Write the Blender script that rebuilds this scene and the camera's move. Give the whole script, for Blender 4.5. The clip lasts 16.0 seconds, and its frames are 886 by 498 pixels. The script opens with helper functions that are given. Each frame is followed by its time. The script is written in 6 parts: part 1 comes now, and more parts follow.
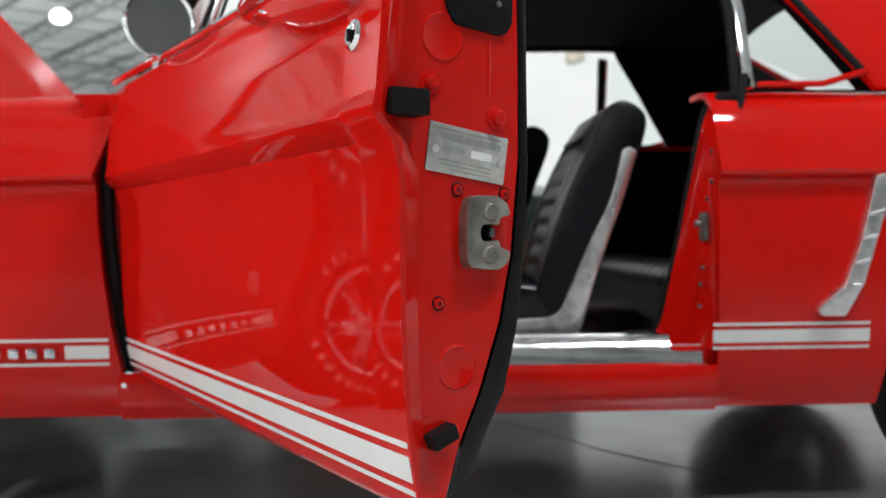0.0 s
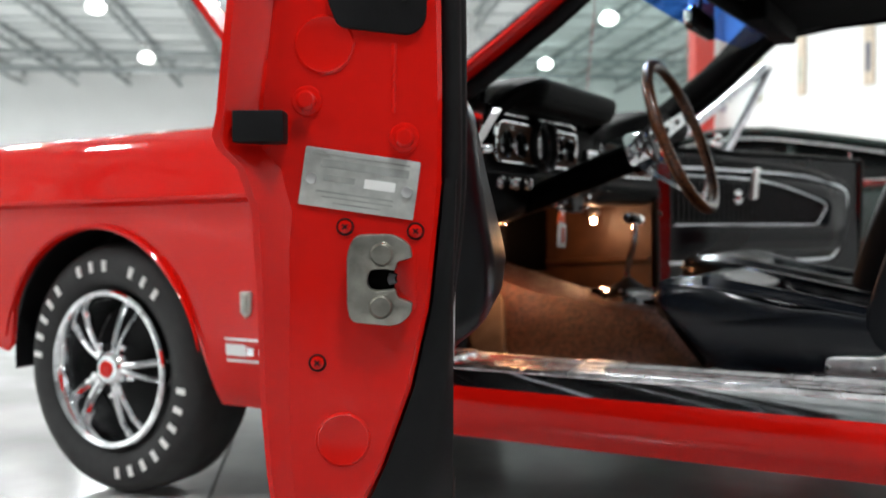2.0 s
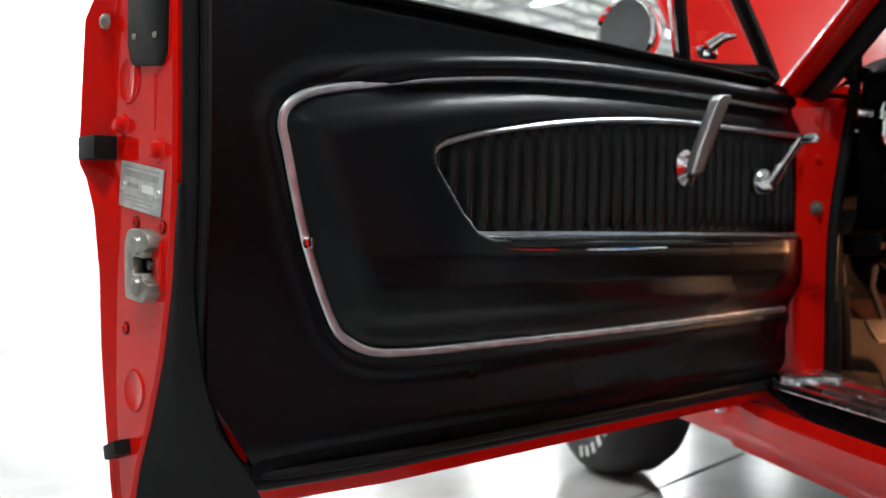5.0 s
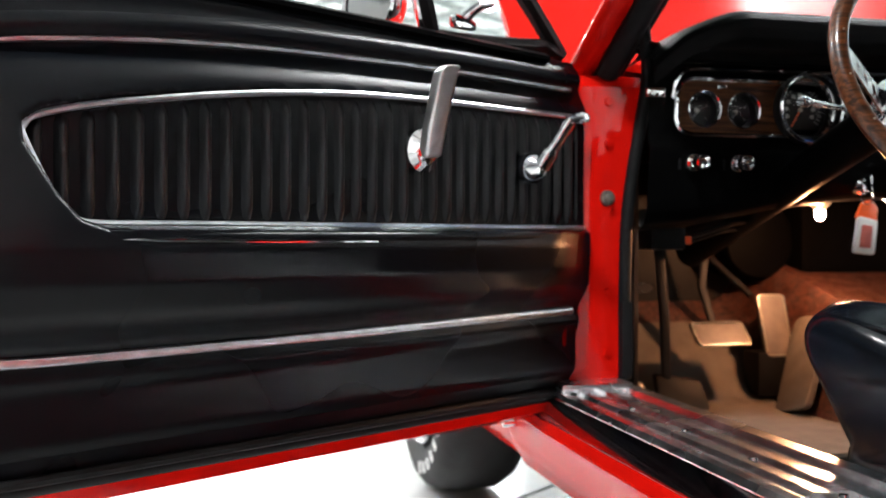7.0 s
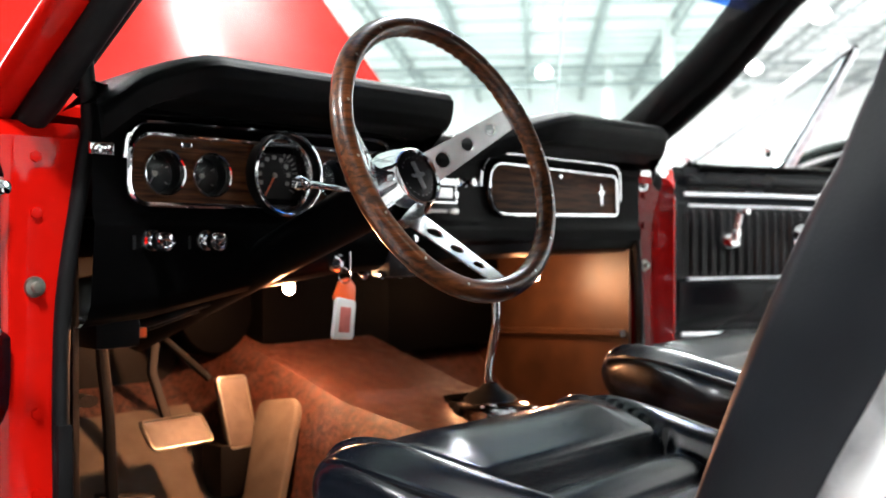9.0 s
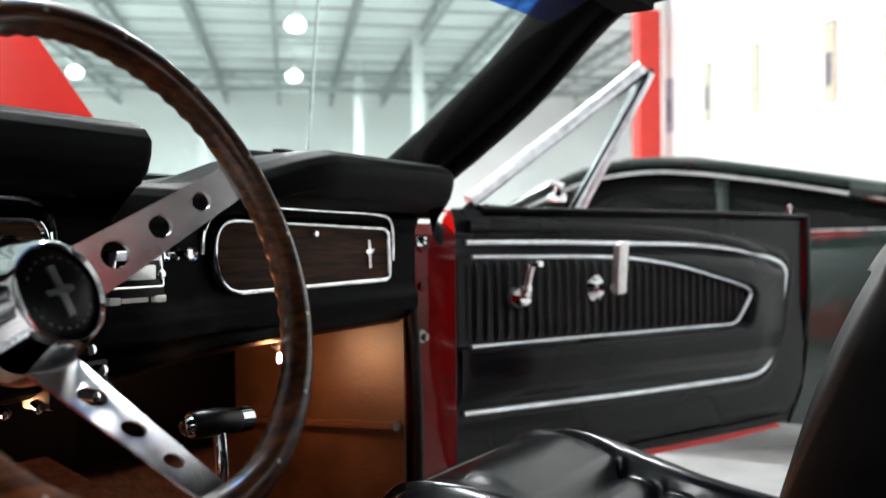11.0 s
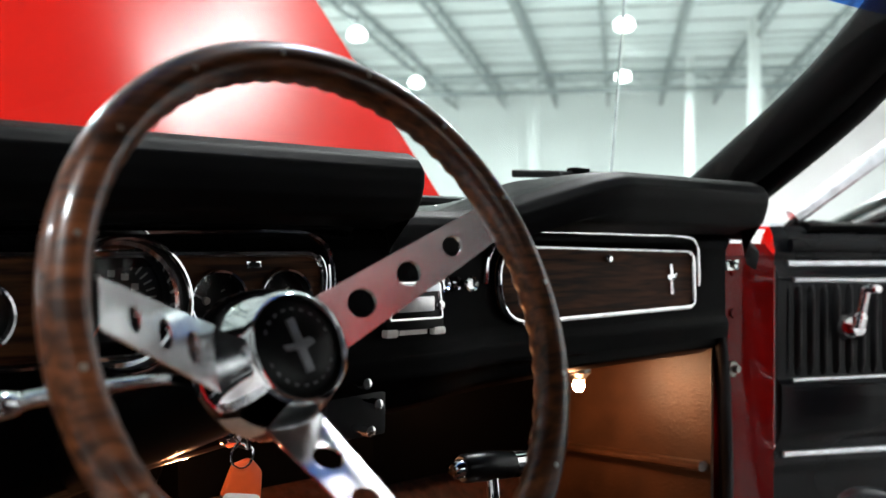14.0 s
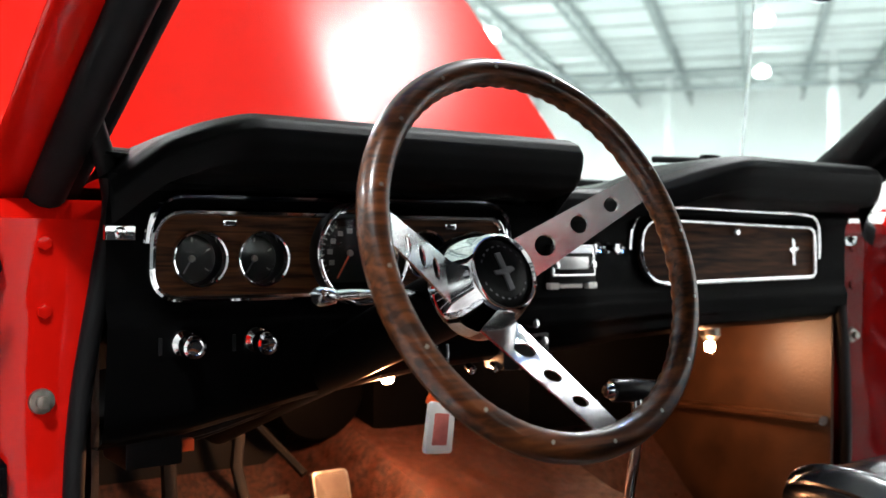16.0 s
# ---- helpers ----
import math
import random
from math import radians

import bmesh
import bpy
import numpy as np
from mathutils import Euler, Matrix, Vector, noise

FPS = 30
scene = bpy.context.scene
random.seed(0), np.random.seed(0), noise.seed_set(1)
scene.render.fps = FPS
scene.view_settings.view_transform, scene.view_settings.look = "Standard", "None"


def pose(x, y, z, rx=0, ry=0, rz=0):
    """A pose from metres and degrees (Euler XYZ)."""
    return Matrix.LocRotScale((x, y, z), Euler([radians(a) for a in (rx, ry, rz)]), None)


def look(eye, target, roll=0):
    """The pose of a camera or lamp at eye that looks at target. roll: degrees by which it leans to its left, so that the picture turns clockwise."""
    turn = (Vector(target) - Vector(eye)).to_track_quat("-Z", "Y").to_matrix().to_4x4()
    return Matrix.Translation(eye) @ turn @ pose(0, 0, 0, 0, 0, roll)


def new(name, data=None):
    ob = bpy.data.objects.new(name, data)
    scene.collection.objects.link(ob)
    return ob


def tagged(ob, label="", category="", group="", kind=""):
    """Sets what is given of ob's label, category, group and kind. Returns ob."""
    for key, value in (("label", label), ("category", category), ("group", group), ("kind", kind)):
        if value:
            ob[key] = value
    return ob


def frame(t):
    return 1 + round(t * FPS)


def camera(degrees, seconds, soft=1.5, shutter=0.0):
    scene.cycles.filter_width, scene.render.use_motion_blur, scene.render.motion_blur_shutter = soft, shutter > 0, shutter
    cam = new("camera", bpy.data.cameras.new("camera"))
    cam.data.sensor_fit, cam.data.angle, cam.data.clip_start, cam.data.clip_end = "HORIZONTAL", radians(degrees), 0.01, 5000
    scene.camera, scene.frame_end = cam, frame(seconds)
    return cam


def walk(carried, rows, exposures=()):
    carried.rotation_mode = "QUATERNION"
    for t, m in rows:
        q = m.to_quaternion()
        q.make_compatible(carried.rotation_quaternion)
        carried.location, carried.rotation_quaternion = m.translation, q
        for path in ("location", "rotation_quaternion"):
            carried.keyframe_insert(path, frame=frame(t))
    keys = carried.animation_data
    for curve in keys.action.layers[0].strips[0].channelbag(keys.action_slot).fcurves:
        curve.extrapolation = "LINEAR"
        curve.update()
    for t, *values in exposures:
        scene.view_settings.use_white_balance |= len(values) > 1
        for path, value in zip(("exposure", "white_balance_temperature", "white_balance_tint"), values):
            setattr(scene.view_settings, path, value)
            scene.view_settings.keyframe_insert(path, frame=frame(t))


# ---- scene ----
# ---- camera and walk ----
cam = camera(48.8, 16.0, 1.5, 0.0)
cam.data.dof.use_dof = True
cam.data.dof.focus_distance = 1.0
cam.data.dof.aperture_fstop = cam.data.lens / 6.8
PATH = [
    (0, (0.568, -1.986, 0.633), (0.636, 0.013, 0.601), -0.6),
    (0.5, (0.712, -1.925, 0.642), (0.529, 0.067, 0.612), -0.6),
    (1, (0.862, -1.871, 0.658), (0.437, 0.083, 0.621), -0.4),
    (1.5, (0.984, -1.788, 0.658), (0.265, 0.078, 0.62), -0.4),
    (2, (1.1, -1.667, 0.676), (0.091, 0.059, 0.632), -0.3),
    (2.5, (1.219, -1.523, 0.713), (-0.026, 0.042, 0.668), -0.1),
    (3, (1.31, -1.43, 0.743), (-0.159, -0.073, 0.693), -0.1),
    (3.5, (1.404, -1.335, 0.736), (-0.258, -0.223, 0.684), -0.2),
    (3.7, (1.46, -1.279, 0.724), (-0.279, -0.292, 0.676), 0.1),
    (5.8, (1.732, -0.688, 0.656), (-0.245, -0.391, 0.622), 0.1),
    (6, (1.727, -0.644, 0.65), (-0.251, -0.347, 0.621), 0.0),
    (6.5, (1.658, -0.543, 0.645), (-0.316, -0.22, 0.623), 0.0),
    (7, (1.587, -0.49, 0.655), (-0.358, -0.028, 0.627), 0.1),
    (7.5, (1.51, -0.481, 0.679), (-0.339, 0.28, 0.651), 0.4),
    (8, (1.433, -0.481, 0.699), (-0.244, 0.609, 0.679), 0.3),
    (8.5, (1.334, -0.449, 0.734), (-0.204, 0.83, 0.717), 0.0),
    (9, (1.251, -0.378, 0.774), (-0.118, 1.08, 0.758), -0.1),
    (9.5, (1.164, -0.291, 0.804), (-0.002, 1.334, 0.791), -0.3),
    (9.7, (1.128, -0.257, 0.82), (0.048, 1.427, 0.807), -0.6),
    (11.8, (0.858, 0.187, 0.895), (-0.095, 1.946, 0.886), -0.4),
    (12, (0.845, 0.207, 0.891), (-0.156, 1.939, 0.882), -0.5),
    (12.5, (0.844, 0.211, 0.888), (-0.355, 1.811, 0.875), -0.5),
    (13, (0.857, 0.199, 0.895), (-0.509, 1.659, 0.884), -0.1),
    (13.5, (0.886, 0.184, 0.926), (-0.569, 1.557, 0.915), 0.1),
    (14, (0.928, 0.131, 0.921), (-0.554, 1.475, 0.914), 0.1),
    (14.5, (0.969, 0.056, 0.915), (-0.534, 1.377, 0.912), 0.0),
    (15, (0.999, 0.018, 0.9), (-0.529, 1.308, 0.896), -0.0),
    (15.5, (1.04, -0.027, 0.888), (-0.546, 1.192, 0.883), 0.1),
    (16, (1.107, -0.071, 0.88), (-0.54, 1.064, 0.872), 0.3),
]
walk(cam, [(t, look(eye, target, roll)) for t, eye, target, roll in PATH], [(0, -0.75), (1.5, -0.55), (2.1, -0.52), (2.7, -0.72), (3.7, -0.85), (5.8, -0.10), (6.6, 0.28), (8.0, 0.80), (9.0, 0.87), (9.7, 0.64), (11.8, -0.29), (13.0, -0.12), (15.0, 0.17), (16, 0.43)])
# ---- world, light and exposure ----
world = bpy.data.worlds.new("hall_air")
scene.world = world
world.use_nodes = True
world.node_tree.nodes["Background"].inputs[0].default_value = (0.9, 0.95, 1.0, 1)
world.node_tree.nodes["Background"].inputs[1].default_value = 0.15

# The hall stands askew to the car: axis A along the lamp rows, axis B across them.
HALL = Matrix.Translation((0.5, 0.87, 0)) @ Matrix(((-0.61, 0.792, 0, 0), (0.792, 0.61, 0, 0), (0, 0, 1, 0), (0, 0, 0, 1)))
CEIL_Z = 6.6
LAMP_SPOTS = [(a, b) for a in (-3.5, 3.4, 9.4, 15.4, 21.5, 28.35) for b in (-18.6, -12.4, -6.2, 0.0, 6.2, 12.4)
              if not (b > 3 and a < 11)]
LAMP_SPOTS[LAMP_SPOTS.index((3.4, 0.0))] = (3.4, 0.45)
LAMP_WATT = 330
for a, b in LAMP_SPOTS:
    d = bpy.data.lights.new("hall_lamp_light", "AREA")
    d.shape, d.size, d.energy, d.color = "DISK", 0.62, LAMP_WATT * (1.4 if a > 9 and b < -10 else 1.0), (0.96, 0.99, 1.0)
    new("hall_lamp_light", d).matrix_world = HALL @ pose(a, b, CEIL_Z - 0.96)
BULBS = [(-0.060, 0.640, 0.704), (-0.090, 1.350, 0.705)]
for p, watt in zip(BULBS, (5.2, 1.45)):
    d = bpy.data.lights.new("footwell_bulb_light", "POINT")
    d.energy, d.color, d.shadow_soft_size = watt, (1.0, 0.41, 0.18), 0.012
    new("footwell_bulb_light", d).location = (p[0], p[1], p[2] - 0.042)

# ---- materials ----


def mat(name, color, rough=0.5, metal=0.0, coat=0.0, noise_scale=0.0, vary=0.0, bump=0.0, bump_scale=200.0, spec=0.5, coat_rough=0.03):
    m = bpy.data.materials.new(name)
    m.use_nodes = True
    nt = m.node_tree
    b = nt.nodes["Principled BSDF"]
    b.inputs["Base Color"].default_value = (*color, 1)
    b.inputs["Roughness"].default_value = rough
    b.inputs["Metallic"].default_value = metal
    b.inputs["Coat Weight"].default_value = coat
    b.inputs["Coat Roughness"].default_value = coat_rough
    b.inputs["Specular IOR Level"].default_value = spec
    co = nt.nodes.new("ShaderNodeTexCoord")
    if vary > 0:
        n = nt.nodes.new("ShaderNodeTexNoise")
        n.inputs["Scale"].default_value = noise_scale
        n.inputs["Detail"].default_value = 6
        nt.links.new(co.outputs["Object"], n.inputs["Vector"])
        r = nt.nodes.new("ShaderNodeMapRange")
        r.inputs["To Min"].default_value, r.inputs["To Max"].default_value = 1 - vary, 1 + vary
        r.inputs["From Min"].default_value, r.inputs["From Max"].default_value = 0.3, 0.7
        nt.links.new(n.outputs["Fac"], r.inputs["Value"])
        x = nt.nodes.new("ShaderNodeMix")
        x.data_type, x.blend_type = "RGBA", "MULTIPLY"
        x.inputs[0].default_value = 1
        x.inputs[6].default_value = (*color, 1)
        nt.links.new(r.outputs[0], x.inputs[7])
        nt.links.new(x.outputs[2], b.inputs["Base Color"])
        r2 = nt.nodes.new("ShaderNodeMapRange")
        r2.inputs["To Min"].default_value, r2.inputs["To Max"].default_value = max(0.02, rough * (1 - vary)), min(1, rough * (1 + vary))
        n2 = nt.nodes.new("ShaderNodeTexNoise")
        n2.inputs["Scale"].default_value = noise_scale * 0.3
        nt.links.new(co.outputs["Object"], n2.inputs["Vector"])
        nt.links.new(n2.outputs["Fac"], r2.inputs["Value"])
        nt.links.new(r2.outputs[0], b.inputs["Roughness"])
    if bump > 0:
        n = nt.nodes.new("ShaderNodeTexNoise")
        n.inputs["Scale"].default_value = bump_scale
        n.inputs["Detail"].default_value = 3
        nt.links.new(co.outputs["Object"], n.inputs["Vector"])
        u = nt.nodes.new("ShaderNodeBump")
        u.inputs["Strength"].default_value = bump
        u.inputs["Distance"].default_value = 0.002
        nt.links.new(n.outputs["Fac"], u.inputs["Height"])
        nt.links.new(u.outputs[0], b.inputs["Normal"])
    return m


def glow(name, color, strength):
    m = bpy.data.materials.new(name)
    m.use_nodes = True
    b = m.node_tree.nodes["Principled BSDF"]
    b.inputs["Base Color"].default_value = (*color, 1)
    b.inputs["Emission Color"].default_value = (*color, 1)
    b.inputs["Emission Strength"].default_value = strength
    return m


def wood(name, dark, light, scale, axis, coat, rough, spec=0.5):
    """Wood: long bands along one axis, broken by fine grain."""
    m = bpy.data.materials.new(name)
    m.use_nodes = True
    nt = m.node_tree
    b = nt.nodes["Principled BSDF"]
    co = nt.nodes.new("ShaderNodeTexCoord")
    mp = nt.nodes.new("ShaderNodeMapping")
    s = [scale] * 3
    s[axis] = scale * 0.06
    mp.inputs["Scale"].default_value = s
    nt.links.new(co.outputs["Object"], mp.inputs["Vector"])
    n = nt.nodes.new("ShaderNodeTexNoise")
    n.inputs["Scale"].default_value, n.inputs["Detail"].default_value, n.inputs["Distortion"].default_value = 1.0, 8, 0.6
    nt.links.new(mp.outputs[0], n.inputs["Vector"])
    r = nt.nodes.new("ShaderNodeValToRGB")
    r.color_ramp.elements[0].position, r.color_ramp.elements[0].color = 0.36, (*dark, 1)
    r.color_ramp.elements[1].position, r.color_ramp.elements[1].color = 0.66, (*light, 1)
    nt.links.new(n.outputs["Fac"], r.inputs[0])
    nt.links.new(r.outputs[0], b.inputs["Base Color"])
    b.inputs["Roughness"].default_value = rough
    b.inputs["Coat Weight"].default_value = coat
    b.inputs["Coat Roughness"].default_value = 0.08
    b.inputs["Specular IOR Level"].default_value = spec
    return m


def glass(name, tint, gloss=1.0):
    """A thin pane: tinted see-through with a Fresnel gloss."""
    m = bpy.data.materials.new(name)
    m.use_nodes = True
    nt = m.node_tree
    nt.nodes.remove(nt.nodes["Principled BSDF"])
    t = nt.nodes.new("ShaderNodeBsdfTransparent")
    t.inputs[0].default_value = (*tint, 1)
    g = nt.nodes.new("ShaderNodeBsdfGlossy")
    g.inputs["Roughness"].default_value = 0.01
    f = nt.nodes.new("ShaderNodeLayerWeight")
    f.inputs[0].default_value = 0.5
    p = nt.nodes.new("ShaderNodeMath")
    p.operation = "POWER"
    p.inputs[1].default_value = 4.0
    nt.links.new(f.outputs["Facing"], p.inputs[0])
    k = nt.nodes.new("ShaderNodeMath")
    k.operation = "MULTIPLY_ADD"
    k.inputs[1].default_value = 0.5 * gloss
    k.inputs[2].default_value = 0.04 * gloss
    nt.links.new(p.outputs[0], k.inputs[0])
    x = nt.nodes.new("ShaderNodeMixShader")
    nt.links.new(k.outputs[0], x.inputs[0])
    nt.links.new(t.outputs[0], x.inputs[1])
    nt.links.new(g.outputs[0], x.inputs[2])
    nt.links.new(x.outputs[0], nt.nodes["Material Output"].inputs[0])
    return m


RED = mat("red_gloss_paint", (0.60, 0.006, 0.003), 0.5, 0, 0.7, 3.0, 0.05, 0.012, 300, spec=0.0)
# Body red with shade put into the colour, for passenger pillar and hinge parts.
RED_SHADED = mat("red_shaded_paint", (0.115, 0.0014, 0.0012), 0.5, 0, 0.24, 14.0, 0.10, 0.55, 22, spec=0.0, coat_rough=0.03)
# Shade put into the colour: near-zero black hides bulb light on these boxes.
UNDERDASH_SHADE = mat("black_underdash_shade", (0.0007, 0.0006, 0.0006), 0.6, 0, 0.0, 8.0, 0.2, 0.1, 300, spec=0.02)
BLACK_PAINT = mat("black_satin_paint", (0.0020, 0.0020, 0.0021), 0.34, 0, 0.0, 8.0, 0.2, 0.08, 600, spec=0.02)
DASH_TOP = mat("black_dash_top_paint", (0.006, 0.006, 0.0065), 0.30, 0, 0.3, 8.0, 0.2, 0.08, 600, spec=0.8, coat_rough=0.2)
VINYL = mat("black_grained_vinyl", (0.0014, 0.0020, 0.0032), 0.28, 0, 0.0, 9.0, 0.2, 0.10, 900, spec=0.17)
# Same vinyl as the door panel, lifted in colour and gloss for rib highlights.
PLEAT_SHEEN = mat("black_vinyl_rib_sheen", (0.0042, 0.0046, 0.0058), 0.36, 0, 0.0, 9.0, 0.2, 0.2, 900, spec=0.30)
DASH_VINYL = mat("black_dash_vinyl", (0.0026, 0.0026, 0.0028), 0.46, 0, 0.0, 9.0, 0.2, 0.2, 900, spec=0.06)
VINYL_SEAT = mat("black_seat_vinyl", (0.0030, 0.0042, 0.0070), 0.25, 0, 0.0, 9.0, 0.25, 0.06, 420, spec=0.48)
VINYL_BACK = mat("black_backrest_vinyl", (0.0026, 0.0034, 0.0052), 0.44, 0, 0.0, 9.0, 0.25, 0.10, 420, spec=0.24)
SPOKE_STEEL = mat("polished_spoke_steel", (0.86, 0.86, 0.87), 0.22, 1.0, 0, 60, 0.15, 0.03, 500)
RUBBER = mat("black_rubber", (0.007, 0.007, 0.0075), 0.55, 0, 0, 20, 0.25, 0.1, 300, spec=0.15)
TYRE = mat("tyre_rubber", (0.018, 0.018, 0.018), 0.7, 0, 0, 30, 0.25, 0.25, 250)
CHROME = mat("chrome", (0.85, 0.86, 0.88), 0.06, 1.0, 0, 40, 0.3)
TRIM_CHROME = mat("satin_trim_chrome", (0.74, 0.78, 0.82), 0.32, 1.0, 0, 40, 0.2)
BRUSHED = mat("brushed_steel", (0.82, 0.82, 0.82), 0.36, 1.0, 0, 60, 0.12)
STEEL_WORN = mat("worn_zinc_steel", (0.30, 0.29, 0.255), 0.38, 0.85, 0, 60, 0.3, 0.15, 300)
PLATE = mat("aluminium_plate", (0.58, 0.59, 0.56), 0.42, 0.7, 0, 90, 0.16, 0.06, 400)
PLATE_DARK = mat("plate_print_grey", (0.38, 0.39, 0.37), 0.5, 0.5, 0, 80, 0.2)
WHITE_PAINT = mat("white_stripe_vinyl", (0.80, 0.80, 0.78), 0.35, 0, 0.4, 20, 0.03)
RIM_WOOD = wood("walnut_wheel_rim", (0.020, 0.006, 0.002), (0.13, 0.040, 0.012), 150, 1, 0.5, 0.35, 0.3)
DASH_WOOD = wood("dash_woodgrain", (0.014, 0.0045, 0.002), (0.095, 0.034, 0.012), 150, 1, 0.0, 0.5, 0.10)
CARPET = mat("dark_loop_carpet", (0.046, 0.015, 0.009), 0.95, 0, 0, 115, 0.95, 1.0, 380)
MAT_RUBBER = mat("floor_mat", (0.10, 0.085, 0.07), 0.75, 0, 0, 25, 0.2, 0.5, 500)
KICK = mat("kick_panel_board", (0.046, 0.020, 0.009), 0.34, 0, 0, 14, 0.4, 0.5, 260)
PEDAL = mat("pedal_rubber", (0.12, 0.10, 0.085), 0.55, 0, 0, 40, 0.2, 0.2, 400)
HEADLINER = mat("black_headliner", (0.0045, 0.0045, 0.0048), 0.75, 0, 0, 12, 0.2, 0.3, 700, spec=0.08)
DIAL = mat("dial_black", (0.004, 0.004, 0.0045), 0.30, 0, 0, 30, 0.1, spec=0.25)
DIAL_INK = mat("dial_ink", (0.24, 0.24, 0.23), 0.5)
DIAL_LENS = glass("gauge_lens", (0.9, 0.9, 0.9), 0.6)
WINDSHIELD = glass("tinted_windshield", (0.80, 0.93, 0.90), 0.55)
SIDE_GLASS = glass("side_glass", (0.90, 0.95, 0.94), 0.8)
RED_HOOD = mat("red_bonnet_paint", (0.60, 0.008, 0.004), 0.5, 0, 0.22, 3.0, 0.05, 0.012, 300, spec=0.0, coat_rough=0.27)
SCUFF = mat("scuffed_sill_aluminium", (0.78, 0.78, 0.80), 0.26, 1.0, 0, 30, 0.4, 0.12, 90)
SILL_METAL = mat("polished_sill_metal", (0.74, 0.75, 0.77), 0.08, 1.0, 0, 10, 0.3, 0.10, 12)
BAND = glass("blue_sunshade_band", (0.06, 0.22, 0.80), 0.4)
COVER_CHROME = mat("bright_hinge_chrome", (0.90, 0.90, 0.91), 0.32, 1.0, 0, 25, 0.4, 0.12, 60)
MIRROR = mat("mirror_glass", (0.9, 0.9, 0.9), 0.02, 1.0)
ORANGE = mat("orange_fob_plastic", (0.85, 0.11, 0.02), 0.35, 0, 0.3, 40, 0.1)
FOB_WHITE = mat("white_fob_plastic", (0.85, 0.82, 0.78), 0.3, 0, 0.3, 40, 0.05)
BULB_GLOW = glow("lit_bulb", (1.0, 0.66, 0.38), 220)
LAMP_GLOW = glow("lit_hall_lamp", (1.0, 1.0, 1.0), 14)
EMBLEM = mat("pewter_emblem", (0.42, 0.40, 0.36), 0.38, 0.9, 0, 60, 0.2)
DARK_CHROME = mat("dark_wheel_metal", (0.16, 0.16, 0.17), 0.4, 0.9, 0, 40, 0.25)

WALL = mat("white_hall_wall", (0.86, 0.87, 0.86), 0.7, 0, 0, 0.5, 0.04, 0.1, 60)
WALL_UNSEEN = mat("unseen_wall_grey", (0.22, 0.225, 0.23), 0.8, 0, 0, 0.5, 0.1, 0.1, 60)
FLOOR = mat("polished_concrete", (0.45, 0.45, 0.445), 0.20, 0, 0, 1.7, 0.30, 0.06, 30, spec=0.8)
JOINT = mat("concrete_joint", (0.16, 0.16, 0.16), 0.8, 0, 0, 8, 0.2)
DECK = mat("ceiling_deck", (0.72, 0.75, 0.74), 0.6, 0, 0, 0.6, 0.08)
STEEL_BEAM = mat("grey_roof_steel", (0.30, 0.33, 0.33), 0.55, 0.0, 0, 2, 0.15)
COLUMN_RED = mat("red_column_paint", (0.62, 0.03, 0.02), 0.5, 0, 0, 6, 0.08)
COLUMN_WHITE = mat("white_column_paint", (0.78, 0.79, 0.78), 0.5, 0, 0, 6, 0.05)
YELLOW = mat("yellow_car_paint", (0.80, 0.50, 0.01), 0.25, 0, 1.0, 4, 0.05)
GREEN = mat("dark_green_car_paint", (0.008, 0.020, 0.017), 0.25, 0.0, 0.6, 4, 0.1)
BLACK_CAR = mat("black_car_paint", (0.005, 0.005, 0.0055), 0.2, 0, 0.22, 4, 0.1, spec=0.12)
CAR_GLASS = mat("dark_car_glass", (0.008, 0.009, 0.009), 0.04, 0, 0.0, 3, 0.05, spec=0.3)
POSTER = {n: mat("poster_" + n, c, 0.6, 0, 0, 30, 0.35) for n, c in
          {"red": (0.62, 0.16, 0.13), "dark": (0.16, 0.16, 0.19), "sand": (0.66, 0.56, 0.44), "violet": (0.40, 0.38, 0.46), "olive": (0.52, 0.52, 0.42)}.items()}

# ---- mesh helpers ----
XF = [Matrix()]


def part(name, bm, material, parent=None, label="", sharp=38, smooth=True):
    """Links a bmesh as one mesh object, under a thing or a part, in world coordinates."""
    bm.transform(XF[0])
    if XF[0].determinant() < 0:
        bmesh.ops.reverse_faces(bm, faces=bm.faces)
    me = bpy.data.meshes.new(name)
    bm.to_mesh(me)
    bm.free()
    me.materials.append(material)
    if smooth:
        me.polygons.foreach_set("use_smooth", [True] * len(me.polygons))
        me.set_sharp_from_angle(angle=radians(sharp))
    ob = new(name, me)
    if parent is not None:
        bpy.context.view_layer.update()
        ob.parent = parent
        ob.matrix_parent_inverse = parent.matrix_world.inverted()
    if label:
        tagged(ob, label)
    return ob


def thing(name, at, label, category, group="", kind=""):
    ob = new(name)
    ob.empty_display_size = 0.1
    ob.location = at
    bpy.context.view_layer.update()
    return tagged(ob, label, category, group, kind)


def smoothstep(a, b, x):
    k = min(1.0, max(0.0, (x - a) / (b - a)))
    return k * k * (3 - 2 * k)


def lerp(table, x):
    """Smooth-free linear look-up in rows of (x, value)."""
    if x <= table[0][0]:
        return table[0][1]
    for (x0, v0), (x1, v1) in zip(table, table[1:]):
        if x <= x1:
            return v0 + (v1 - v0) * (x - x0) / (x1 - x0)
    return table[-1][1]


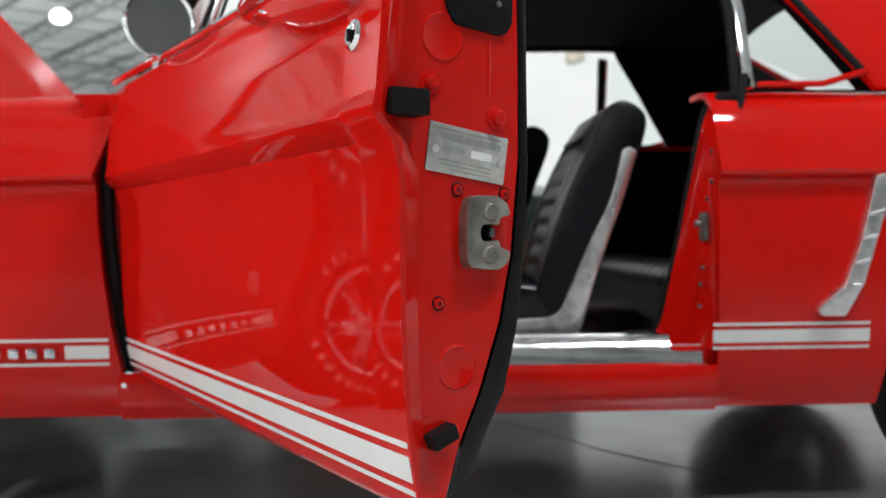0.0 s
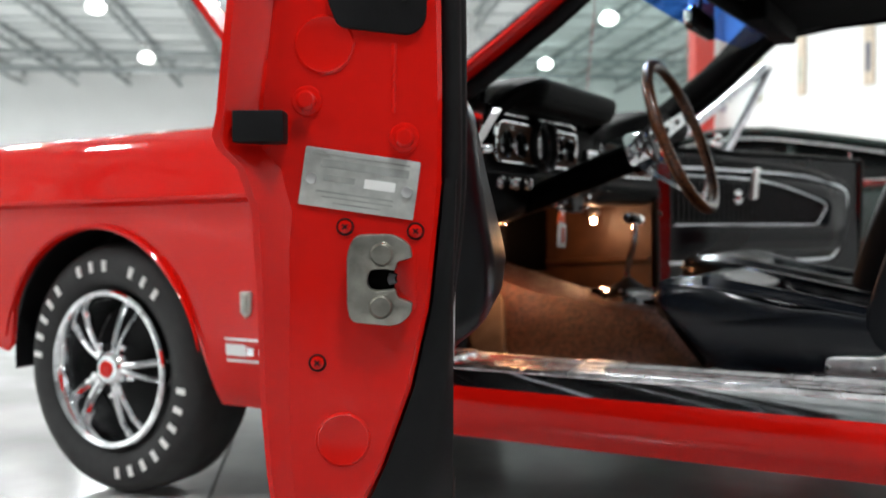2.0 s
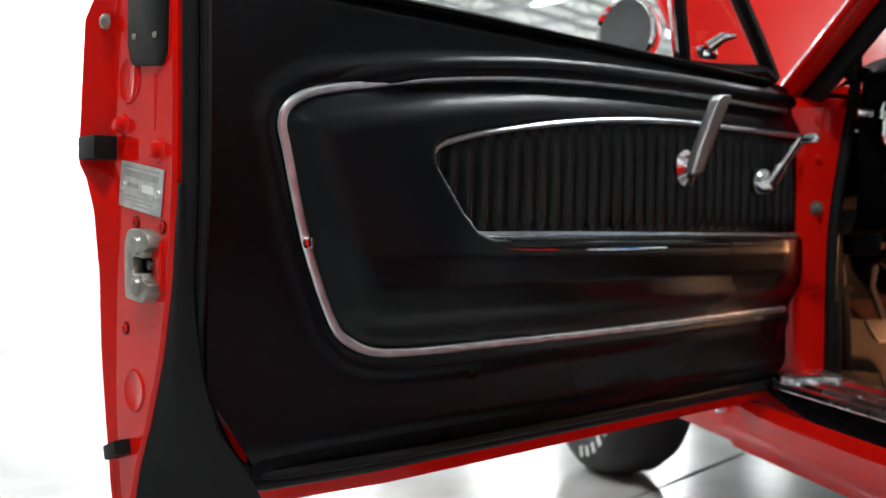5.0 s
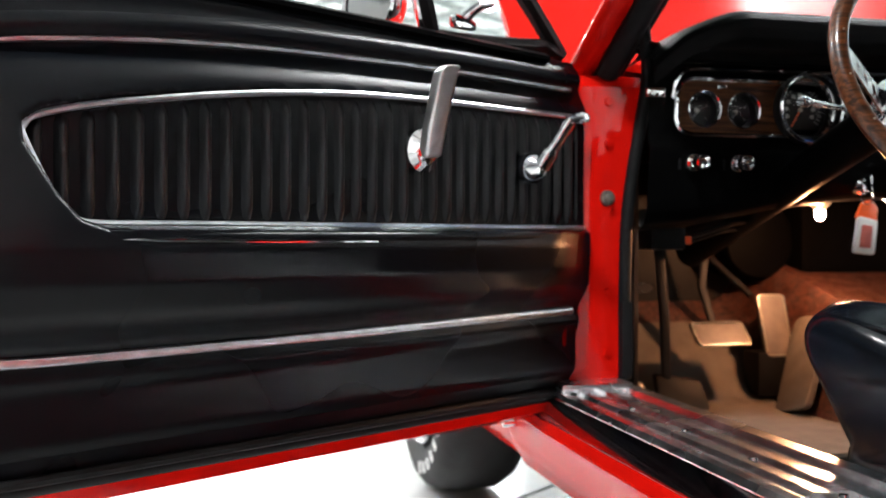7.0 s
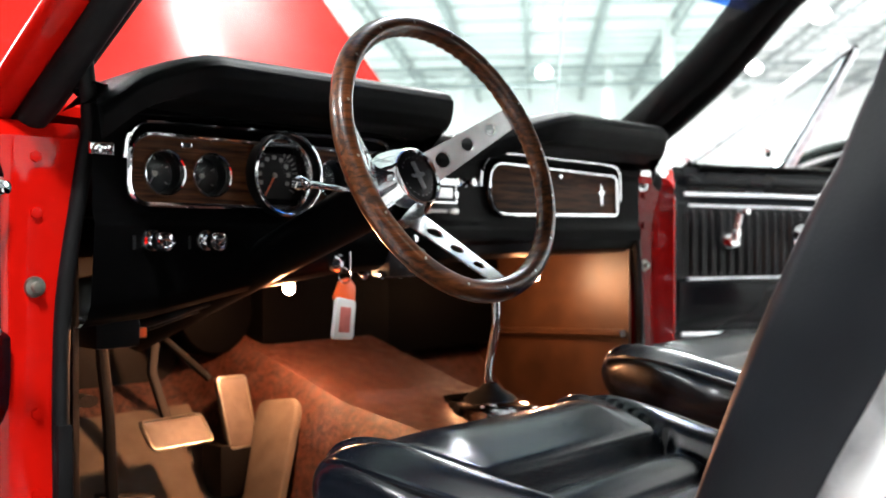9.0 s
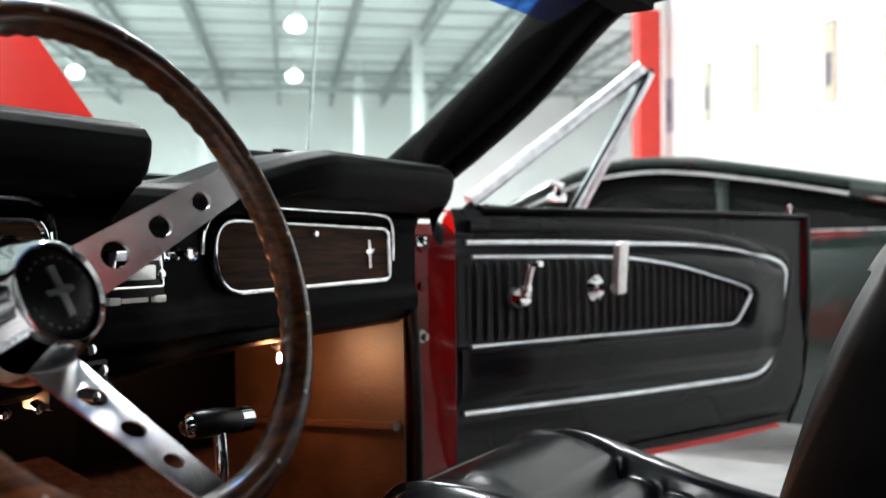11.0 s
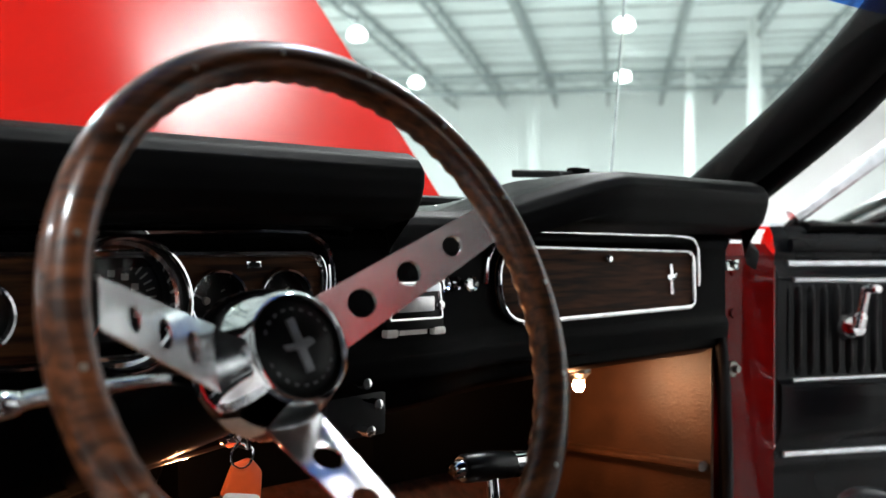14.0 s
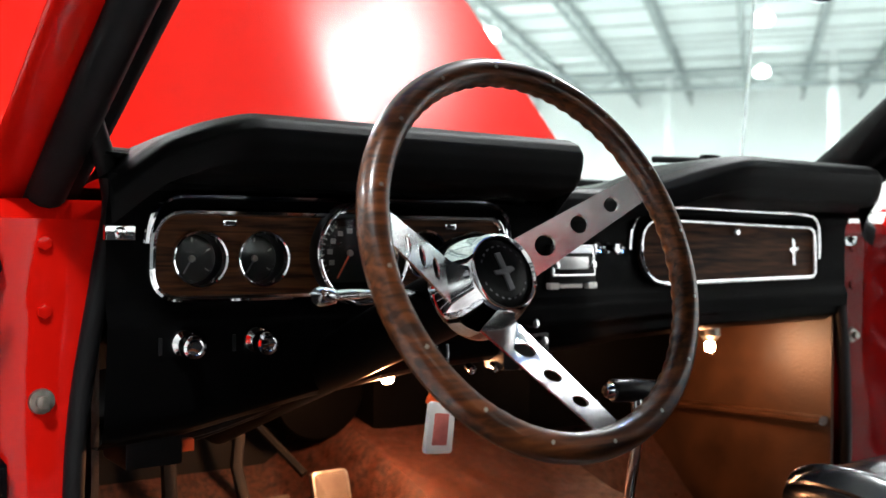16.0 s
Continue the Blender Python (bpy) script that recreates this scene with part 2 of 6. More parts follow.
def spline(pts, n=8, closed=False):
    """Catmull-Rom through points."""
    P = [Vector(p) for p in pts]
    out, m = [], len(P)
    for i in range(m if closed else m - 1):
        if closed:
            a, b, c, d = (P[(i + k) % m] for k in (-1, 0, 1, 2))
        else:
            a, b, c, d = P[max(i - 1, 0)], P[i], P[i + 1], P[min(i + 2, m - 1)]
        for k in range(n):
            t = k / n
            out.append(0.5 * (2 * b + (c - a) * t + (2 * a - 5 * b + 4 * c - d) * t * t + (3 * b - 3 * c + d - a) * t ** 3))
    if not closed:
        out.append(P[-1])
    return out


def rounded(pts, r, n=5):
    """A closed 2D outline with its corners rounded; r one radius or one for each corner."""
    P, out = [Vector(p) for p in pts], []
    for i, b in enumerate(P):
        a, c = P[i - 1], P[(i + 1) % len(P)]
        q = r[i] if isinstance(r, (list, tuple)) else r
        q = min(q, (a - b).length * 0.49, (c - b).length * 0.49)
        s, e = b + (a - b).normalized() * q, b + (c - b).normalized() * q
        if q < 1e-5:
            out.append(b.copy())
            continue
        for k in range(n + 1):
            t = k / n
            out.append((1 - t) ** 2 * s + 2 * t * (1 - t) * b + t * t * e)
    return [(p.x, p.y) for p in out]


def inset2(pts, d):
    """The outline moved inwards by d (counter-clockwise outline)."""
    P = [Vector(p) for p in pts]
    area = sum(a.x * b.y - a.y * b.x for a, b in zip(P, P[1:] + P[:1]))
    s, out = (1 if area > 0 else -1), []
    for i, b in enumerate(P):
        a, c = P[i - 1], P[(i + 1) % len(P)]
        e = (c - a)
        if e.length < 1e-9:
            out.append(b)
            continue
        e.normalize()
        out.append(b + Vector((-e.y, e.x)) * d * s)
    return [(p.x, p.y) for p in out]


def ring_faces(bm, r0, r1):
    n = len(r0)
    for i in range(n):
        bm.faces.new((r0[i], r0[(i + 1) % n], r1[(i + 1) % n], r1[i]))


def fix(bm):
    bmesh.ops.remove_doubles(bm, verts=bm.verts, dist=1e-6)
    bmesh.ops.recalc_face_normals(bm, faces=bm.faces)
    return bm


def slab(outline, f, depth, bevel=0.002, bm=None):
    """An outline (a, b) pressed out to a plate; f(a, b, h) gives the place, h from 0 to depth; the upper rim is eased."""
    own = bm is None
    bm = bm or bmesh.new()
    steps = [(0.0, 0.0), (0.0, depth - bevel), (bevel * 0.3, depth - bevel * 0.3), (bevel, depth)] if bevel else [(0.0, 0.0), (0.0, depth)]
    rings = []
    for ins, h in steps:
        o = inset2(outline, ins) if ins else outline
        rings.append([bm.verts.new(f(a, b, h)) for a, b in o])
    for r0, r1 in zip(rings, rings[1:]):
        ring_faces(bm, r0, r1)
    bm.faces.new(rings[0][::-1])
    bm.faces.new(rings[-1])
    return fix(bm) if own else bm


def box(lo, hi, bevel=0.0, bm=None, seg=2):
    own = bm is None
    t = bmesh.new()
    bmesh.ops.create_cube(t, size=1)
    for v in t.verts:
        v.co = [lo[i] + (v.co[i] + 0.5) * (hi[i] - lo[i]) for i in range(3)]
    if bevel:
        bmesh.ops.bevel(t, geom=list(t.edges), offset=bevel, segments=seg, affect="EDGES", profile=0.7)
    if own:
        return t
    join(bm, t)
    return bm


def join(bm, t):
    """Adds bmesh t to bm."""
    m = {v: bm.verts.new(v.co) for v in t.verts}
    for f in t.faces:
        try:
            bm.faces.new([m[v] for v in f.verts])
        except ValueError:
            pass
    t.free()
    return bm


def tube(pts, r, seg=10, closed=False, bm=None, flat=1.0, up=None, ends=True):
    """A round or flattened bar along points; r one radius or one a point; flat squeezes it along up."""
    bm = bm or bmesh.new()
    P = [Vector(p) for p in pts]
    m = len(P)
    rings, prev = [], None
    for i, p in enumerate(P):
        a = P[i - 1] if (i or closed) else P[0]
        c = P[(i + 1) % m] if (i < m - 1 or closed) else P[-1]
        t = (c - a)
        t = t.normalized() if t.length > 1e-9 else Vector((1, 0, 0))
        if up is not None:
            n = Vector(up) - t * t.dot(Vector(up))
        elif prev is None:
            n = t.orthogonal()
        else:
            n = prev - t * t.dot(prev)
        n.normalize()
        prev = n
        b = t.cross(n)
        q = r[i] if isinstance(r, (list, tuple)) else r
        rings.append([bm.verts.new(p + n * q * flat * math.cos(2 * math.pi * k / seg) + b * q * math.sin(2 * math.pi * k / seg)) for k in range(seg)])
    for r0, r1 in zip(rings, rings[1:]):
        ring_faces(bm, r0, r1)
    if closed:
        ring_faces(bm, rings[-1], rings[0])
    elif ends:
        bm.faces.new(rings[0][::-1])
        bm.faces.new(rings[-1])
    bmesh.ops.recalc_face_normals(bm, faces=bm.faces)
    return bm


def lathe(profile, m, seg=28, bm=None, wobble=None):
    """Turns (radius, height) rows round the z axis of the pose m."""
    bm = bm or bmesh.new()
    rings = []
    for r, h in profile:
        if r < 1e-6:
            rings.append([bm.verts.new(m @ Vector((0, 0, h)))])
        else:
            rings.append([bm.verts.new(m @ Vector((r * math.cos(2 * math.pi * k / seg), r * math.sin(2 * math.pi * k / seg), h))) for k in range(seg)])
    for r0, r1 in zip(rings, rings[1:]):
        if len(r0) == 1 and len(r1) == 1:
            continue
        if len(r0) == 1:
            for k in range(seg):
                bm.faces.new((r0[0], r1[k], r1[(k + 1) % seg]))
        elif len(r1) == 1:
            for k in range(seg):
                bm.faces.new((r0[k], r0[(k + 1) % seg], r1[0]))
        else:
            ring_faces(bm, r0, r1)
    bmesh.ops.recalc_face_normals(bm, faces=bm.faces)
    return bm


def aim(at, z, x=(0, 0, 1)):
    """A pose at a place whose z axis points along z."""
    z = Vector(z).normalized()
    x = Vector(x)
    x = x - z * z.dot(x)
    if x.length < 1e-6:
        x = z.orthogonal()
    x.normalize()
    y = z.cross(x)
    m = Matrix((x, y, z)).transposed().to_4x4()
    m.translation = at
    return m


def sheet(f, nu, nv, thick=0.0, bm=None):
    """A surface f(u, v), u and v from 0 to 1, with an optional thickness."""
    bm = bm or bmesh.new()
    g = [[bm.verts.new(f(i / nu, j / nv)) for j in range(nv + 1)] for i in range(nu + 1)]
    for i in range(nu):
        for j in range(nv):
            bm.faces.new((g[i][j], g[i + 1][j], g[i + 1][j + 1], g[i][j + 1]))
    bmesh.ops.recalc_face_normals(bm, faces=bm.faces)
    if thick:
        bmesh.ops.solidify(bm, geom=list(bm.faces), thickness=thick)
    return bm


def loft(rings, bm=None, caps=True):
    bm = bm or bmesh.new()
    R = [[bm.verts.new(p) for p in r] for r in rings]
    for r0, r1 in zip(R, R[1:]):
        ring_faces(bm, r0, r1)
    if caps:
        bm.faces.new(R[0][::-1])
        bm.faces.new(R[-1])
    bmesh.ops.recalc_face_normals(bm, faces=bm.faces)
    return bm


def polydist(p, poly):
    """Signed distance to a closed outline, positive inside."""
    best, inside = 1e9, False
    x, y = p
    for (x0, y0), (x1, y1) in zip(poly, poly[1:] + poly[:1]):
        dx, dy = x1 - x0, y1 - y0
        t = max(0, min(1, ((x - x0) * dx + (y - y0) * dy) / (dx * dx + dy * dy + 1e-12)))
        best = min(best, math.hypot(x - x0 - t * dx, y - y0 - t * dy))
        if (y0 > y) != (y1 > y) and x < x0 + (y - y0) * (x1 - x0) / (y1 - y0):
            inside = not inside
    return best if inside else -best
# ---- the hall ----
def hall_box(name, lo, hi, material, label, category, bevel=0.0, kind="structure"):
    XF[0] = HALL
    ob = part(name, box(lo, hi, bevel), material, None, label, smooth=False)
    XF[0] = Matrix()
    return tagged(ob, label, category, "", kind)


hall_box("floor", (-16, -22, -0.3), (38, 22, 0.0), FLOOR, "polished grey concrete hall floor with saw-cut joints", "floor")
hall_box("ceiling", (-16, -22, CEIL_Z), (38, 22, CEIL_Z + 0.2), DECK, "pale metal deck ceiling of the hall", "ceiling")
hall_box("wall_far", (36, -22, 0), (36.4, 22, CEIL_Z), WALL, "white painted far wall of the hall", "wall")
# Unseen closing wall, made grey so reflections and fill from behind stay low.
hall_box("wall_behind", (-14.4, -22, 0), (-14, 22, CEIL_Z), WALL_UNSEEN, "unseen wall behind the car, kept grey to dim reflections", "wall")
hall_box("wall_side", (-14, -20.4, 0), (36, -20, CEIL_Z), WALL, "white painted long side wall", "wall")
hall_box("wall_posters", (-14, 4.6, 0), (11.5, 5.0, CEIL_Z), WALL, "white painted partition wall hung with banners", "wall")
hall_box("wall_return", (11.2, 5.0, 0), (11.5, 16, CEIL_Z), WALL, "white painted return of the partition wall", "wall")
hall_box("wall_wing", (11.5, 16, 0), (36, 16.4, CEIL_Z), WALL, "white painted wall of the side bay", "wall")

XF[0] = HALL
bm = bmesh.new()
verts, faces = [], []


def steel_bar(p, q, w):
    """A square bar between two points."""
    p, q = Vector(p), Vector(q)
    t = (q - p).normalized()
    n = Vector((0, 1, 0)) if abs(t.y) < 0.9 else Vector((1, 0, 0))
    b = t.cross(n).normalized() * w
    n = b.cross(t).normalized() * w
    k = len(verts)
    verts.extend(e + s1 * n + s2 * b for e in (p, q) for s1, s2 in ((-1, -1), (1, -1), (1, 1), (-1, 1)))
    faces.extend((k + i, k + (i + 1) % 4, k + 4 + (i + 1) % 4, k + 4 + i) for i in range(4))


# open-web joists along the hall
for b in [k * 1.9 - 19.5 for k in range(19)]:
    steel_bar((-14, b, CEIL_Z - 0.06), (36, b, CEIL_Z - 0.06), 0.05)
    steel_bar((-14, b, CEIL_Z - 0.46), (36, b, CEIL_Z - 0.46), 0.045)
    for k in range(70):
        s = 1 if k % 2 else -1
        steel_bar((-13 + 0.7 * k, b, CEIL_Z - 0.26 - s * 0.19), (-12.3 + 0.7 * k, b, CEIL_Z - 0.26 + s * 0.19), 0.014)
# deck ribs and bridging across them
for k in range(29):
    steel_bar((-13 + 1.7 * k, -20, CEIL_Z - 0.02), (-13 + 1.7 * k, 16, CEIL_Z - 0.02), 0.02)
for k in range(9):
    steel_bar((-11.5 + 5.2 * k, -20, CEIL_Z - 0.44), (-11.5 + 5.2 * k, 16, CEIL_Z - 0.44), 0.02)
# deep girders
for a in [-12 + 13.8 * k for k in range(4)]:
    for z0 in (CEIL_Z - 0.95, CEIL_Z - 0.40):
        steel_bar((a, -20, z0), (a, 16, z0), 0.06)
    for k in range(36):
        s = 1 if k % 2 else -1
        steel_bar((a, -20 + k, CEIL_Z - 0.67 - s * 0.24), (a, -19 + k, CEIL_Z - 0.67 + s * 0.24), 0.02)
truss_mesh = bpy.data.meshes.new("truss")
truss_mesh.from_pydata(verts, [], faces)
bm.from_mesh(truss_mesh)
bpy.data.meshes.remove(truss_mesh)
tagged(part("roof_truss", bm, STEEL_BEAM, None, "", smooth=False), "grey steel roof joists and web girders under the deck", "roof steel", "", "structure")

bm = bmesh.new()
for a in (-9.0, -3.0, 3.0, 9.0, 15.0, 21.0, 27.0):
    box((a - 0.004, -20, 0.0005), (a + 0.004, 16, 0.002), 0, bm)
for b in (-17, -13, -9, -5.2, -1.35, 2.6):
    box((-14, b - 0.004, 0.0005), (36, b + 0.004, 0.002), 0, bm)
tagged(part("floor_joint", bm, JOINT, None, "", smooth=False), "dark saw-cut joints in the concrete floor", "floor joint", "", "structure")


XF[0] = Matrix()
crack = spline([(0.35, 2.0, 0.001), (0.60, 1.63, 0.001), (0.79, 1.36, 0.001), (0.98, 1.09, 0.001), (1.12, 0.82, 0.001), (1.30, 0.57, 0.001), (1.51, 0.27, 0.001), (1.80, -0.15, 0.001)], 8)
crack = [p + Vector((noise.noise(p * 9) * 0.012, noise.noise(p * 9 + Vector((5, 0, 0))) * 0.012, 0)) for p in crack]
tagged(part("floor_crack", tube(crack, 0.0035, 6, flat=0.3, up=(0, 0, 1)), JOINT), "thin dark crack across the concrete", "floor crack", "", "structure")
XF[0] = HALL


def hall_lamp(a, b):
    t = thing("hall_lamp", HALL @ Vector((a, b, CEIL_Z - 0.9)), "round white high-bay lamp hanging under the roof, lit", "lamp", "hall lamps")
    m = pose(a, b, CEIL_Z - 0.67)
    part("housing", lathe([(0.02, 0.32), (0.05, 0.30), (0.07, 0.20), (0.13, 0.14), (0.12, 0.10)], m, 20), COLUMN_WHITE, t)
    part("diffuser", lathe([(0.10, 0.10), (0.16, 0.07), (0.205, 0.01), (0.215, -0.05), (0.19, -0.12), (0.13, -0.165), (0.0, -0.19)], m, 28), LAMP_GLOW, t, "glowing white globe")
    part("cable", tube([(a, b, CEIL_Z - 0.28), (a, b, CEIL_Z)], 0.012, 6), STEEL_BEAM, t)


for a, b in LAMP_SPOTS:
    hall_lamp(a, b)


def column(a, b, w, red_to):
    t = thing("column", HALL @ Vector((a, b, 0)), "square steel column painted red below and white above" if red_to else "slim white painted steel column", "column", "hall columns", "structure")
    if red_to:
        part("red_shaft", box((a - w / 2, b - w / 2, 0), (a + w / 2, b + w / 2, red_to), 0.012), COLUMN_RED, t, "red painted lower shaft")
    part("white_shaft", box((a - w / 2, b - w / 2, red_to), (a + w / 2, b + w / 2, CEIL_Z), 0.012), COLUMN_WHITE, t)
    part("base_plate", box((a - w * 0.8, b - w * 0.8, 0), (a + w * 0.8, b + w * 0.8, 0.02), 0.004), STEEL_BEAM, t)


column(10.85, 4.3, 0.28, 3.8)
column(24.5, 3.2, 0.28, 0.0)
column(29.5, 2.0, 0.26, 0.0)
column(13.4, -14.5, 0.42, 3.2)
column(33.0, -3.0, 0.26, 0.0)


def banner(a, z, w, h, col, ink):
    t = thing("banner", HALL @ Vector((a, 4.59, z)), "narrow %s printed banner on the white wall" % col, "banner", "wall banners")
    part("cloth", box((a - w / 2, 4.575, z - h / 2), (a + w / 2, 4.597, z + h / 2), 0.003), POSTER[col], t)
    part("print_bar", box((a - w * 0.28, 4.571, z - h * 0.3), (a + w * 0.28, 4.574, z + h * 0.12)), POSTER[ink], t, "plain printed block")
    part("top_rod", tube([(a - w * 0.55, 4.57, z + h / 2), (a + w * 0.55, 4.57, z + h / 2)], 0.008, 8), STEEL_BEAM, t)


for a, z, w, h, c, i in ((10.79, 2.61, 0.20, 0.66, "violet", "dark"), (9.66, 2.60, 0.17, 0.66, "olive", "dark"), (8.52, 2.56, 0.18, 0.70, "sand", "olive"), (7.10, 2.48, 0.18, 0.70, "sand", "dark"),
                         (6.145, 2.39, 0.24, 0.62, "red", "dark"), (4.77, 2.27, 0.27, 0.42, "dark", "violet"), (3.48, 2.17, 0.20, 0.14, "olive", "sand")):
    banner(a, z, w, h, c, i)
XF[0] = Matrix()


# ---- parked cars in the distance ----
def far_wheel(x, y, r, parent, face, rim_paint=None):
    m = aim((x, y, r), (0, face, 0))
    w = part("wheel", lathe([(r * 0.62, -0.1), (r * 0.92, -0.11), (r, -0.07), (r, 0.07), (r * 0.92, 0.1), (r * 0.66, 0.1), (r * 0.62, 0.05)], m, 28), TYRE, parent, "black tyre")
    part("rim", lathe([(r * 0.64, 0.04), (r * 0.6, 0.085), (r * 0.5, 0.06), (r * 0.2, 0.05), (r * 0.16, 0.075), (0, 0.08)], m, 28), rim_paint or BRUSHED, w, "red painted rim" if rim_paint else "silver alloy rim")


def parked_car(name, where, turn, length, width, body, top, paint, label, wheel_r=0.33, rim_paint=None):
    """A coupe from a side outline: body rows (x, z low, z belt, half-width), cabin rows (x, z, half-width)."""
    t = thing(name, (0, 0, 0), label, "car", "parked cars")
    def row(x, z0, z1, hw):
        return [(x, -hw * 0.9, z0), (x, -hw, z0 + (z1 - z0) * 0.25), (x, -hw * 0.985, z0 + (z1 - z0) * 0.6), (x, -hw * 0.93, z0 + (z1 - z0) * 0.9), (x, -hw * 0.72, z1),
                (x, 0, z1 + 0.025), (x, hw * 0.72, z1), (x, hw * 0.93, z0 + (z1 - z0) * 0.9), (x, hw * 0.985, z0 + (z1 - z0) * 0.6), (x, hw, z0 + (z1 - z0) * 0.25), (x, hw * 0.9, z0)]
    part("body", loft([row(*r) for r in body]), paint, t, sharp=50)
    def cab(x, z, hw, zb):
        return [(x, -hw * 1.12, zb), (x, -hw, zb + (z - zb) * 0.6), (x, -hw * 0.86, z - 0.02), (x, 0, z), (x, hw * 0.86, z - 0.02), (x, hw, zb + (z - zb) * 0.6), (x, hw * 1.12, zb)]
    part("greenhouse", loft([cab(*r) for r in top]), CAR_GLASS, t, "dark window glass")
    k = [r for r in top if r[1] > max(q[1] for q in top) - 0.14]
    part("roof", loft([[(x, -hw * 0.9, z - 0.03), (x, -hw * 0.8, z + 0.004), (x, 0, z + 0.014), (x, hw * 0.8, z + 0.004), (x, hw * 0.9, z - 0.03)] for x, z, hw, zb in k]), paint, t)
    for s in (-1, 1):
        for a0, a1 in ((0, 1), (len(top) - 2, len(top) - 1)):
            (x0, z0, h0, b0), (x1, z1, h1, b1) = top[a0], top[a1]
            part("pillar", tube([(x0, s * h0 * 1.05, max(z0 - 0.05, b0)), ((x0 + x1) / 2, s * (h0 + h1) / 2, (z0 + z1) / 2 - 0.02), (x1, s * h1 * 0.93, z1 - 0.04)], 0.045, 8), paint, t)
        xm = sum(r[0] for r in k) / len(k)
        part("window_post", tube([(xm + 0.25, s * k[0][2] * 1.13, k[0][3]), (xm + 0.2, s * k[0][2] * 0.9, k[0][1] - 0.03)], 0.035, 8), paint, t)
        part("side_sill_trim", tube([(top[0][0], s * top[0][2] * 1.16, top[0][3] + 0.01), (top[-1][0], s * top[-1][2] * 1.16, top[-1][3] + 0.01)], 0.012, 6), CHROME, t)
    for x in (-length * 0.30, length * 0.30):
        for s in (-1, 1):
            far_wheel(x, s * (width / 2 - 0.10), wheel_r, t, s, rim_paint)
    x0 = body[0][0]
    for s in (-1, 1):
        part("headlamp", lathe([(0.10, 0.0), (0.09, 0.05), (0.05, 0.075), (0, 0.08)], aim((x0 + 0.1, s * width * 0.36, body[1][2] - 0.12), (-1, s * 0.3, 0.2)), 18), CHROME, t, "clear headlamp lens")
    part("grille", box((x0 - 0.01, -width * 0.28, body[0][1] + 0.05), (x0 + 0.05, width * 0.28, body[0][2] - 0.04), 0.02), RUBBER, t, "black air intake")
    t.matrix_world = pose(*where, 0, 0, turn)
    return t


COUPE = [(-2.3, 0.38, 0.66, 0.62), (-2.15, 0.24, 0.78, 0.78), (-1.7, 0.2, 0.88, 0.90), (-0.9, 0.2, 0.95, 0.92), (0.2, 0.2, 0.96, 0.92), (1.2, 0.2, 0.99, 0.93), (1.9, 0.24, 1.0, 0.9), (2.25, 0.35, 0.97, 0.78)]
COUPE_TOP = [(-0.75, 0.96, 0.66, 0.94), (-0.1, 1.30, 0.62, 0.94), (0.25, 1.38, 0.60, 0.94), (0.75, 1.38, 0.6, 0.95), (1.3, 1.24, 0.58, 0.97), (1.85, 1.02, 0.58, 0.98)]
FASTBACK_TOP = [(-0.62, 0.96, 0.66, 0.94), (-0.16, 1.26, 0.62, 0.94), (0.10, 1.335, 0.60, 0.94), (0.42, 1.33, 0.6, 0.95), (1.10, 1.21, 0.58, 0.97), (1.85, 1.02, 0.58, 0.98)]
LOW = [(-2.58, 0.2, 0.5, 0.55), (-2.28, 0.15, 0.64, 0.80), (-1.5, 0.14, 0.86, 0.94), (-0.7, 0.14, 0.86, 0.96), (0.4, 0.14, 0.86, 0.96), (1.2, 0.14, 0.92, 0.96), (1.9, 0.18, 0.9, 0.92), (2.2, 0.3, 0.82, 0.8)]
LOW_TOP = [(-0.8, 0.86, 0.64, 0.84), (-0.1, 1.12, 0.58, 0.84), (0.3, 1.18, 0.56, 0.84), (0.7, 1.17, 0.56, 0.86), (1.3, 1.04, 0.56, 0.9), (1.8, 0.92, 0.56, 0.88)]
parked_car("parked_coupe", (-0.62, 5.0, -0.05), 0, 4.6, 1.84, COUPE, FASTBACK_TOP, GREEN, "dark green modern coupe parked on the passenger side")
VINTAGE = [(-1.95, 0.55, 0.98, 0.34), (-1.85, 0.46, 1.12, 0.42), (-0.75, 0.44, 1.18, 0.52), (-0.5, 0.40, 1.20, 0.74), (1.5, 0.40, 1.20, 0.78), (1.85, 0.5, 1.12, 0.70)]
VINTAGE_TOP = [(-0.55, 1.22, 0.66, 1.18), (-0.45, 1.74, 0.64, 1.18), (-0.2, 1.80, 0.64, 1.18), (1.2, 1.82, 0.66, 1.18), (1.55, 1.74, 0.64, 1.18), (1.7, 1.3, 0.60, 1.15)]
parked_car("parked_sports_car", (-13.15, 1.83, 0), 240, 4.5, 1.92, LOW, LOW_TOP, YELLOW, "bright yellow low sports car parked across the hall", 0.34)
parked_car("parked_black_coupe", (-11.70, -0.43, 0), 227, 4.6, 1.84, COUPE, COUPE_TOP, BLACK_CAR, "black coupe with chrome trim parked across the hall")
parked_car("parked_vintage_car", (-16.45, 6.6, 0), -53, 4.2, 1.62, VINTAGE, VINTAGE_TOP, BLACK_CAR, "tall old black car with red wheels by the far wall", 0.38, COLUMN_RED)
XF[0] = pose(-0.62, 5.0, -0.05)
gc = bpy.data.objects["parked_coupe"]
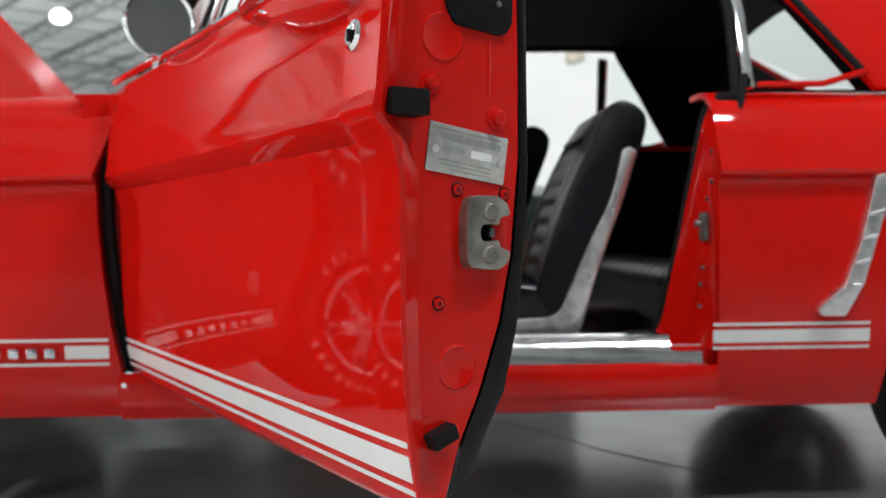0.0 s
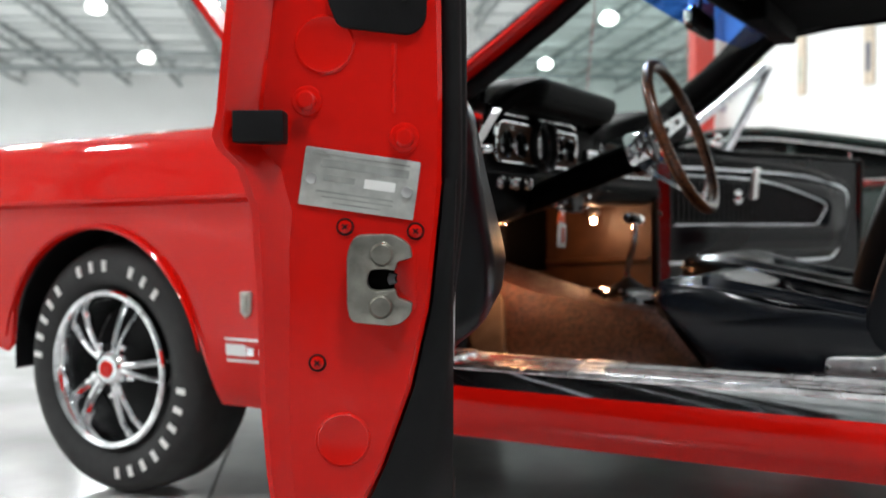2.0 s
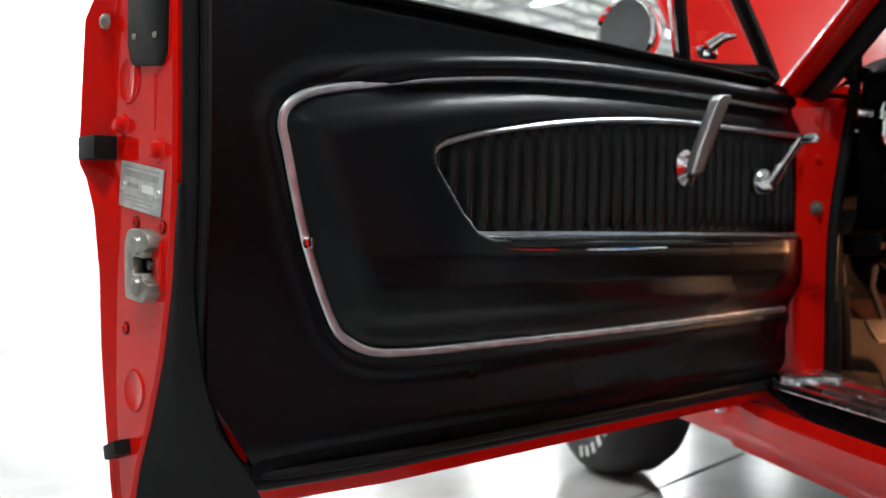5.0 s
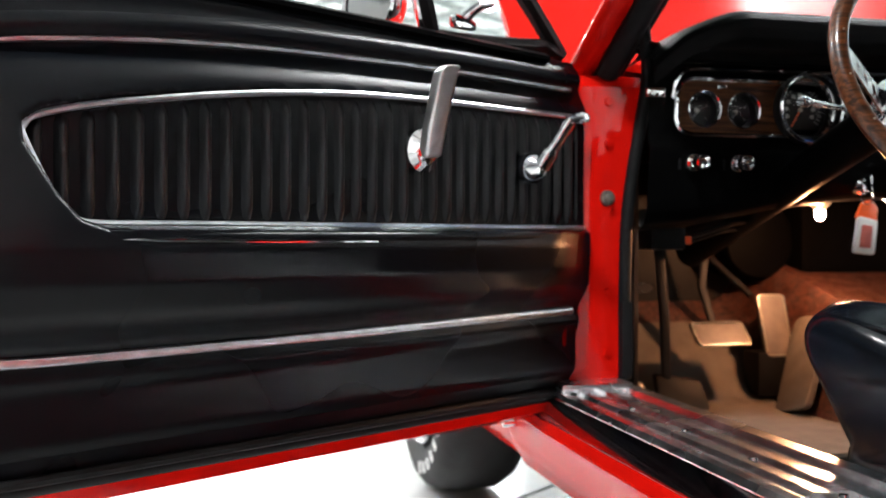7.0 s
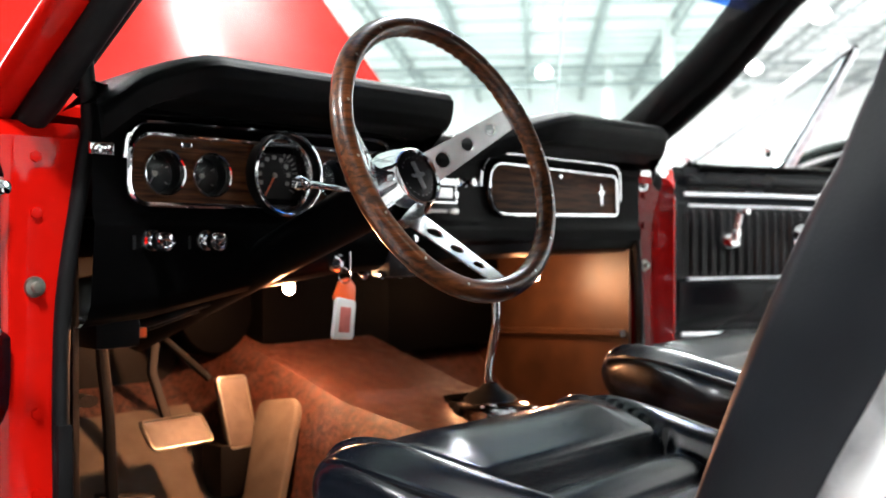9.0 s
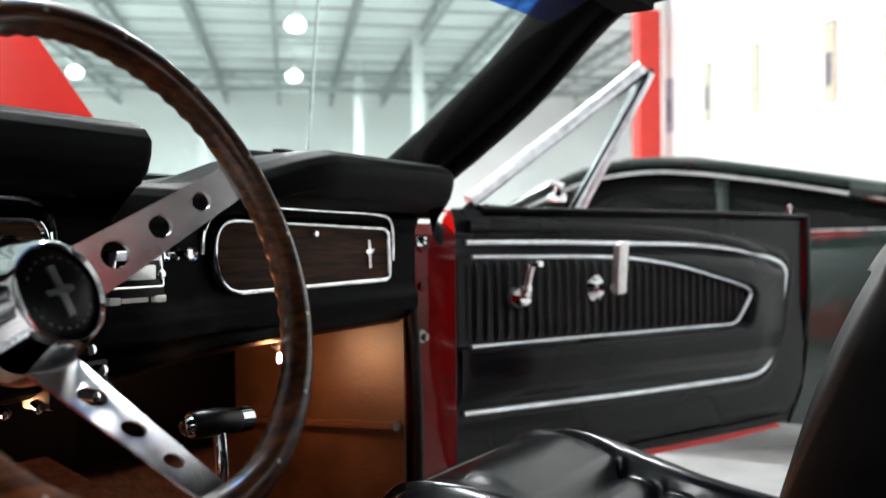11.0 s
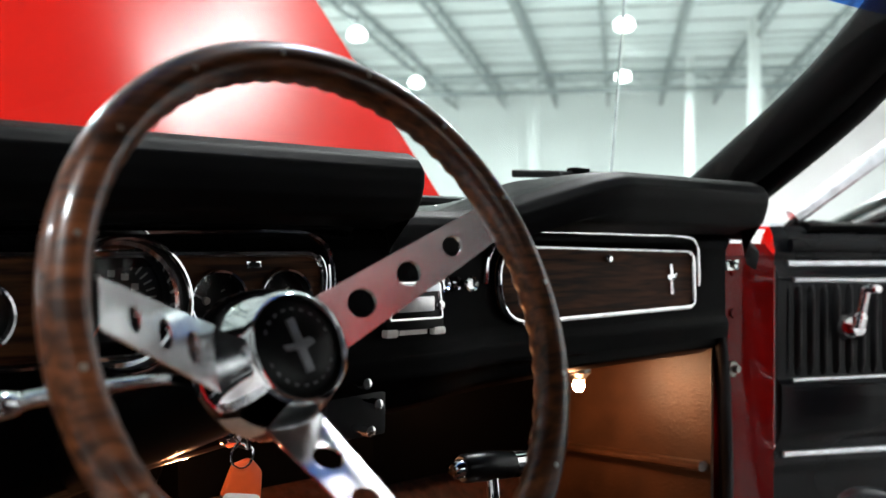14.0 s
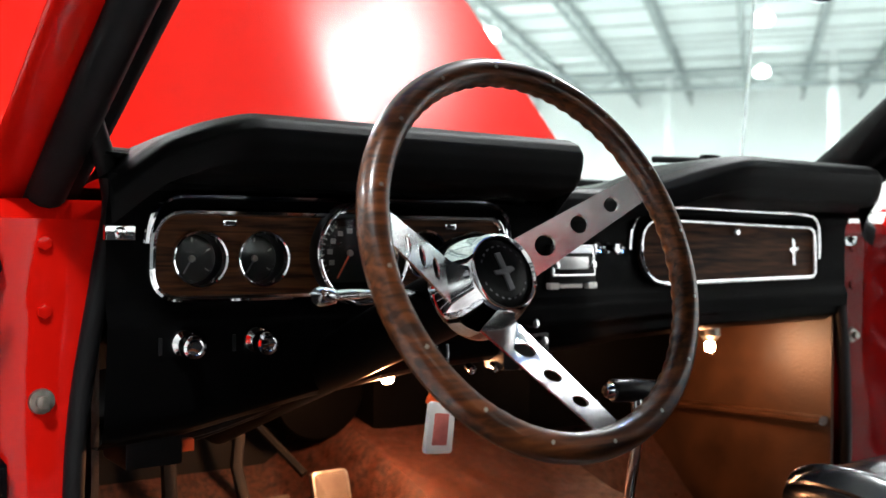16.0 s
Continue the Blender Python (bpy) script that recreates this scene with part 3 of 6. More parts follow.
for q in (-1, 1):
    part("roof_rail", tube(spline([(-0.66, q * 0.755, 0.95), (-0.20, q * 0.665, 1.20), (0.10, q * 0.605, 1.288), (0.45, q * 0.600, 1.285), (1.10, q * 0.585, 1.175), (1.86, q * 0.62, 1.0)], 6), 0.05, 10, flat=0.6, up=(0, 0, 1)), GREEN, gc, "dark green roof rail over the side windows")
    part("window_bead", tube(spline([(-0.60, q * 0.762, 0.965), (-0.18, q * 0.700, 1.165), (0.10, q * 0.650, 1.245), (0.45, q * 0.645, 1.245), (1.05, q * 0.625, 1.145), (1.55, q * 0.64, 1.02)], 6), 0.010, 8), CHROME, gc, "bright side window bead")
XF[0] = pose(-11.70, -0.43, 0, 0, 0, 227)
bc = bpy.data.objects["parked_black_coupe"]
part("bumper", tube(spline([(-1.9, -0.92, 0.50), (-2.22, -0.82, 0.50), (-2.38, -0.5, 0.50), (-2.42, 0, 0.50), (-2.38, 0.5, 0.50), (-2.22, 0.82, 0.50), (-1.9, 0.92, 0.50)], 5), 0.05, 10), CHROME, bc, "chrome bumper")
XF[0] = Matrix()
# ---- the red car: body ----
MIRROR_Y = Matrix(((1, 0, 0, 0), (0, -1, 0, 1.73), (0, 0, 1, 0), (0, 0, 0, 1)))
car = thing("car", (0.5, 0.865, 0), "red 1960s coupe with white side stripes, bonnet and both doors open", "car")
SIDE = [(0.20, 0.09), (0.265, 0.05), (0.30, 0.026), (0.36, 0.014), (0.42, 0.006), (0.50, 0.001), (0.60, 0.0), (0.67, 0.002), (0.72, 0.008), (0.738, 0.004), (0.748, -0.012), (0.757, -0.014), (0.77, -0.008),
        (0.82, 0.012), (0.87, 0.036), (0.905, 0.062), (0.925, 0.095), (0.934, 0.13), (0.936, 0.20)]


def side_y(z):
    return lerp(SIDE, z)


FIXED_Z = [0.72, 0.738, 0.748, 0.757, 0.77, 0.80, 0.835, 0.87, 0.89, 0.905, 0.917, 0.925, 0.931]


def flank(x, s, low, drop, tuck):
    """A place on the body's flank: column x, row s (0 to 1 over all rows), lower edge low."""
    n = 10
    k = s * (n + len(FIXED_Z) + 1)
    if k <= n:
        z = low + (0.72 - low) * k / n
        y = side_y(z)
    elif k < n + len(FIXED_Z):
        i = int(k - n)
        z = FIXED_Z[min(i, len(FIXED_Z) - 1)]
        y = side_y(z)
    else:
        z, y = (0.934, 0.13) if k < n + len(FIXED_Z) + 0.5 else (0.935, 0.21)
    return Vector((x, y + tuck, z - drop * smoothstep(0.5, 0.93, z)))


def arch(x, cx, r, low):
    d = abs(x - cx)
    return max(low, 0.33 + math.sqrt(r * r - d * d)) if d < r else low


# rear edge of the front fender: height, place
FENDER_END = [(0.28, 0.012), (0.317, -0.008), (0.37, -0.022), (0.444, -0.036), (0.564, -0.051), (0.661, -0.060), (0.758, -0.064), (0.844, -0.038), (0.909, -0.026), (0.94, -0.02)]


def fender(name, x0, x1, cx, low_f, nose, parent, label, n=70):
    def f(u, v):
        x = x0 + (x1 - x0) * u
        low = arch(x, cx, 0.352, low_f(x))
        drop, tuck = nose(x)
        p = flank(x, v, low, drop, tuck)
        if x1 < 0:
            p.x += (lerp(FENDER_END, p.z) - x1) * smoothstep(-0.35, x1, x)
        return p
    return part(name, sheet(f, n, 24, 0.012), RED, parent, label, sharp=28)


def upper(bm):
    """Keeps what lies above the axle."""
    bmesh.ops.bisect_plane(bm, geom=list(bm.verts) + list(bm.edges) + list(bm.faces), plane_co=(0, 0, 0.30), plane_no=(0, 0, 1), clear_inner=True)
    return bm


def front_nose(x):
    k = max(0.0, (-1.35 - x) / 0.36)
    return 0.012 * (-0.03 - x) + 0.05 * k * k, 0.16 * k * k


def wheel(cx, cy, r, parent):
    m = aim((cx, cy, 0.322), (0, -1, 0))
    t = part("wheel", lathe([(0.19, -0.20), (0.26, -0.215), (0.298, -0.205), (0.318, -0.17), (0.322, -0.10), (0.318, -0.035), (0.306, -0.012), (0.285, 0.004), (0.255, 0.008), (0.225, 0.0), (0.205, -0.015), (0.198, -0.04), (0.20, -0.2)], m, 72), TYRE, parent, "black tyre with white sidewall lettering")
    part("rim_barrel", lathe([(0.200, -0.005), (0.203, 0.004), (0.198, 0.010), (0.186, 0.006), (0.178, -0.012), (0.172, -0.055), (0.168, -0.11)], m, 56), CHROME, t, "polished outer rim")
    part("brake_drum", lathe([(0.165, -0.11), (0.12, -0.09), (0.0, -0.085)], m, 40), RUBBER, t, "dark brake drum")
    bm = bmesh.new()
    for k in range(10):
        a = 2 * math.pi * k / 10 + (0.16 if k % 2 else -0.16)
        p = [m @ Vector((q * math.cos(a * 1.0 + w), q * math.sin(a * 1.0 + w), h)) for q, w, h in ((0.045, 0, -0.012), (0.09, 0, -0.014), (0.14, 0, -0.026), (0.174, 0, -0.045))]
        tube(p, [0.013, 0.012, 0.013, 0.017], 8, bm=bm, flat=0.7)
    part("spokes", bm, CHROME, t, "polished five-spoke wheel centre")
    part("hub_cap", lathe([(0.05, -0.03), (0.048, -0.01), (0.035, 0.004), (0.0, 0.008)], m, 28), CHROME, t)
    part("hub_badge", lathe([(0.022, 0.006), (0.02, 0.011), (0.0, 0.012)], m, 20), RED, t, "small red centre badge")
    for k in range(5):
        a = 2 * math.pi * (k + 0.5) / 5
        part("wheel_nut", lathe([(0.010, -0.03), (0.010, 0.0), (0.006, 0.006), (0, 0.007)], m @ pose(0.068 * math.cos(a), 0.068 * math.sin(a), -0.012), 6), CHROME, t)
    # lettering as plain bars round the sidewall
    for a0, count in ((math.radians(-42), 13), (math.radians(-172), 8)):
        for k in range(count):
            if count == 13 and k in (3, 7):
                continue
            bar_mesh = box((-0.014, -0.0075, -0.003), (0.014, 0.0075, 0.0006), 0.001)
            bar_mesh.transform(m @ pose(0, 0, 0.0085, 0, 0, math.degrees(a0 + k * 0.185)) @ Matrix.Translation((0.262, 0, 0)))
            part("letter_bar", bar_mesh, WHITE_PAINT, t, "white sidewall letter as a plain bar")
    return t


def stripes(x0, x1, skin, parent, name_gap=None, f=None):
    """The white side stripe: broad band with a thin line above and below."""
    f = f or (lambda x, z: Vector((x, side_y(z), z)))
    for lo, hi in ((0.387, 0.4135), (0.373, 0.3785), (0.422, 0.428)):
        gaps = [(x0, x1)] if not name_gap or hi - lo < 0.01 else [(x0, name_gap[0]), (name_gap[1], x1)]
        for a, b in gaps:
            def g(u, v, a=a, b=b, lo=lo, hi=hi):
                p = f(a + (b - a) * u, lo + (hi - lo) * v)
                return p + Vector((0, skin, 0))
            part("side_stripe", sheet(g, 8, 2, 0.0012), WHITE_PAINT, parent, "white stripe")


def body_side(parent, driver):
    XF[0] = Matrix() if driver else MIRROR_Y
    fen = fender("front_fender", -1.71, -0.03, -0.88, lambda x: 0.262 if x > -0.88 else lerp([(-1.71, 0.55), (-1.60, 0.47), (-1.45, 0.405), (-1.23, 0.34)], x), front_nose, parent, "glossy red front fender")
    part("arch_lip", tube([(-0.88 + 0.354 * math.cos(a), -0.004, 0.33 + 0.354 * math.sin(a)) for a in [math.radians(10 + 160 * k / 30) for k in range(31)]], [0.0015 + 0.0065 * min(1, k / 6, (30 - k) / 6) for k in range(31)], 8, flat=1.5, up=(0, 1, 0)), RED, fen)
    part("wheel_well", upper(lathe([(0.36, 0.0), (0.37, 0.12), (0.37, 0.34), (0.0, 0.35)], aim((-0.88, 0.03, 0.33), (0, 1, 0)), 30)), RUBBER, fen, "dark inner wheel arch")
    if driver:
        stripes(-0.455, -0.042, -0.0015, fen, (-0.395, -0.13))
        for k in range(7):
            x = -0.372 + k * 0.036
            part("name_letter_bar", box((x - 0.010, -0.006, 0.3905), (x + 0.010, 0.002, 0.4095), 0.002), CHROME, fen, "chrome name letter as a plain bar")
        o = rounded([(-0.404, 0.535), (-0.37, 0.535), (-0.372, 0.487), (-0.387, 0.474), (-0.402, 0.487)], 0.004)
        b = part("fender_badge", slab(o, lambda a, z, h: (a, 0.002 - h, z), 0.006), EMBLEM, fen, "small pewter shield badge")
        part("badge_bars", box((-0.394, -0.0055, 0.487), (-0.380, -0.0042, 0.527)), STEEL_WORN, b)
        o = rounded([(-1.35, 0.689), (-1.315, 0.712), (-1.28, 0.689), (-1.315, 0.666)], 0.006)
        part("engine_badge", slab(o, lambda a, z, h: (a, 0.006 - h, z), 0.008), CHROME, fen, "chrome diamond badge")
        part("corner_bumper", tube(spline([(-1.33, 0.0, 0.522), (-1.45, -0.01, 0.522), (-1.6, 0.01, 0.522), (-1.72, 0.09, 0.522), (-1.78, 0.25, 0.522), (-1.80, 0.6, 0.522), (-1.80, 0.865, 0.522)], 5), 0.040, 12, flat=0.35, up=(0, 1, 0)), CHROME, parent, "chrome bumper")
    quarter = fender("rear_quarter", 1.205, 3.35, 1.92, lambda x: lerp([(1.2, 0.262), (1.6, 0.262), (2.3, 0.30), (3.35, 0.45)], x), lambda x: (0.0, 0.02 * max(0, x - 2.6)), parent, "glossy red rear quarter panel", 80)
    part("arch_lip", tube([(1.92 + 0.354 * math.cos(a), -0.004, 0.33 + 0.354 * math.sin(a)) for a in [math.radians(10 + 160 * k / 30) for k in range(31)]], [0.0015 + 0.0065 * min(1, k / 6, (30 - k) / 6) for k in range(31)], 8, flat=1.5, up=(0, 1, 0)), RED, quarter)
    part("wheel_well", upper(lathe([(0.36, 0.0), (0.37, 0.12), (0.37, 0.34), (0.0, 0.35)], aim((1.92, 0.03, 0.33), (0, 1, 0)), 30)), RUBBER, quarter)
    if driver:
        stripes(1.192, 1.52, -0.0015, quarter, None, lambda x, z: Vector((x, side_y(z), z + 0.014)))
        # chrome side scoop: a slanted louvred blade
        o = rounded([(1.400, 0.470), (1.412, 0.455), (1.462, 0.455), (1.50, 0.52), (1.565, 0.735), (1.55, 0.748), (1.525, 0.745), (1.49, 0.60), (1.46, 0.52)], 0.008)
        sc = part("side_scoop", slab(o, lambda a, z, h: (a, 0.004 - h, z), 0.022, 0.006), BRUSHED, quarter, "chrome side scoop ornament")
        for k in range(4):
            z = 0.52 + k * 0.05
            x = 1.47 + k * 0.017
            part("scoop_fin", tube([(x - 0.012, -0.019, z - 0.008), (x + 0.02, -0.021, z)], 0.004, 8), CHROME, sc)
    # rocker
    def rk(u, v):
        z = 0.262 + (0.353 - 0.262) * v
        end = max(0.0, 1 - min(u, 1 - u) * 1.234 / 0.05)
        return Vector((-0.028 + 1.234 * u, max(side_y(z), 0.030 + 0.010 * smoothstep(0.335, 0.353, z)) * (1 - end) + side_y(z) * end, z))
    part("rocker_panel", sheet(rk, 20, 8, 0.01), RED, parent, "red rocker panel under the door")
    part("underbody", box((-0.5, 0.14, 0.262), (1.5, 0.865, 0.30), 0.01), RUBBER, parent, "black underbody")
    # sill
    part("sill_outer_edge", tube([(-0.02, 0.036, 0.350), (1.185, 0.033, 0.350)], 0.006, 8), TRIM_CHROME, parent, "thin bright sill edge")
    def sl(u, v):
        return Vector((-0.02 + 1.20 * u, 0.037 + 0.018 * v, 0.351 + 0.042 * v + 0.003 * math.sin(v * math.pi)))
    part("sill_step", sheet(sl, 6, 8, 0.006), SILL_METAL, parent, "polished metal sill step")
    sp = bmesh.new()
    prof = [(0.052, 0.392), (0.058, 0.399), (0.066, 0.401), (0.072, 0.397), (0.084, 0.397), (0.09, 0.402), (0.1, 0.402), (0.106, 0.398), (0.12, 0.398), (0.126, 0.403), (0.14, 0.403), (0.146, 0.398), (0.165, 0.399), (0.172, 0.406), (0.195, 0.406), (0.2, 0.385)]
    loft([[(x, y, z) for y, z in prof] + [(x, 0.19, 0.37), (x, 0.06, 0.37)] for x in (0.04, 0.4, 0.8, 1.115)], sp)
    scuff = part("scuff_plate", sp, SCUFF, parent, "ribbed aluminium door sill plate", sharp=20)
    for k in range(7):
        part("screw", lathe([(0.006, 0.0), (0.005, 0.003), (0, 0.004)], pose(0.09 + k * 0.165, 0.113, 0.399), 12), CHROME, scuff)
    part("sill_corner", box((1.112, 0.048, 0.345), (1.215, 0.17, 0.392), 0.012), RED, parent, "red corner where sill meets jamb")
    # rear door jamb
    def jm(u, v):
        z = 0.385 + 0.532 * v
        xe = lerp([(0.385, 1.095), (0.405, 1.112), (0.43, 1.128), (0.583, 1.164), (0.874, 1.226), (0.905, 1.240), (0.92, 1.252)], z)
        xo = 1.207 + 0.03 * smoothstep(0.75, 0.90, z)
        bead = 0.008 * math.exp(-((u - 0.35) / 0.07) ** 2) - 0.010 * math.exp(-((u - 0.6) / 0.12) ** 2)
        return Vector((xo + (xe - xo) * u ** 1.3 - bead, side_y(z) * (1 - u) + (0.012 + 0.15 * u) * 1.0, z))
    jamb = part("door_jamb", sheet(jm, 26, 30, 0.006), RED, parent, "red door jamb with latch striker")
    part("striker_plate", slab(rounded([(0.030, 0.612), (0.050, 0.612), (0.050, 0.672), (0.030, 0.672)], 0.005), lambda q, r, h: Vector((1.190 - 0.35 * (q - 0.03) - h, q, r)), 0.008, 0.002), DARK_CHROME, jamb, "dull steel latch striker")
    part("striker_pin", lathe([(0.006, 0), (0.006, 0.010), (0.008, 0.011), (0.008, 0.014), (0, 0.015)], aim((1.178, 0.036, 0.648), (-1, 0, 0)), 16), DARK_CHROME, jamb)
    for z, q in ((0.475, 0.045), (0.52, 0.05), (0.555, 0.046), (0.70, 0.052), (0.735, 0.03), (0.80, 0.05)):
        part("jamb_screw", lathe([(0.0065, -0.004), (0.006, 0.002), (0.003, 0.003), (0, 0.0032)], aim((1.176 + (z - 0.475) * 0.09, q, z), (-1, -0.25, 0)), 14), CHROME, jamb)
    part("sill_end_cap", box((1.040, 0.070, 0.398), (1.118, 0.170, 0.413), 0.007), CHROME, parent, "chrome sill plate end")
    part("sill_end_cap", box((0.045, 0.060, 0.398), (0.105, 0.185, 0.414), 0.007), SCUFF, parent, "scuffed sill plate end")
    part("jamb_seal", tube(spline([(1.108, 0.175, 0.40), (1.131, 0.175, 0.45), (1.162, 0.175, 0.583), (1.224, 0.175, 0.874), (1.25, 0.18, 0.925)], 6), 0.010, 10), RUBBER, parent, "black rubber door seal")
    part("jamb_cap", box((1.222, 0.065, 0.905), (1.275, 0.135, 0.925), 0.008), RUBBER, jamb, "small black rubber cap")
    # quarter window: chrome front strip, glass and frame
    part("quarter_glass", sheet(lambda u, v: Vector((1.30 + 0.24 * u * (1 - 0.85 * v), 0.085 + 0.13 * v, 0.94 + 0.31 * v)), 6, 6), SIDE_GLASS, parent, "clear quarter window").visible_shadow = False
    part("quarter_window_strip", tube([(1.295, 0.078, 0.935), (1.292, 0.13, 1.10), (1.285, 0.20, 1.255)], 0.012, 8, flat=0.5), CHROME, parent, "upright chrome window strip")
    part("quarter_window_seal", tube([(1.272, 0.085, 0.90), (1.272, 0.14, 1.10), (1.265, 0.205, 1.255)], 0.012, 8), RUBBER, parent)
    part("window_seal_end", tube(spline([(1.283, 0.075, 0.965), (1.276, 0.066, 0.925), (1.258, 0.050, 0.868)], 4), 0.009, 8, flat=0.6), RUBBER, parent, "black rubber window seal end")
    # C-pillar
    def cp(u, v):
        z = 0.935 + 0.365 * v
        xf = lerp([(0.935, 1.57), (0.975, 1.54), (1.12, 1.435), (1.26, 1.325), (1.31, 1.30)], z)
        xr = lerp([(0.935, 2.55), (1.1, 2.15), (1.30, 1.72)], z)
        return Vector((xf + (xr - xf) * u, 0.075 + 0.155 * v ** 1.2, z))
    part("c_pillar", sheet(cp, 12, 10, 0.02), RED, parent, "red roof pillar")
    part("c_pillar_trim", sheet(lambda u, v: cp(u * 0.94 - 0.035, v) + Vector((0.0, 0.022, 0)), 10, 8, 0.004), HEADLINER, parent, "black inner roof trim")
    part("window_ledge", tube([(1.31, 0.07, 0.942), (1.45, 0.07, 0.943), (1.55, 0.072, 0.972)], 0.007, 8), RED, parent, "red window ledge")
    part("window_rear_edge", tube([(1.545, 0.075, 0.965), (1.437, 0.14, 1.12), (1.33, 0.205, 1.275)], 0.009, 8), RUBBER, parent)
    # A-pillar: red outside, bright moulding, black seal and garnish
    A0, A1 = Vector((-0.02, 0.135, 0.925)), Vector((0.455, 0.19, 1.262))
    run = spline([A0, Vector((0.10, 0.142, 1.0)), Vector((0.28, 0.158, 1.122)), A1, Vector((0.60, 0.205, 1.30))], 6)
    across = Vector((-0.56, 0, 0.83))
    def bar(off_n, off_y, r, material, nm, lab="", flat=1.0, swell=0.0):
        return part(nm, tube([p + across * off_n + Vector((0, off_y, 0)) for p in run], [r * (1 + swell * (i / (len(run) - 1) - 0.4)) for i in range(len(run))], 12, flat=flat, up=across), material, parent, lab)
    bar(0.0 if driver else 0.010, -0.004 if driver else 0.030, 0.026 if driver else 0.020, RED, "a_pillar", "red windscreen pillar", 0.55)
    bar(0.016 if driver else 0.026, -0.012 if driver else 0.024, 0.009, CHROME, "pillar_moulding", "bright windscreen moulding")
    bar(-0.020 if driver else -0.006, 0.030 if driver else 0.052, 0.020 if driver else 0.018, RUBBER, "pillar_seal", "black rubber pillar seal")
    if driver:
        bar(0.014, 0.052, 0.030, HEADLINER, "pillar_garnish", "black inner pillar trim", 0.9, 0.3)
    else:
        bar(0.036, 0.080, 0.042, HEADLINER, "pillar_garnish", "black inner pillar trim", 0.95, 0.40)
    # hinge pillar
    o = [(-0.10, 0.04), (-0.02, 0.045), (0.030, 0.078), (0.052, 0.135), (0.052, 0.195), (-0.10, 0.21)] if driver else [(-0.10, -0.01), (0.03, -0.01), (0.056, 0.03), (0.052, 0.135), (0.052, 0.195), (-0.10, 0.21)]
    rings = []
    for z, w, dx in ((0.28, -0.016, 0.0), (0.42, -0.016, 0.0), (0.60, -0.011, 0.0), (0.75, 0.002, 0.0), (0.86, 0.018, 0.0), (0.905, 0.028, 0.0), (0.926, 0.03, -0.02)):
        rings.append([(x + dx, y + (w if y > 0.15 else 0), z) for x, y in o])
    # Passenger pillar takes the shade-darkened red; the driver's keeps the body red.
    hp = part("hinge_pillar", loft(rings), RED if driver else RED_SHADED, parent, "red door hinge pillar")
    part("pillar_bolt", lathe([(0.0135, 0.0), (0.0125, 0.004), (0.007, 0.005), (0.0065, 0.013), (0, 0.014)], aim((0.052, 0.158, 0.718), (1, 0, 0)), 20), STEEL_WORN, hp, "grey round pillar bolt")
    for z in (0.46, 0.56, 0.81, 0.88):
        part("jamb_bolt", lathe([(0.008, 0.0), (0.0075, 0.006), (0, 0.007)], aim((0.05, 0.16, z), (1, 0, 0)), 6), RED if driver else RED_SHADED, hp)
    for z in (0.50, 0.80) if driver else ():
        part("hinge_leaf", box((0.0, 0.055, z - 0.03), (0.06, 0.085, z + 0.03), 0.006), RED_SHADED, hp, "red door hinge")
    part("check_arm", tube([(0.0, 0.06, 0.335), (-0.01, -0.005, 0.333)], 0.006, 8), CHROME, hp)
    part("pillar_seal_lower", tube(spline([(0.06, 0.189, 0.415), (0.06, 0.187, 0.55), (0.058, 0.193, 0.70), (0.058, 0.218, 0.86), (0.062, 0.226, 0.93), (0.12, 0.19, 1.0)], 6), 0.011, 10), RUBBER, parent, "black rubber door seal")
    if driver:
        part("seal_clip", box((0.052, 0.178, 0.42), (0.072, 0.198, 0.545), 0.006), RUBBER, parent)
    # Added black strip that paints the gap's shade along the fender end.
    part("fender_gap_shade", tube([(lerp(FENDER_END, z) + 0.014, 0.030 + max(0.0, side_y(z)), z) for z in [0.30 + 0.62 * k / 20 for k in range(21)]], 0.013, 8), RUBBER, parent, "black strip added to darken the fender gap")
    # Added black panel: stands in for the dark inside of the door gap.
    part("gap_shade_panel", box((-0.11, 0.06, 0.28), (-0.005, 0.09, 0.915), 0.004), BLACK_PAINT, parent, "black panel added for the shade behind the fender edge")
    # kick panel
    part("kick_panel", sheet(lambda u, v: Vector((-0.50 + 0.55 * u, 0.215 + 0.01 * math.sin(u * 3), 0.28 + 0.50 * v)), 8, 8, 0.008), KICK, parent, "footwell kick panel")
    part("kick_ledge", tube([(-0.45, 0.232, 0.545), (0.045, 0.232, 0.566)], 0.014, 10, flat=0.6, up=(0, 0, 1)), KICK, parent, "raised seam of the kick panel")
    wheel(-0.88, 0.035, 0.322, parent)
    wheel(1.92, 0.035, 0.322, parent)
    XF[0] = Matrix()


body_side(car, True)
body_side(car, False)

# bonnet, raised on its rear hinges
HOOD = Matrix.Translation((-0.40, 0, 0.93)) @ Matrix.Rotation(radians(48), 4, "Y")
XF[0] = HOOD


def hood_z(x, y):
    k = (y - 0.787) / 0.62
    return 0.028 * (1 - k * k) + 0.012 * math.exp(-((y - 0.787) / 0.16) ** 2) - 0.02 * smoothstep(0.75, 1.2, -x)


def hood(u, v):
    x = -1.18 * u
    half = 0.612 - 0.015 * u
    y = 0.787 + half * (2 * v - 1)
    return Vector((x, y, hood_z(x, y)))


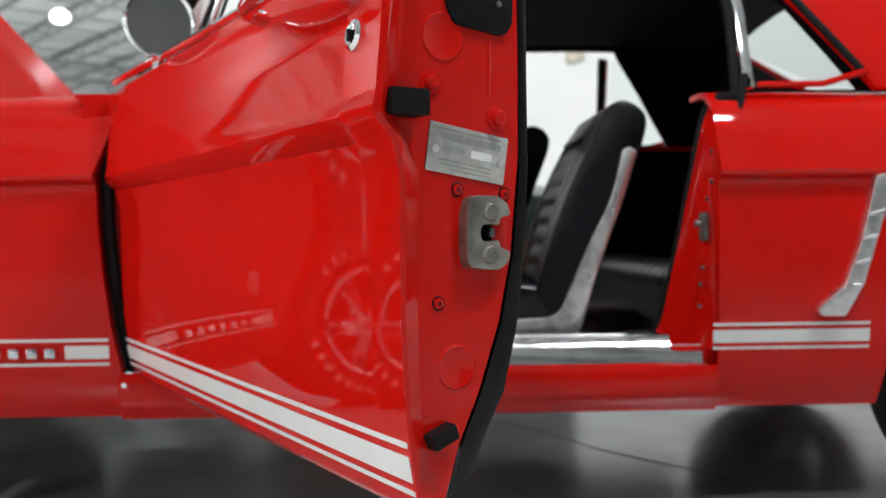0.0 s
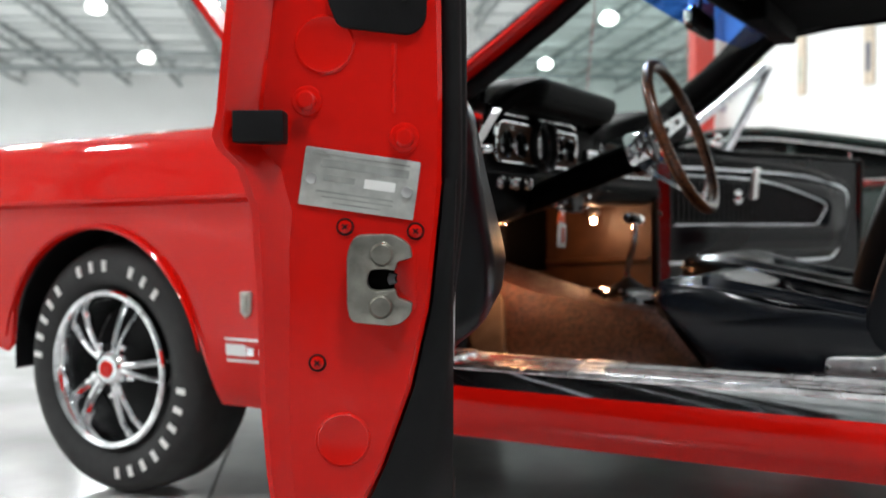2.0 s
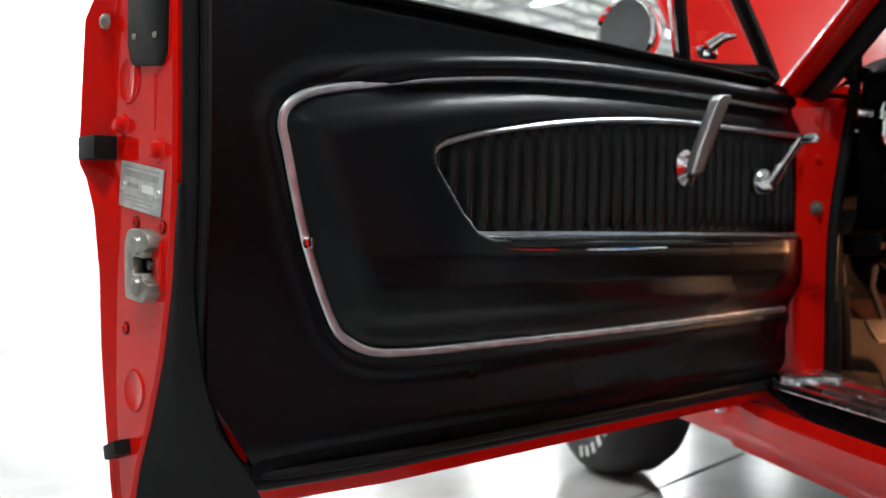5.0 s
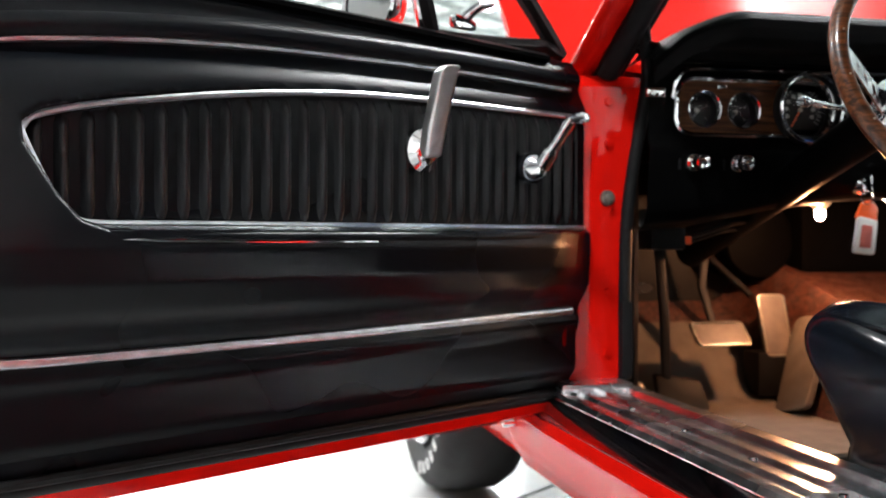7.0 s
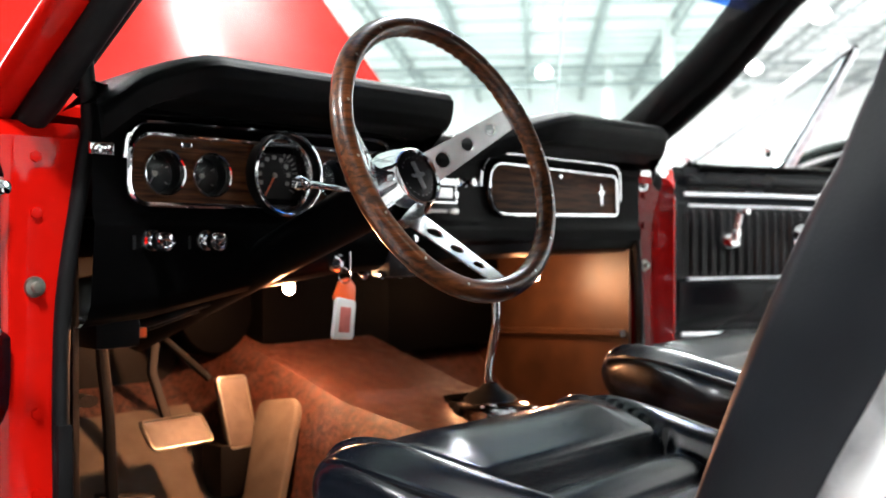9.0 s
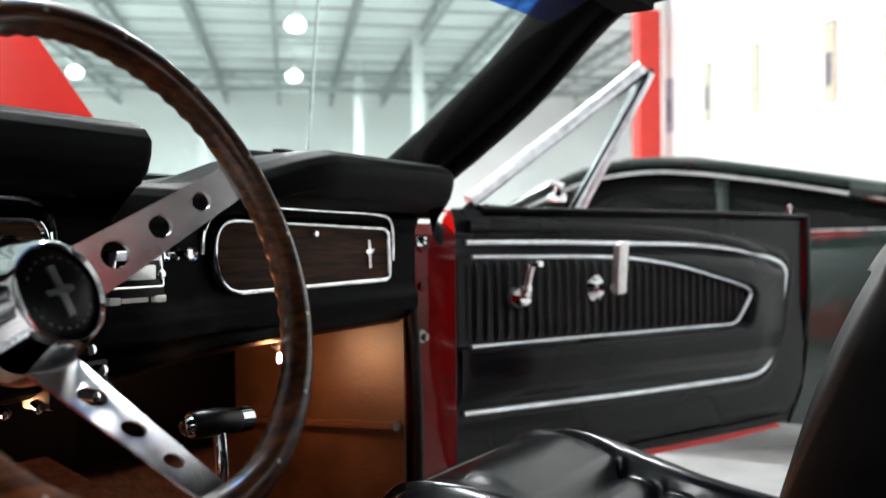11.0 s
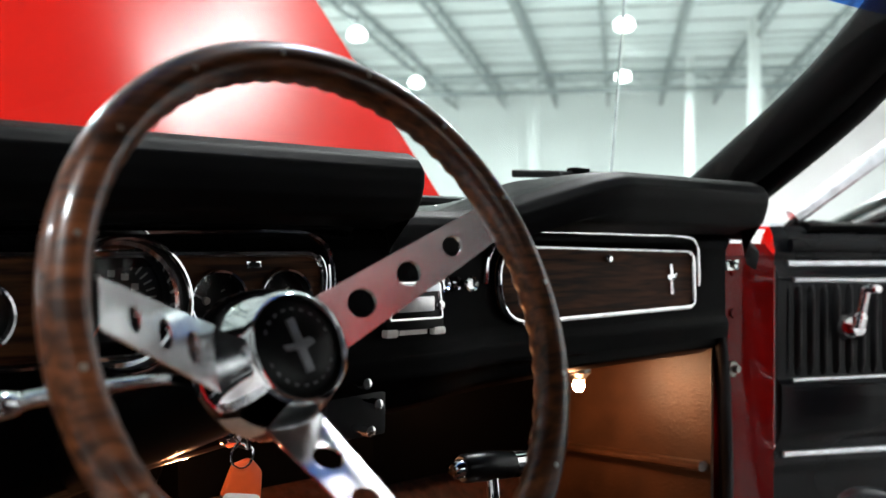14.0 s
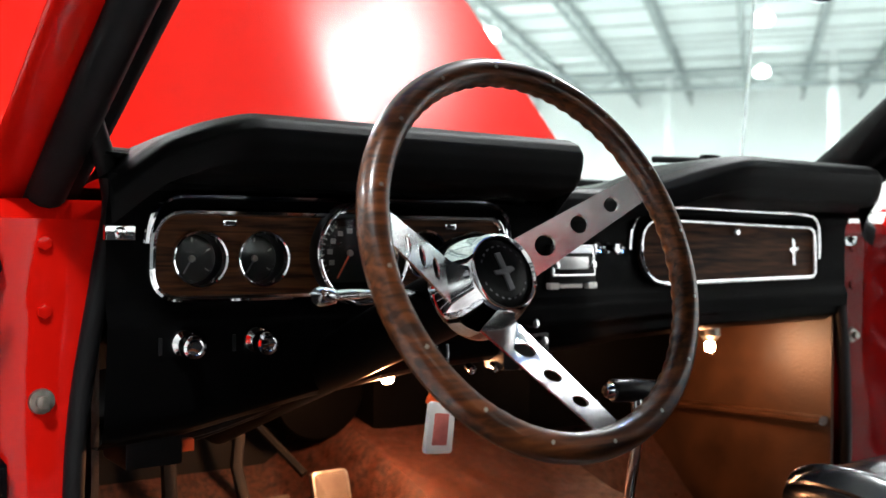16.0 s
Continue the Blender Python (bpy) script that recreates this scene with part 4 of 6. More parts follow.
hd = part("bonnet", sheet(hood, 40, 50, 0.02), RED_HOOD, car, "glossy red bonnet standing open")
part("bonnet_frame", loft([[(-0.05, y, -0.03), (-1.1, y, -0.03), (-1.1, y, 0.0), (-0.05, y, 0.0)] for y in (0.28, 1.29)]), RED_SHADED, hd)
XF[0] = Matrix()
for y in (0.26, 1.32):
    part("bonnet_hinge", tube([(-0.36, y, 0.86), (-0.47, y, 0.97), (-0.60, y, 1.07)], 0.014, 8), BLACK_PAINT, hd, "black bonnet hinge")
part("engine_bay", box((-1.62, 0.20, 0.36), (-0.42, 1.53, 0.82), 0.02), RUBBER, car, "dark engine bay")
part("front_panel", box((-1.70, 0.22, 0.38), (-1.62, 1.51, 0.86), 0.03), RED, car, "red front panel")


def cowl(u, v):
    y = 0.20 + 1.33 * v
    k = abs(2 * v - 1)
    x1 = -0.13 + 0.14 * k ** 2.5
    return Vector((-0.43 + (x1 + 0.43) * u, y, 0.925 + 0.03 * u + 0.012 * (1 - k * k)))


cw = part("cowl", sheet(cowl, 8, 30, 0.015), RED, car, "red scuttle panel below the windscreen")
for k in range(18):
    y = 0.36 + 0.058 * k
    part("cowl_slot", box((-0.34, y, 0.948), (-0.24, y + 0.012, 0.955)), RUBBER, cw)


def screen(u, v):
    k = 2 * u - 1
    b = Vector((0.075 - 0.185 * (1 - abs(k) ** 2.4), 0.865 + 0.655 * k, 0.965 + 0.012 * (1 - k * k)))
    t = Vector((0.475 - 0.075 * (1 - k * k), 0.865 + 0.60 * k, 1.268 + 0.03 * (1 - k * k)))
    p = b.lerp(t, v)
    return p + Vector((-0.02, 0, 0.02)) * math.sin(v * math.pi)


ws = part("windscreen", sheet(screen, 30, 14), WINDSHIELD, car, "tinted curved windscreen")
ws.visible_shadow = False
part("sunshade_band", sheet(lambda u, v: screen(u, 0.80 + 0.2 * v) + Vector((0.004, 0, 0)), 30, 4), BAND, ws, "blue tinted sunshade band").visible_shadow = False
part("windscreen_moulding", tube([screen(k / 30, 0.0) + Vector((-0.012, 0, 0.0)) for k in range(31)], 0.010, 8, flat=0.6), CHROME, car, "bright lower windscreen moulding")
part("windscreen_seal", tube([screen(k / 30, 0.0) + Vector((0.006, 0, 0.006)) for k in range(31)], 0.009, 8), RUBBER, car)


def roof(u, v):
    x = 0.44 + 1.28 * u
    k = 2 * v - 1
    w = 0.665 - 0.02 * u
    return Vector((x, 0.865 + w * k, 1.303 + 0.05 * (1 - abs(k) ** 2.6) + 0.012 * math.sin(math.pi * u) - 0.02 * smoothstep(0.6, 1, u) - 0.03 * (1 - u) ** 6))


part("roof", sheet(roof, 30, 24, 0.012), RED, car, "red steel roof")
part("headliner", sheet(lambda u, v: roof(u, 0.03 + 0.94 * v) - Vector((0, 0, 0.024)), 26, 20, 0.004), HEADLINER, car, "black vinyl headliner")
part("roof_header", tube([screen(k / 24, 1.0) + Vector((0.012, 0, -0.006)) for k in range(25)], 0.026, 10), HEADLINER, car, "black padded header rail")
for s, nm in ((0.205, "roof_rail"), (1.525, "roof_rail")):
    part(nm, tube([(0.44, s, 1.272), (0.62, s, 1.294), (0.9, s, 1.300), (1.2, s, 1.300), (1.5, s, 1.292)], 0.020, 10), HEADLINER, car, "black roof rail with weatherstrip")
    sgn = -1 if s < 0.8 else 1
    part("drip_rail", tube([(0.44, s + sgn * 0.02, 1.297), (0.8, s + sgn * 0.02, 1.320), (1.2, s + sgn * 0.02, 1.321), (1.5, s + sgn * 0.02, 1.308)], 0.008, 8), CHROME, car, "chrome drip rail")
part("rear_window", sheet(lambda u, v: Vector((1.71 + 0.71 * u, 0.24 + 1.25 * v, 1.30 - 0.315 * u + 0.02 * math.sin(math.pi * v))), 8, 12), SIDE_GLASS, car, "clear rear window").visible_shadow = False
part("boot_lid", sheet(lambda u, v: Vector((2.38 + 0.95 * u, 0.2 + 1.33 * v, 0.98 - 0.04 * u + 0.02 * math.sin(math.pi * v))), 12, 12, 0.02), RED, car, "red boot lid")
part("rear_panel", box((3.30, 0.1, 0.4), (3.36, 1.63, 0.95), 0.02), RED, car, "red rear panel")
part("parcel_shelf", box((1.86, 0.22, 0.88), (2.42, 1.51, 0.92), 0.01), HEADLINER, car)
for y0, y1 in ((0.168, 0.20), (1.53, 1.562)):
    part("rear_trim_panel", slab(rounded([(1.122, 0.38), (1.175, 0.583), (1.237, 0.874), (1.262, 0.945), (1.90, 0.945), (1.90, 0.38)], 0.01), lambda a, b, h: Vector((a, y0 + h, b)), y1 - y0, 0.004), HEADLINER, car, "black rear side trim")
# windscreen wiper and aerial
part("wiper_arm", tube([(-0.15, 1.20, 0.972), (-0.05, 1.25, 1.016), (-0.005, 1.245, 1.030)], 0.006, 8), BLACK_PAINT, car, "black wiper arm")
part("wiper_pivot", lathe([(0.018, 0), (0.016, 0.02), (0.01, 0.03), (0, 0.032)], pose(-0.17, 1.13, 0.955), 16), BLACK_PAINT, car)
part("wiper_clip", box((-0.015, 1.230, 1.024), (0.003, 1.265, 1.036), 0.004), BLACK_PAINT, car)
part("wiper_blade", tube([(-0.008, 1.31, 1.028), (0.002, 1.10, 1.020)], 0.003, 6, flat=1.8, up=(0, 0, 1)), RUBBER, car)
part("aerial_mast", tube([(-0.235, 1.60, 0.92), (-0.15, 1.60, 1.80)], 0.0030, 8), CHROME, car, "thin chrome aerial")
part("aerial_base", lathe([(0.02, 0), (0.016, 0.012), (0.008, 0.03), (0.004, 0.04)], pose(-0.235, 1.60, 0.91), 16), CHROME, car)

# ---- doors ----
END_OUT = [(0.345, 0.044), (0.355, 0.034), (0.38, 0.026), (0.42, 0.019), (0.47, 0.013), (0.54, 0.009), (0.62, 0.0085), (0.69, 0.008), (0.725, -0.002), (0.742, -0.018), (0.752, -0.022), (0.77, -0.018), (0.83, -0.012), (0.90, -0.004), (0.93, 0.008), (0.942, 0.022)]
END_IN = [(0.942, 0.150), (0.93, 0.158), (0.80, 0.159), (0.713, 0.158), (0.61, 0.147), (0.54, 0.131), (0.47, 0.105), (0.42, 0.080), (0.365, 0.062)]
DOOR_L = 1.19
TRIM = [(-0.038, 0.530), (0.219, 0.527), (0.474, 0.524), (0.771, 0.5235), (0.88, 0.5245), (0.94, 0.529), (0.975, 0.542), (1.001, 0.567), (1.038, 0.657), (1.063, 0.755), (1.070, 0.785), (1.062, 0.805), (1.035, 0.821),
        (0.98, 0.834), (0.852, 0.857), (0.681, 0.877), (0.474, 0.889), (0.22, 0.896), (-0.03, 0.8965)]
INSERT = [(-0.036, 0.667), (0.354, 0.667), (0.681, 0.667), (0.80, 0.667), (0.826, 0.676), (0.845, 0.698), (0.874, 0.750), (0.874, 0.764), (0.855, 0.777), (0.77, 0.797), (0.583, 0.825), (0.379, 0.841), (0.07, 0.846), (-0.036, 0.8475)]


ARMREST = [(0.52, 0.0), (0.548, 0.010), (0.575, 0.032), (0.605, 0.049), (0.64, 0.054), (0.662, 0.050), (0.73, 0.033), (0.785, 0.021), (0.85, 0.009), (0.90, 0.0)]


def panel_y(x, z):
    """The inner trim panel's relief: a pillow inside the chrome loop that swells to an armrest round the sunk insert."""
    y = 0.166
    d = polydist((x, z), [(-0.2, 0.53)] + TRIM + [(-0.2, 0.897)])
    y += 0.020 * smoothstep(-0.012, 0.05, d) + 0.006 * math.exp(-((d + 0.018) / 0.012) ** 2)
    y += lerp(ARMREST, z) * smoothstep(0.0, 0.03, d) * (1 - 0.6 * smoothstep(0.85, 1.06, x)) * (0.15 + 0.85 * smoothstep(-0.06, 0.10, x))
    e = polydist((x, z), [(-0.2, 0.667)] + INSERT[1:-1] + [(-0.2, 0.848)])
    k = smoothstep(-0.008, 0.002, e)
    y = y * (1 - k) + 0.180 * k
    y -= 0.03 * smoothstep(0.44, 0.385, z) * 0.6
    return y


def door(parent, m, driver):
    XF[0] = m
    taper = lambda x: 0.062 * (DOOR_L - x) / 1.25
    rings = []
    for x in (-0.012, -0.004, 0.1, 0.3, 0.5, 0.7, 0.9, 1.05, 1.13, 1.175, 1.186, 1.19):
        k = smoothstep(1.0, 1.17, x)
        ease = 0.004 if x in (-0.012, 1.19) else 0.0
        o = [(x, y + taper(x) + ease, z) for z, y in END_OUT]
        i = [(x, (y * k + (0.158 if z > 0.40 else 0.152) * (1 - k)) - ease, z) for z, y in END_IN]
        rings.append(o + i)
    d = part("door", loft(rings), RED, parent, "red open door with black inner trim", sharp=25)
    skin = lambda x, z: Vector((x, lerp(END_OUT, z) + taper(x), z))
    fl = []
    for z, y in END_OUT:
        q = (0.35 * smoothstep(0.40, 0.62, z) + 0.65 * smoothstep(0.62, 0.75, z)) * (1 - 0.6 * smoothstep(0.90, 0.942, z))
        fl.append([(DOOR_L - 0.085, y + taper(DOOR_L - 0.085) + 0.001, z), (DOOR_L + 0.003 + 0.015 * q, y - 0.002 - 0.006 * q, z), (DOOR_L + 0.005 + 0.016 * q, y + 0.002 - 0.003 * q, z), (DOOR_L + 0.002 + 0.006 * q, y + 0.010 + 0.010 * q, z), (DOOR_L - 0.004, y + 0.030, z)])
    part("skin_flange", loft(fl), RED, d, sharp=40)
    if driver:
        stripes(-0.008, 1.188, -0.0015, d, None, skin)
        lk = part("door_lock", lathe([(0.017, 0), (0.016, 0.006), (0.011, 0.009), (0.008, 0.008), (0, 0.008)], aim(skin(1.145, 0.83), (0, -1, 0.12)), 24), CHROME, d, "round chrome lock")
        part("key_slot", box((1.1435, -0.022, 0.824), (1.1465, -0.018, 0.836)), RUBBER, lk)
        h = part("outer_handle", tube(spline([(0.90, -0.004, 0.893), (0.92, -0.035, 0.898), (1.02, -0.046, 0.900), (1.14, -0.040, 0.900), (1.165, -0.034, 0.899)], 5), [0.012] * 20 + [0.011], 12, flat=0.8), CHROME, d, "chrome pull handle")
        part("push_button", lathe([(0.016, 0), (0.015, 0.02), (0.010, 0.026), (0, 0.027)], aim((1.13, -0.012, 0.882), (0.35, -1, 0)), 20), CHROME, h)
        # round door mirror
        mc = Vector((0.30, 0.055, 1.006))
        mi = part("door_mirror", lathe([(0, -0.045), (0.03, -0.042), (0.052, -0.026), (0.062, 0.0), (0.064, 0.008), (0.060, 0.012), (0.056, 0.008)], aim(mc, (1, -0.05, 0)), 40), CHROME, d, "round chrome door mirror")
        part("mirror_glass", lathe([(0.057, 0.006), (0.0, 0.0062)], aim(mc, (1, -0.05, 0)), 40), MIRROR, mi, "mirror glass")
        part("mirror_stalk", tube([(0.27, 0.07, 0.93), (0.272, 0.06, 0.955), (0.285, 0.055, 0.975)], [0.018, 0.009, 0.010], 12), CHROME, mi)
        # shut face details
        def face(y, z, h=0.0):
            return Vector((DOOR_L + h, y, z))
        for y, z, r in ((0.061, 0.829, 0.024), (0.074, 0.498, 0.022)):
            part("blanking_plug", lathe([(r + 0.0015, -0.001), (r + 0.001, 0.0006), (r - 0.001, 0.002), (r - 0.003, 0.0012), (0, 0.0016)], aim(face(y, z), (1, 0, 0)), 36), RED, d, "round red blanking plug")
        for y, z in ((0.046, 0.782), (0.127, 0.751)):
            part("hex_bolt", lathe([(0.013, 0), (0.012, 0.002), (0.0085, 0.0025), (0.008, 0.009), (0.006, 0.011), (0, 0.0112)], aim(face(y, z), (1, 0, 0)), 18), RED, d, "painted bolt with washer")
        part("hex_bolt", lathe([(0.009, 0), (0.008, 0.005), (0.005, 0.007), (0, 0.0072)], aim(face(0.022, 0.896, 0.008), (1, 0, 0)), 12), STEEL_WORN, d, "bare steel bolt")
        for y, z in ((0.077, 0.677), (0.136, 0.673), (0.053, 0.563)):
            sc = part("cross_screw", lathe([(0.0058, 0), (0.0054, 0.0022), (0.003, 0.003), (0, 0.0031)], aim(face(y, z), (1, 0, 0)), 18), RED, d, "red cross-head screw")
            for a in (45, 135):
                b = box((-0.003, -0.0006, 0.0026), (0.003, 0.0006, 0.0034))
                b.transform(aim(face(y, z), (1, 0, 0)) @ pose(0, 0, 0, 0, 0, a))
                part("screw_slot", b, RUBBER, sc)
            part("screw_ring", tube([aim(face(y, z, 0.0006), (1, 0, 0)) @ Vector((0.0068 * math.cos(q), 0.0068 * math.sin(q), 0)) for q in [k * math.pi / 10 for k in range(20)]], 0.0007, 6, True), RUBBER, sc)
        bp = part("door_bumper", box((1.186, -0.012, 0.746), (1.216, 0.030, 0.772), 0.003), RUBBER, d, "black rubber door buffer")
        b = box((-0.015, -0.008, -0.002), (0.015, 0.008, 0.018), 0.003)
        b.transform(aim(face(0.050, 0.432), (1, 0, 0), (0, 0.93, 0.36)))
        part("door_bumper", b, RUBBER, d, "black rubber door buffer")
        # data plate
        pm = aim(face(0.0895, 0.7135, 0.0008), (1, 0, 0), (0, 0, 1)) @ pose(0, 0, 0, 0, 0, -8.5)
        o = rounded([(-0.0245, -0.0485), (0.0245, -0.0485), (0.0245, 0.0485), (-0.0245, 0.0485)], 0.0015, 3)
        pl = part("data_plate", slab(o, lambda a, b, h: pm @ Vector((a, b, h)), 0.0012, 0.0004), PLATE, d, "stamped aluminium data plate")
        for a0, a1, b0, b1, mt in ((0.009, 0.016, -0.040, 0.034, PLATE_DARK), (-0.004, 0.004, -0.030, -0.004, WHITE_PAINT), (-0.002, 0.003, 0.004, 0.030, PLATE_DARK), (-0.012, -0.0105, -0.03, 0.035, PLATE_DARK), (-0.016, -0.0148, -0.03, 0.03, PLATE_DARK), (0.019, 0.0205, -0.04, 0.042, PLATE_DARK), (-0.0205, -0.0192, -0.02, 0.02, PLATE_DARK)):
            bb = box((a0, b0, 0.0011), (a1, b1, 0.0014))
            bb.transform(pm)
            part("print_bar", bb, mt, pl)
        for b0 in (-0.040, 0.0405):
            part("plate_screw", lathe([(0.0048, 0.001), (0.0044, 0.003), (0, 0.004)], pm @ pose(-0.002, b0, 0), 16), BRUSHED, pl)
        # latch: a rounded C round the striker's mouth
        lo = rounded([(0.082, 0.598), (0.120, 0.594), (0.132, 0.604), (0.1335, 0.614), (0.121, 0.618), (0.119, 0.626), (0.1085, 0.624), (0.098, 0.625), (0.0955, 0.633), (0.098, 0.641), (0.109, 0.642), (0.119, 0.640), (0.121, 0.648), (0.1335, 0.651), (0.132, 0.662), (0.119, 0.671), (0.086, 0.671), (0.079, 0.656), (0.079, 0.610)],
                     [0.014, 0.010, 0.006, 0.003, 0.003, 0.003, 0.006, 0.006, 0.006, 0.006, 0.006, 0.003, 0.003, 0.003, 0.006, 0.012, 0.014, 0.008, 0.008], 5)
        la = part("latch", slab(lo, lambda a, b, h: Vector((DOOR_L + h, a, b)), 0.015, 0.0022), STEEL_WORN, d, "worn zinc door latch", sharp=28)
        part("latch_mouth", slab(rounded([(0.096, 0.620), (0.134, 0.622), (0.134, 0.644), (0.096, 0.645)], 0.006), lambda a, b, h: Vector((DOOR_L + h, a, b)), 0.0025, 0.0005), BLACK_PAINT, la, "dark latch mouth")
        part("latch_claw", slab(rounded([(0.114, 0.628), (0.121, 0.630), (0.119, 0.633), (0.121, 0.637), (0.114, 0.639), (0.112, 0.633)], 0.0015), lambda a, b, h: Vector((DOOR_L + h, a, b)), 0.006, 0.001), DARK_CHROME, la)
        part("latch_shadow_plate", slab(rounded([(0.118, 0.608), (0.137, 0.606), (0.137, 0.658), (0.118, 0.66)], 0.006), lambda a, b, h: Vector((DOOR_L + h, a, b)), 0.003, 0.001), RED, la)
        for y, z in ((0.108, 0.654), (0.107, 0.611)):
            part("latch_bolt", lathe([(0.0108, 0.0148), (0.0104, 0.0156), (0.0096, 0.0154), (0.0092, 0.0172), (0.0078, 0.0188), (0.004, 0.0190), (0, 0.0186)], aim(face(y, z), (1, 0, 0)), 20), STEEL_WORN, la, "round rivet head")
        # black window run cover at the top of the shut face
        o = rounded([(0.072, 0.843), (0.135, 0.836), (0.146, 0.848), (0.150, 0.9415), (0.064, 0.9415), (0.064, 0.865)], [0.008, 0.01, 0.006, 0.001, 0.001, 0.006])
        cv = part("window_run_cover", slab(o, lambda a, b, h: Vector((DOOR_L + h, a, b)), 0.005, 0.002), RUBBER, d, "black rubber window slot cover")
        for y, z in ((0.082, 0.872), (0.128, 0.868)):
            part("cover_screw", lathe([(0.0035, 0.005), (0.003, 0.007), (0, 0.0075)], aim(face(y, z), (1, 0, 0)), 12), STEEL_WORN, cv)
        part("pressed_bead", tube([face(0.118, 0.772, -0.001), face(0.119, 0.83, -0.001)], 0.0025, 8), RED, d)
        part("shut_face_lip", tube(spline([face(y + 0.007, z, 0.0) for z, y in END_OUT[1:]], 3), 0.0035, 8), RED, d)
    # rubber seal round the shut edge
    seal = spline([(1.176, 0.166, 0.935), (1.176, 0.167, 0.80), (1.176, 0.166, 0.70), (1.174, 0.156, 0.61), (1.166, 0.142, 0.53), (1.146, 0.140, 0.455), (1.108, 0.146, 0.402), (1.03, 0.160, 0.396), (0.8, 0.162, 0.393), (0.3, 0.162, 0.392), (0.0, 0.162, 0.392)], 6)
    part("door_seal", tube(seal, 0.009, 10), RUBBER, d, "black rubber door seal")
    part("door_seal_lip", tube([p + Vector((-0.012, 0.008, 0.008)) for p in seal], 0.006, 8), RUBBER, d)
    edge_x = [(0.36, 1.085), (0.402, 1.108), (0.455, 1.146), (0.53, 1.166), (0.61, 1.174), (0.72, 1.176)]

    def skirt(u, v):
        z = 0.368 + 0.35 * v
        a = Vector((DOOR_L - 0.003, lerp([(z1, y1) for z1, y1 in reversed(END_IN)], z) + 0.003, z))
        b = Vector((lerp(edge_x, z), 0.168, z + 0.012 * (1 - v)))
        return a.lerp(b, u) + Vector((0.006, 0.006, -0.002)) * math.sin(math.pi * u)
    part("edge_skirt", sheet(skirt, 6, 16), RUBBER, d, "black rubber along the door's lower edge")
    # inner trim panel
    def pan(u, v):
        x = -0.058 + 1.214 * u
        top = 0.945
        low = 0.398 + 0.105 * smoothstep(1.045, 1.17, x) ** 1.7
        z = low + (top - low) * v
        return Vector((x, panel_y(x, z) + 0.010 * smoothstep(0.925, 0.945, z) * -1, z))
    part("inner_trim_panel", sheet(pan, 260, 130), VINYL, d, "black moulded inner trim panel", sharp=60)
    part("panel_back", box((-0.03, 0.150, 0.40), (1.10, 0.162, 0.942), 0.004), VINYL, d)
    trim = spline([(x, panel_y(x, z) + 0.002, z) for x, z in TRIM], 4)
    part("trim_strip", tube(trim, 0.0058, 8, flat=0.75, up=(0, 1, 0)), TRIM_CHROME, d, "chrome trim strip")
    part("trim_screw", lathe([(0.007, 0.0), (0.006, 0.004), (0, 0.005)], aim((1.038, panel_y(1.038, 0.657) + 0.006, 0.657), (0, 1, 0)), 16), CHROME, d)
    ins = spline([(x, 0.1975 if z > 0.70 else 0.194, z) for x, z in INSERT], 4)
    part("insert_strip", tube(ins, 0.0042, 8), TRIM_CHROME, d, "thin chrome insert edge")
    def ribs(u, v):
        x = -0.036 + 0.907 * u
        lo = lerp([(-0.1, 0.668), (0.80, 0.668), (0.826, 0.677), (0.845, 0.699), (0.872, 0.748)], x)
        hi = lerp([(-0.09, 0.847), (0.07, 0.845), (0.379, 0.840), (0.583, 0.824), (0.77, 0.796), (0.855, 0.776), (0.872, 0.763)], x)
        k = math.sin(math.pi * x / 0.0281)
        return Vector((x, 0.1750 + 0.0135 * k * k * min(1, 0.25 + 6 * v, 0.25 + 6 * (1 - v)), lo + (hi - lo) * v))
    part("ribbed_insert", sheet(ribs, 372, 8), PLEAT_SHEEN, d, "black pleated vinyl insert", sharp=80)
    part("door_pull_lip", tube(spline([(0.862, 0.204, 0.700), (0.838, 0.218, 0.668), (0.80, 0.227, 0.654), (0.6, 0.231, 0.652), (0.2, 0.231, 0.653), (0.08, 0.224, 0.655), (-0.034, 0.190, 0.655)], 6), 0.0085, 10), VINYL, d, "padded lip of the door pull")
    if driver:
        part("door_pull_edge", tube(spline([(0.80, 0.2355, 0.650), (0.62, 0.2395, 0.648), (0.45, 0.2395, 0.648)], 6), 0.0025, 8), CHROME, d)
    part("upper_roll", tube(spline([(1.01, 0.160, 0.838), (0.92, 0.172, 0.856), (0.85, 0.180, 0.870), (0.68, 0.184, 0.890), (0.474, 0.184, 0.902), (0.22, 0.184, 0.909), (-0.032, 0.182, 0.910)], 6), 0.013, 10, flat=0.7, up=(0, 1, 0)), VINYL, d, "rolled upper edge of the trim")
    # latch lever and window crank
    tilt, out = (1, 0.0) if driver else (-1, 0.045)
    lv = part("latch_lever", slab([((a - 0.33) * tilt + 0.33, b) for a, b in rounded([(0.306, 0.764), (0.336, 0.760), (0.350, 0.80), (0.369, 0.868), (0.362, 0.877), (0.337, 0.879), (0.330, 0.84)], 0.005)], lambda a, b, h: Vector((a, 0.196 + out + h + (0.60 - 6 * out) * max(0, b - 0.765), b)), 0.016, 0.005), BRUSHED, d, "chrome inside door lever")
    part("lever_base", lathe([(0.031, 0.0), (0.030, 0.006), (0.022, 0.012), (0.012, 0.020), (0, 0.021)], aim((0.324, 0.186, 0.772), (0, 1, 0)), 28), CHROME, lv, "chrome lever escutcheon")
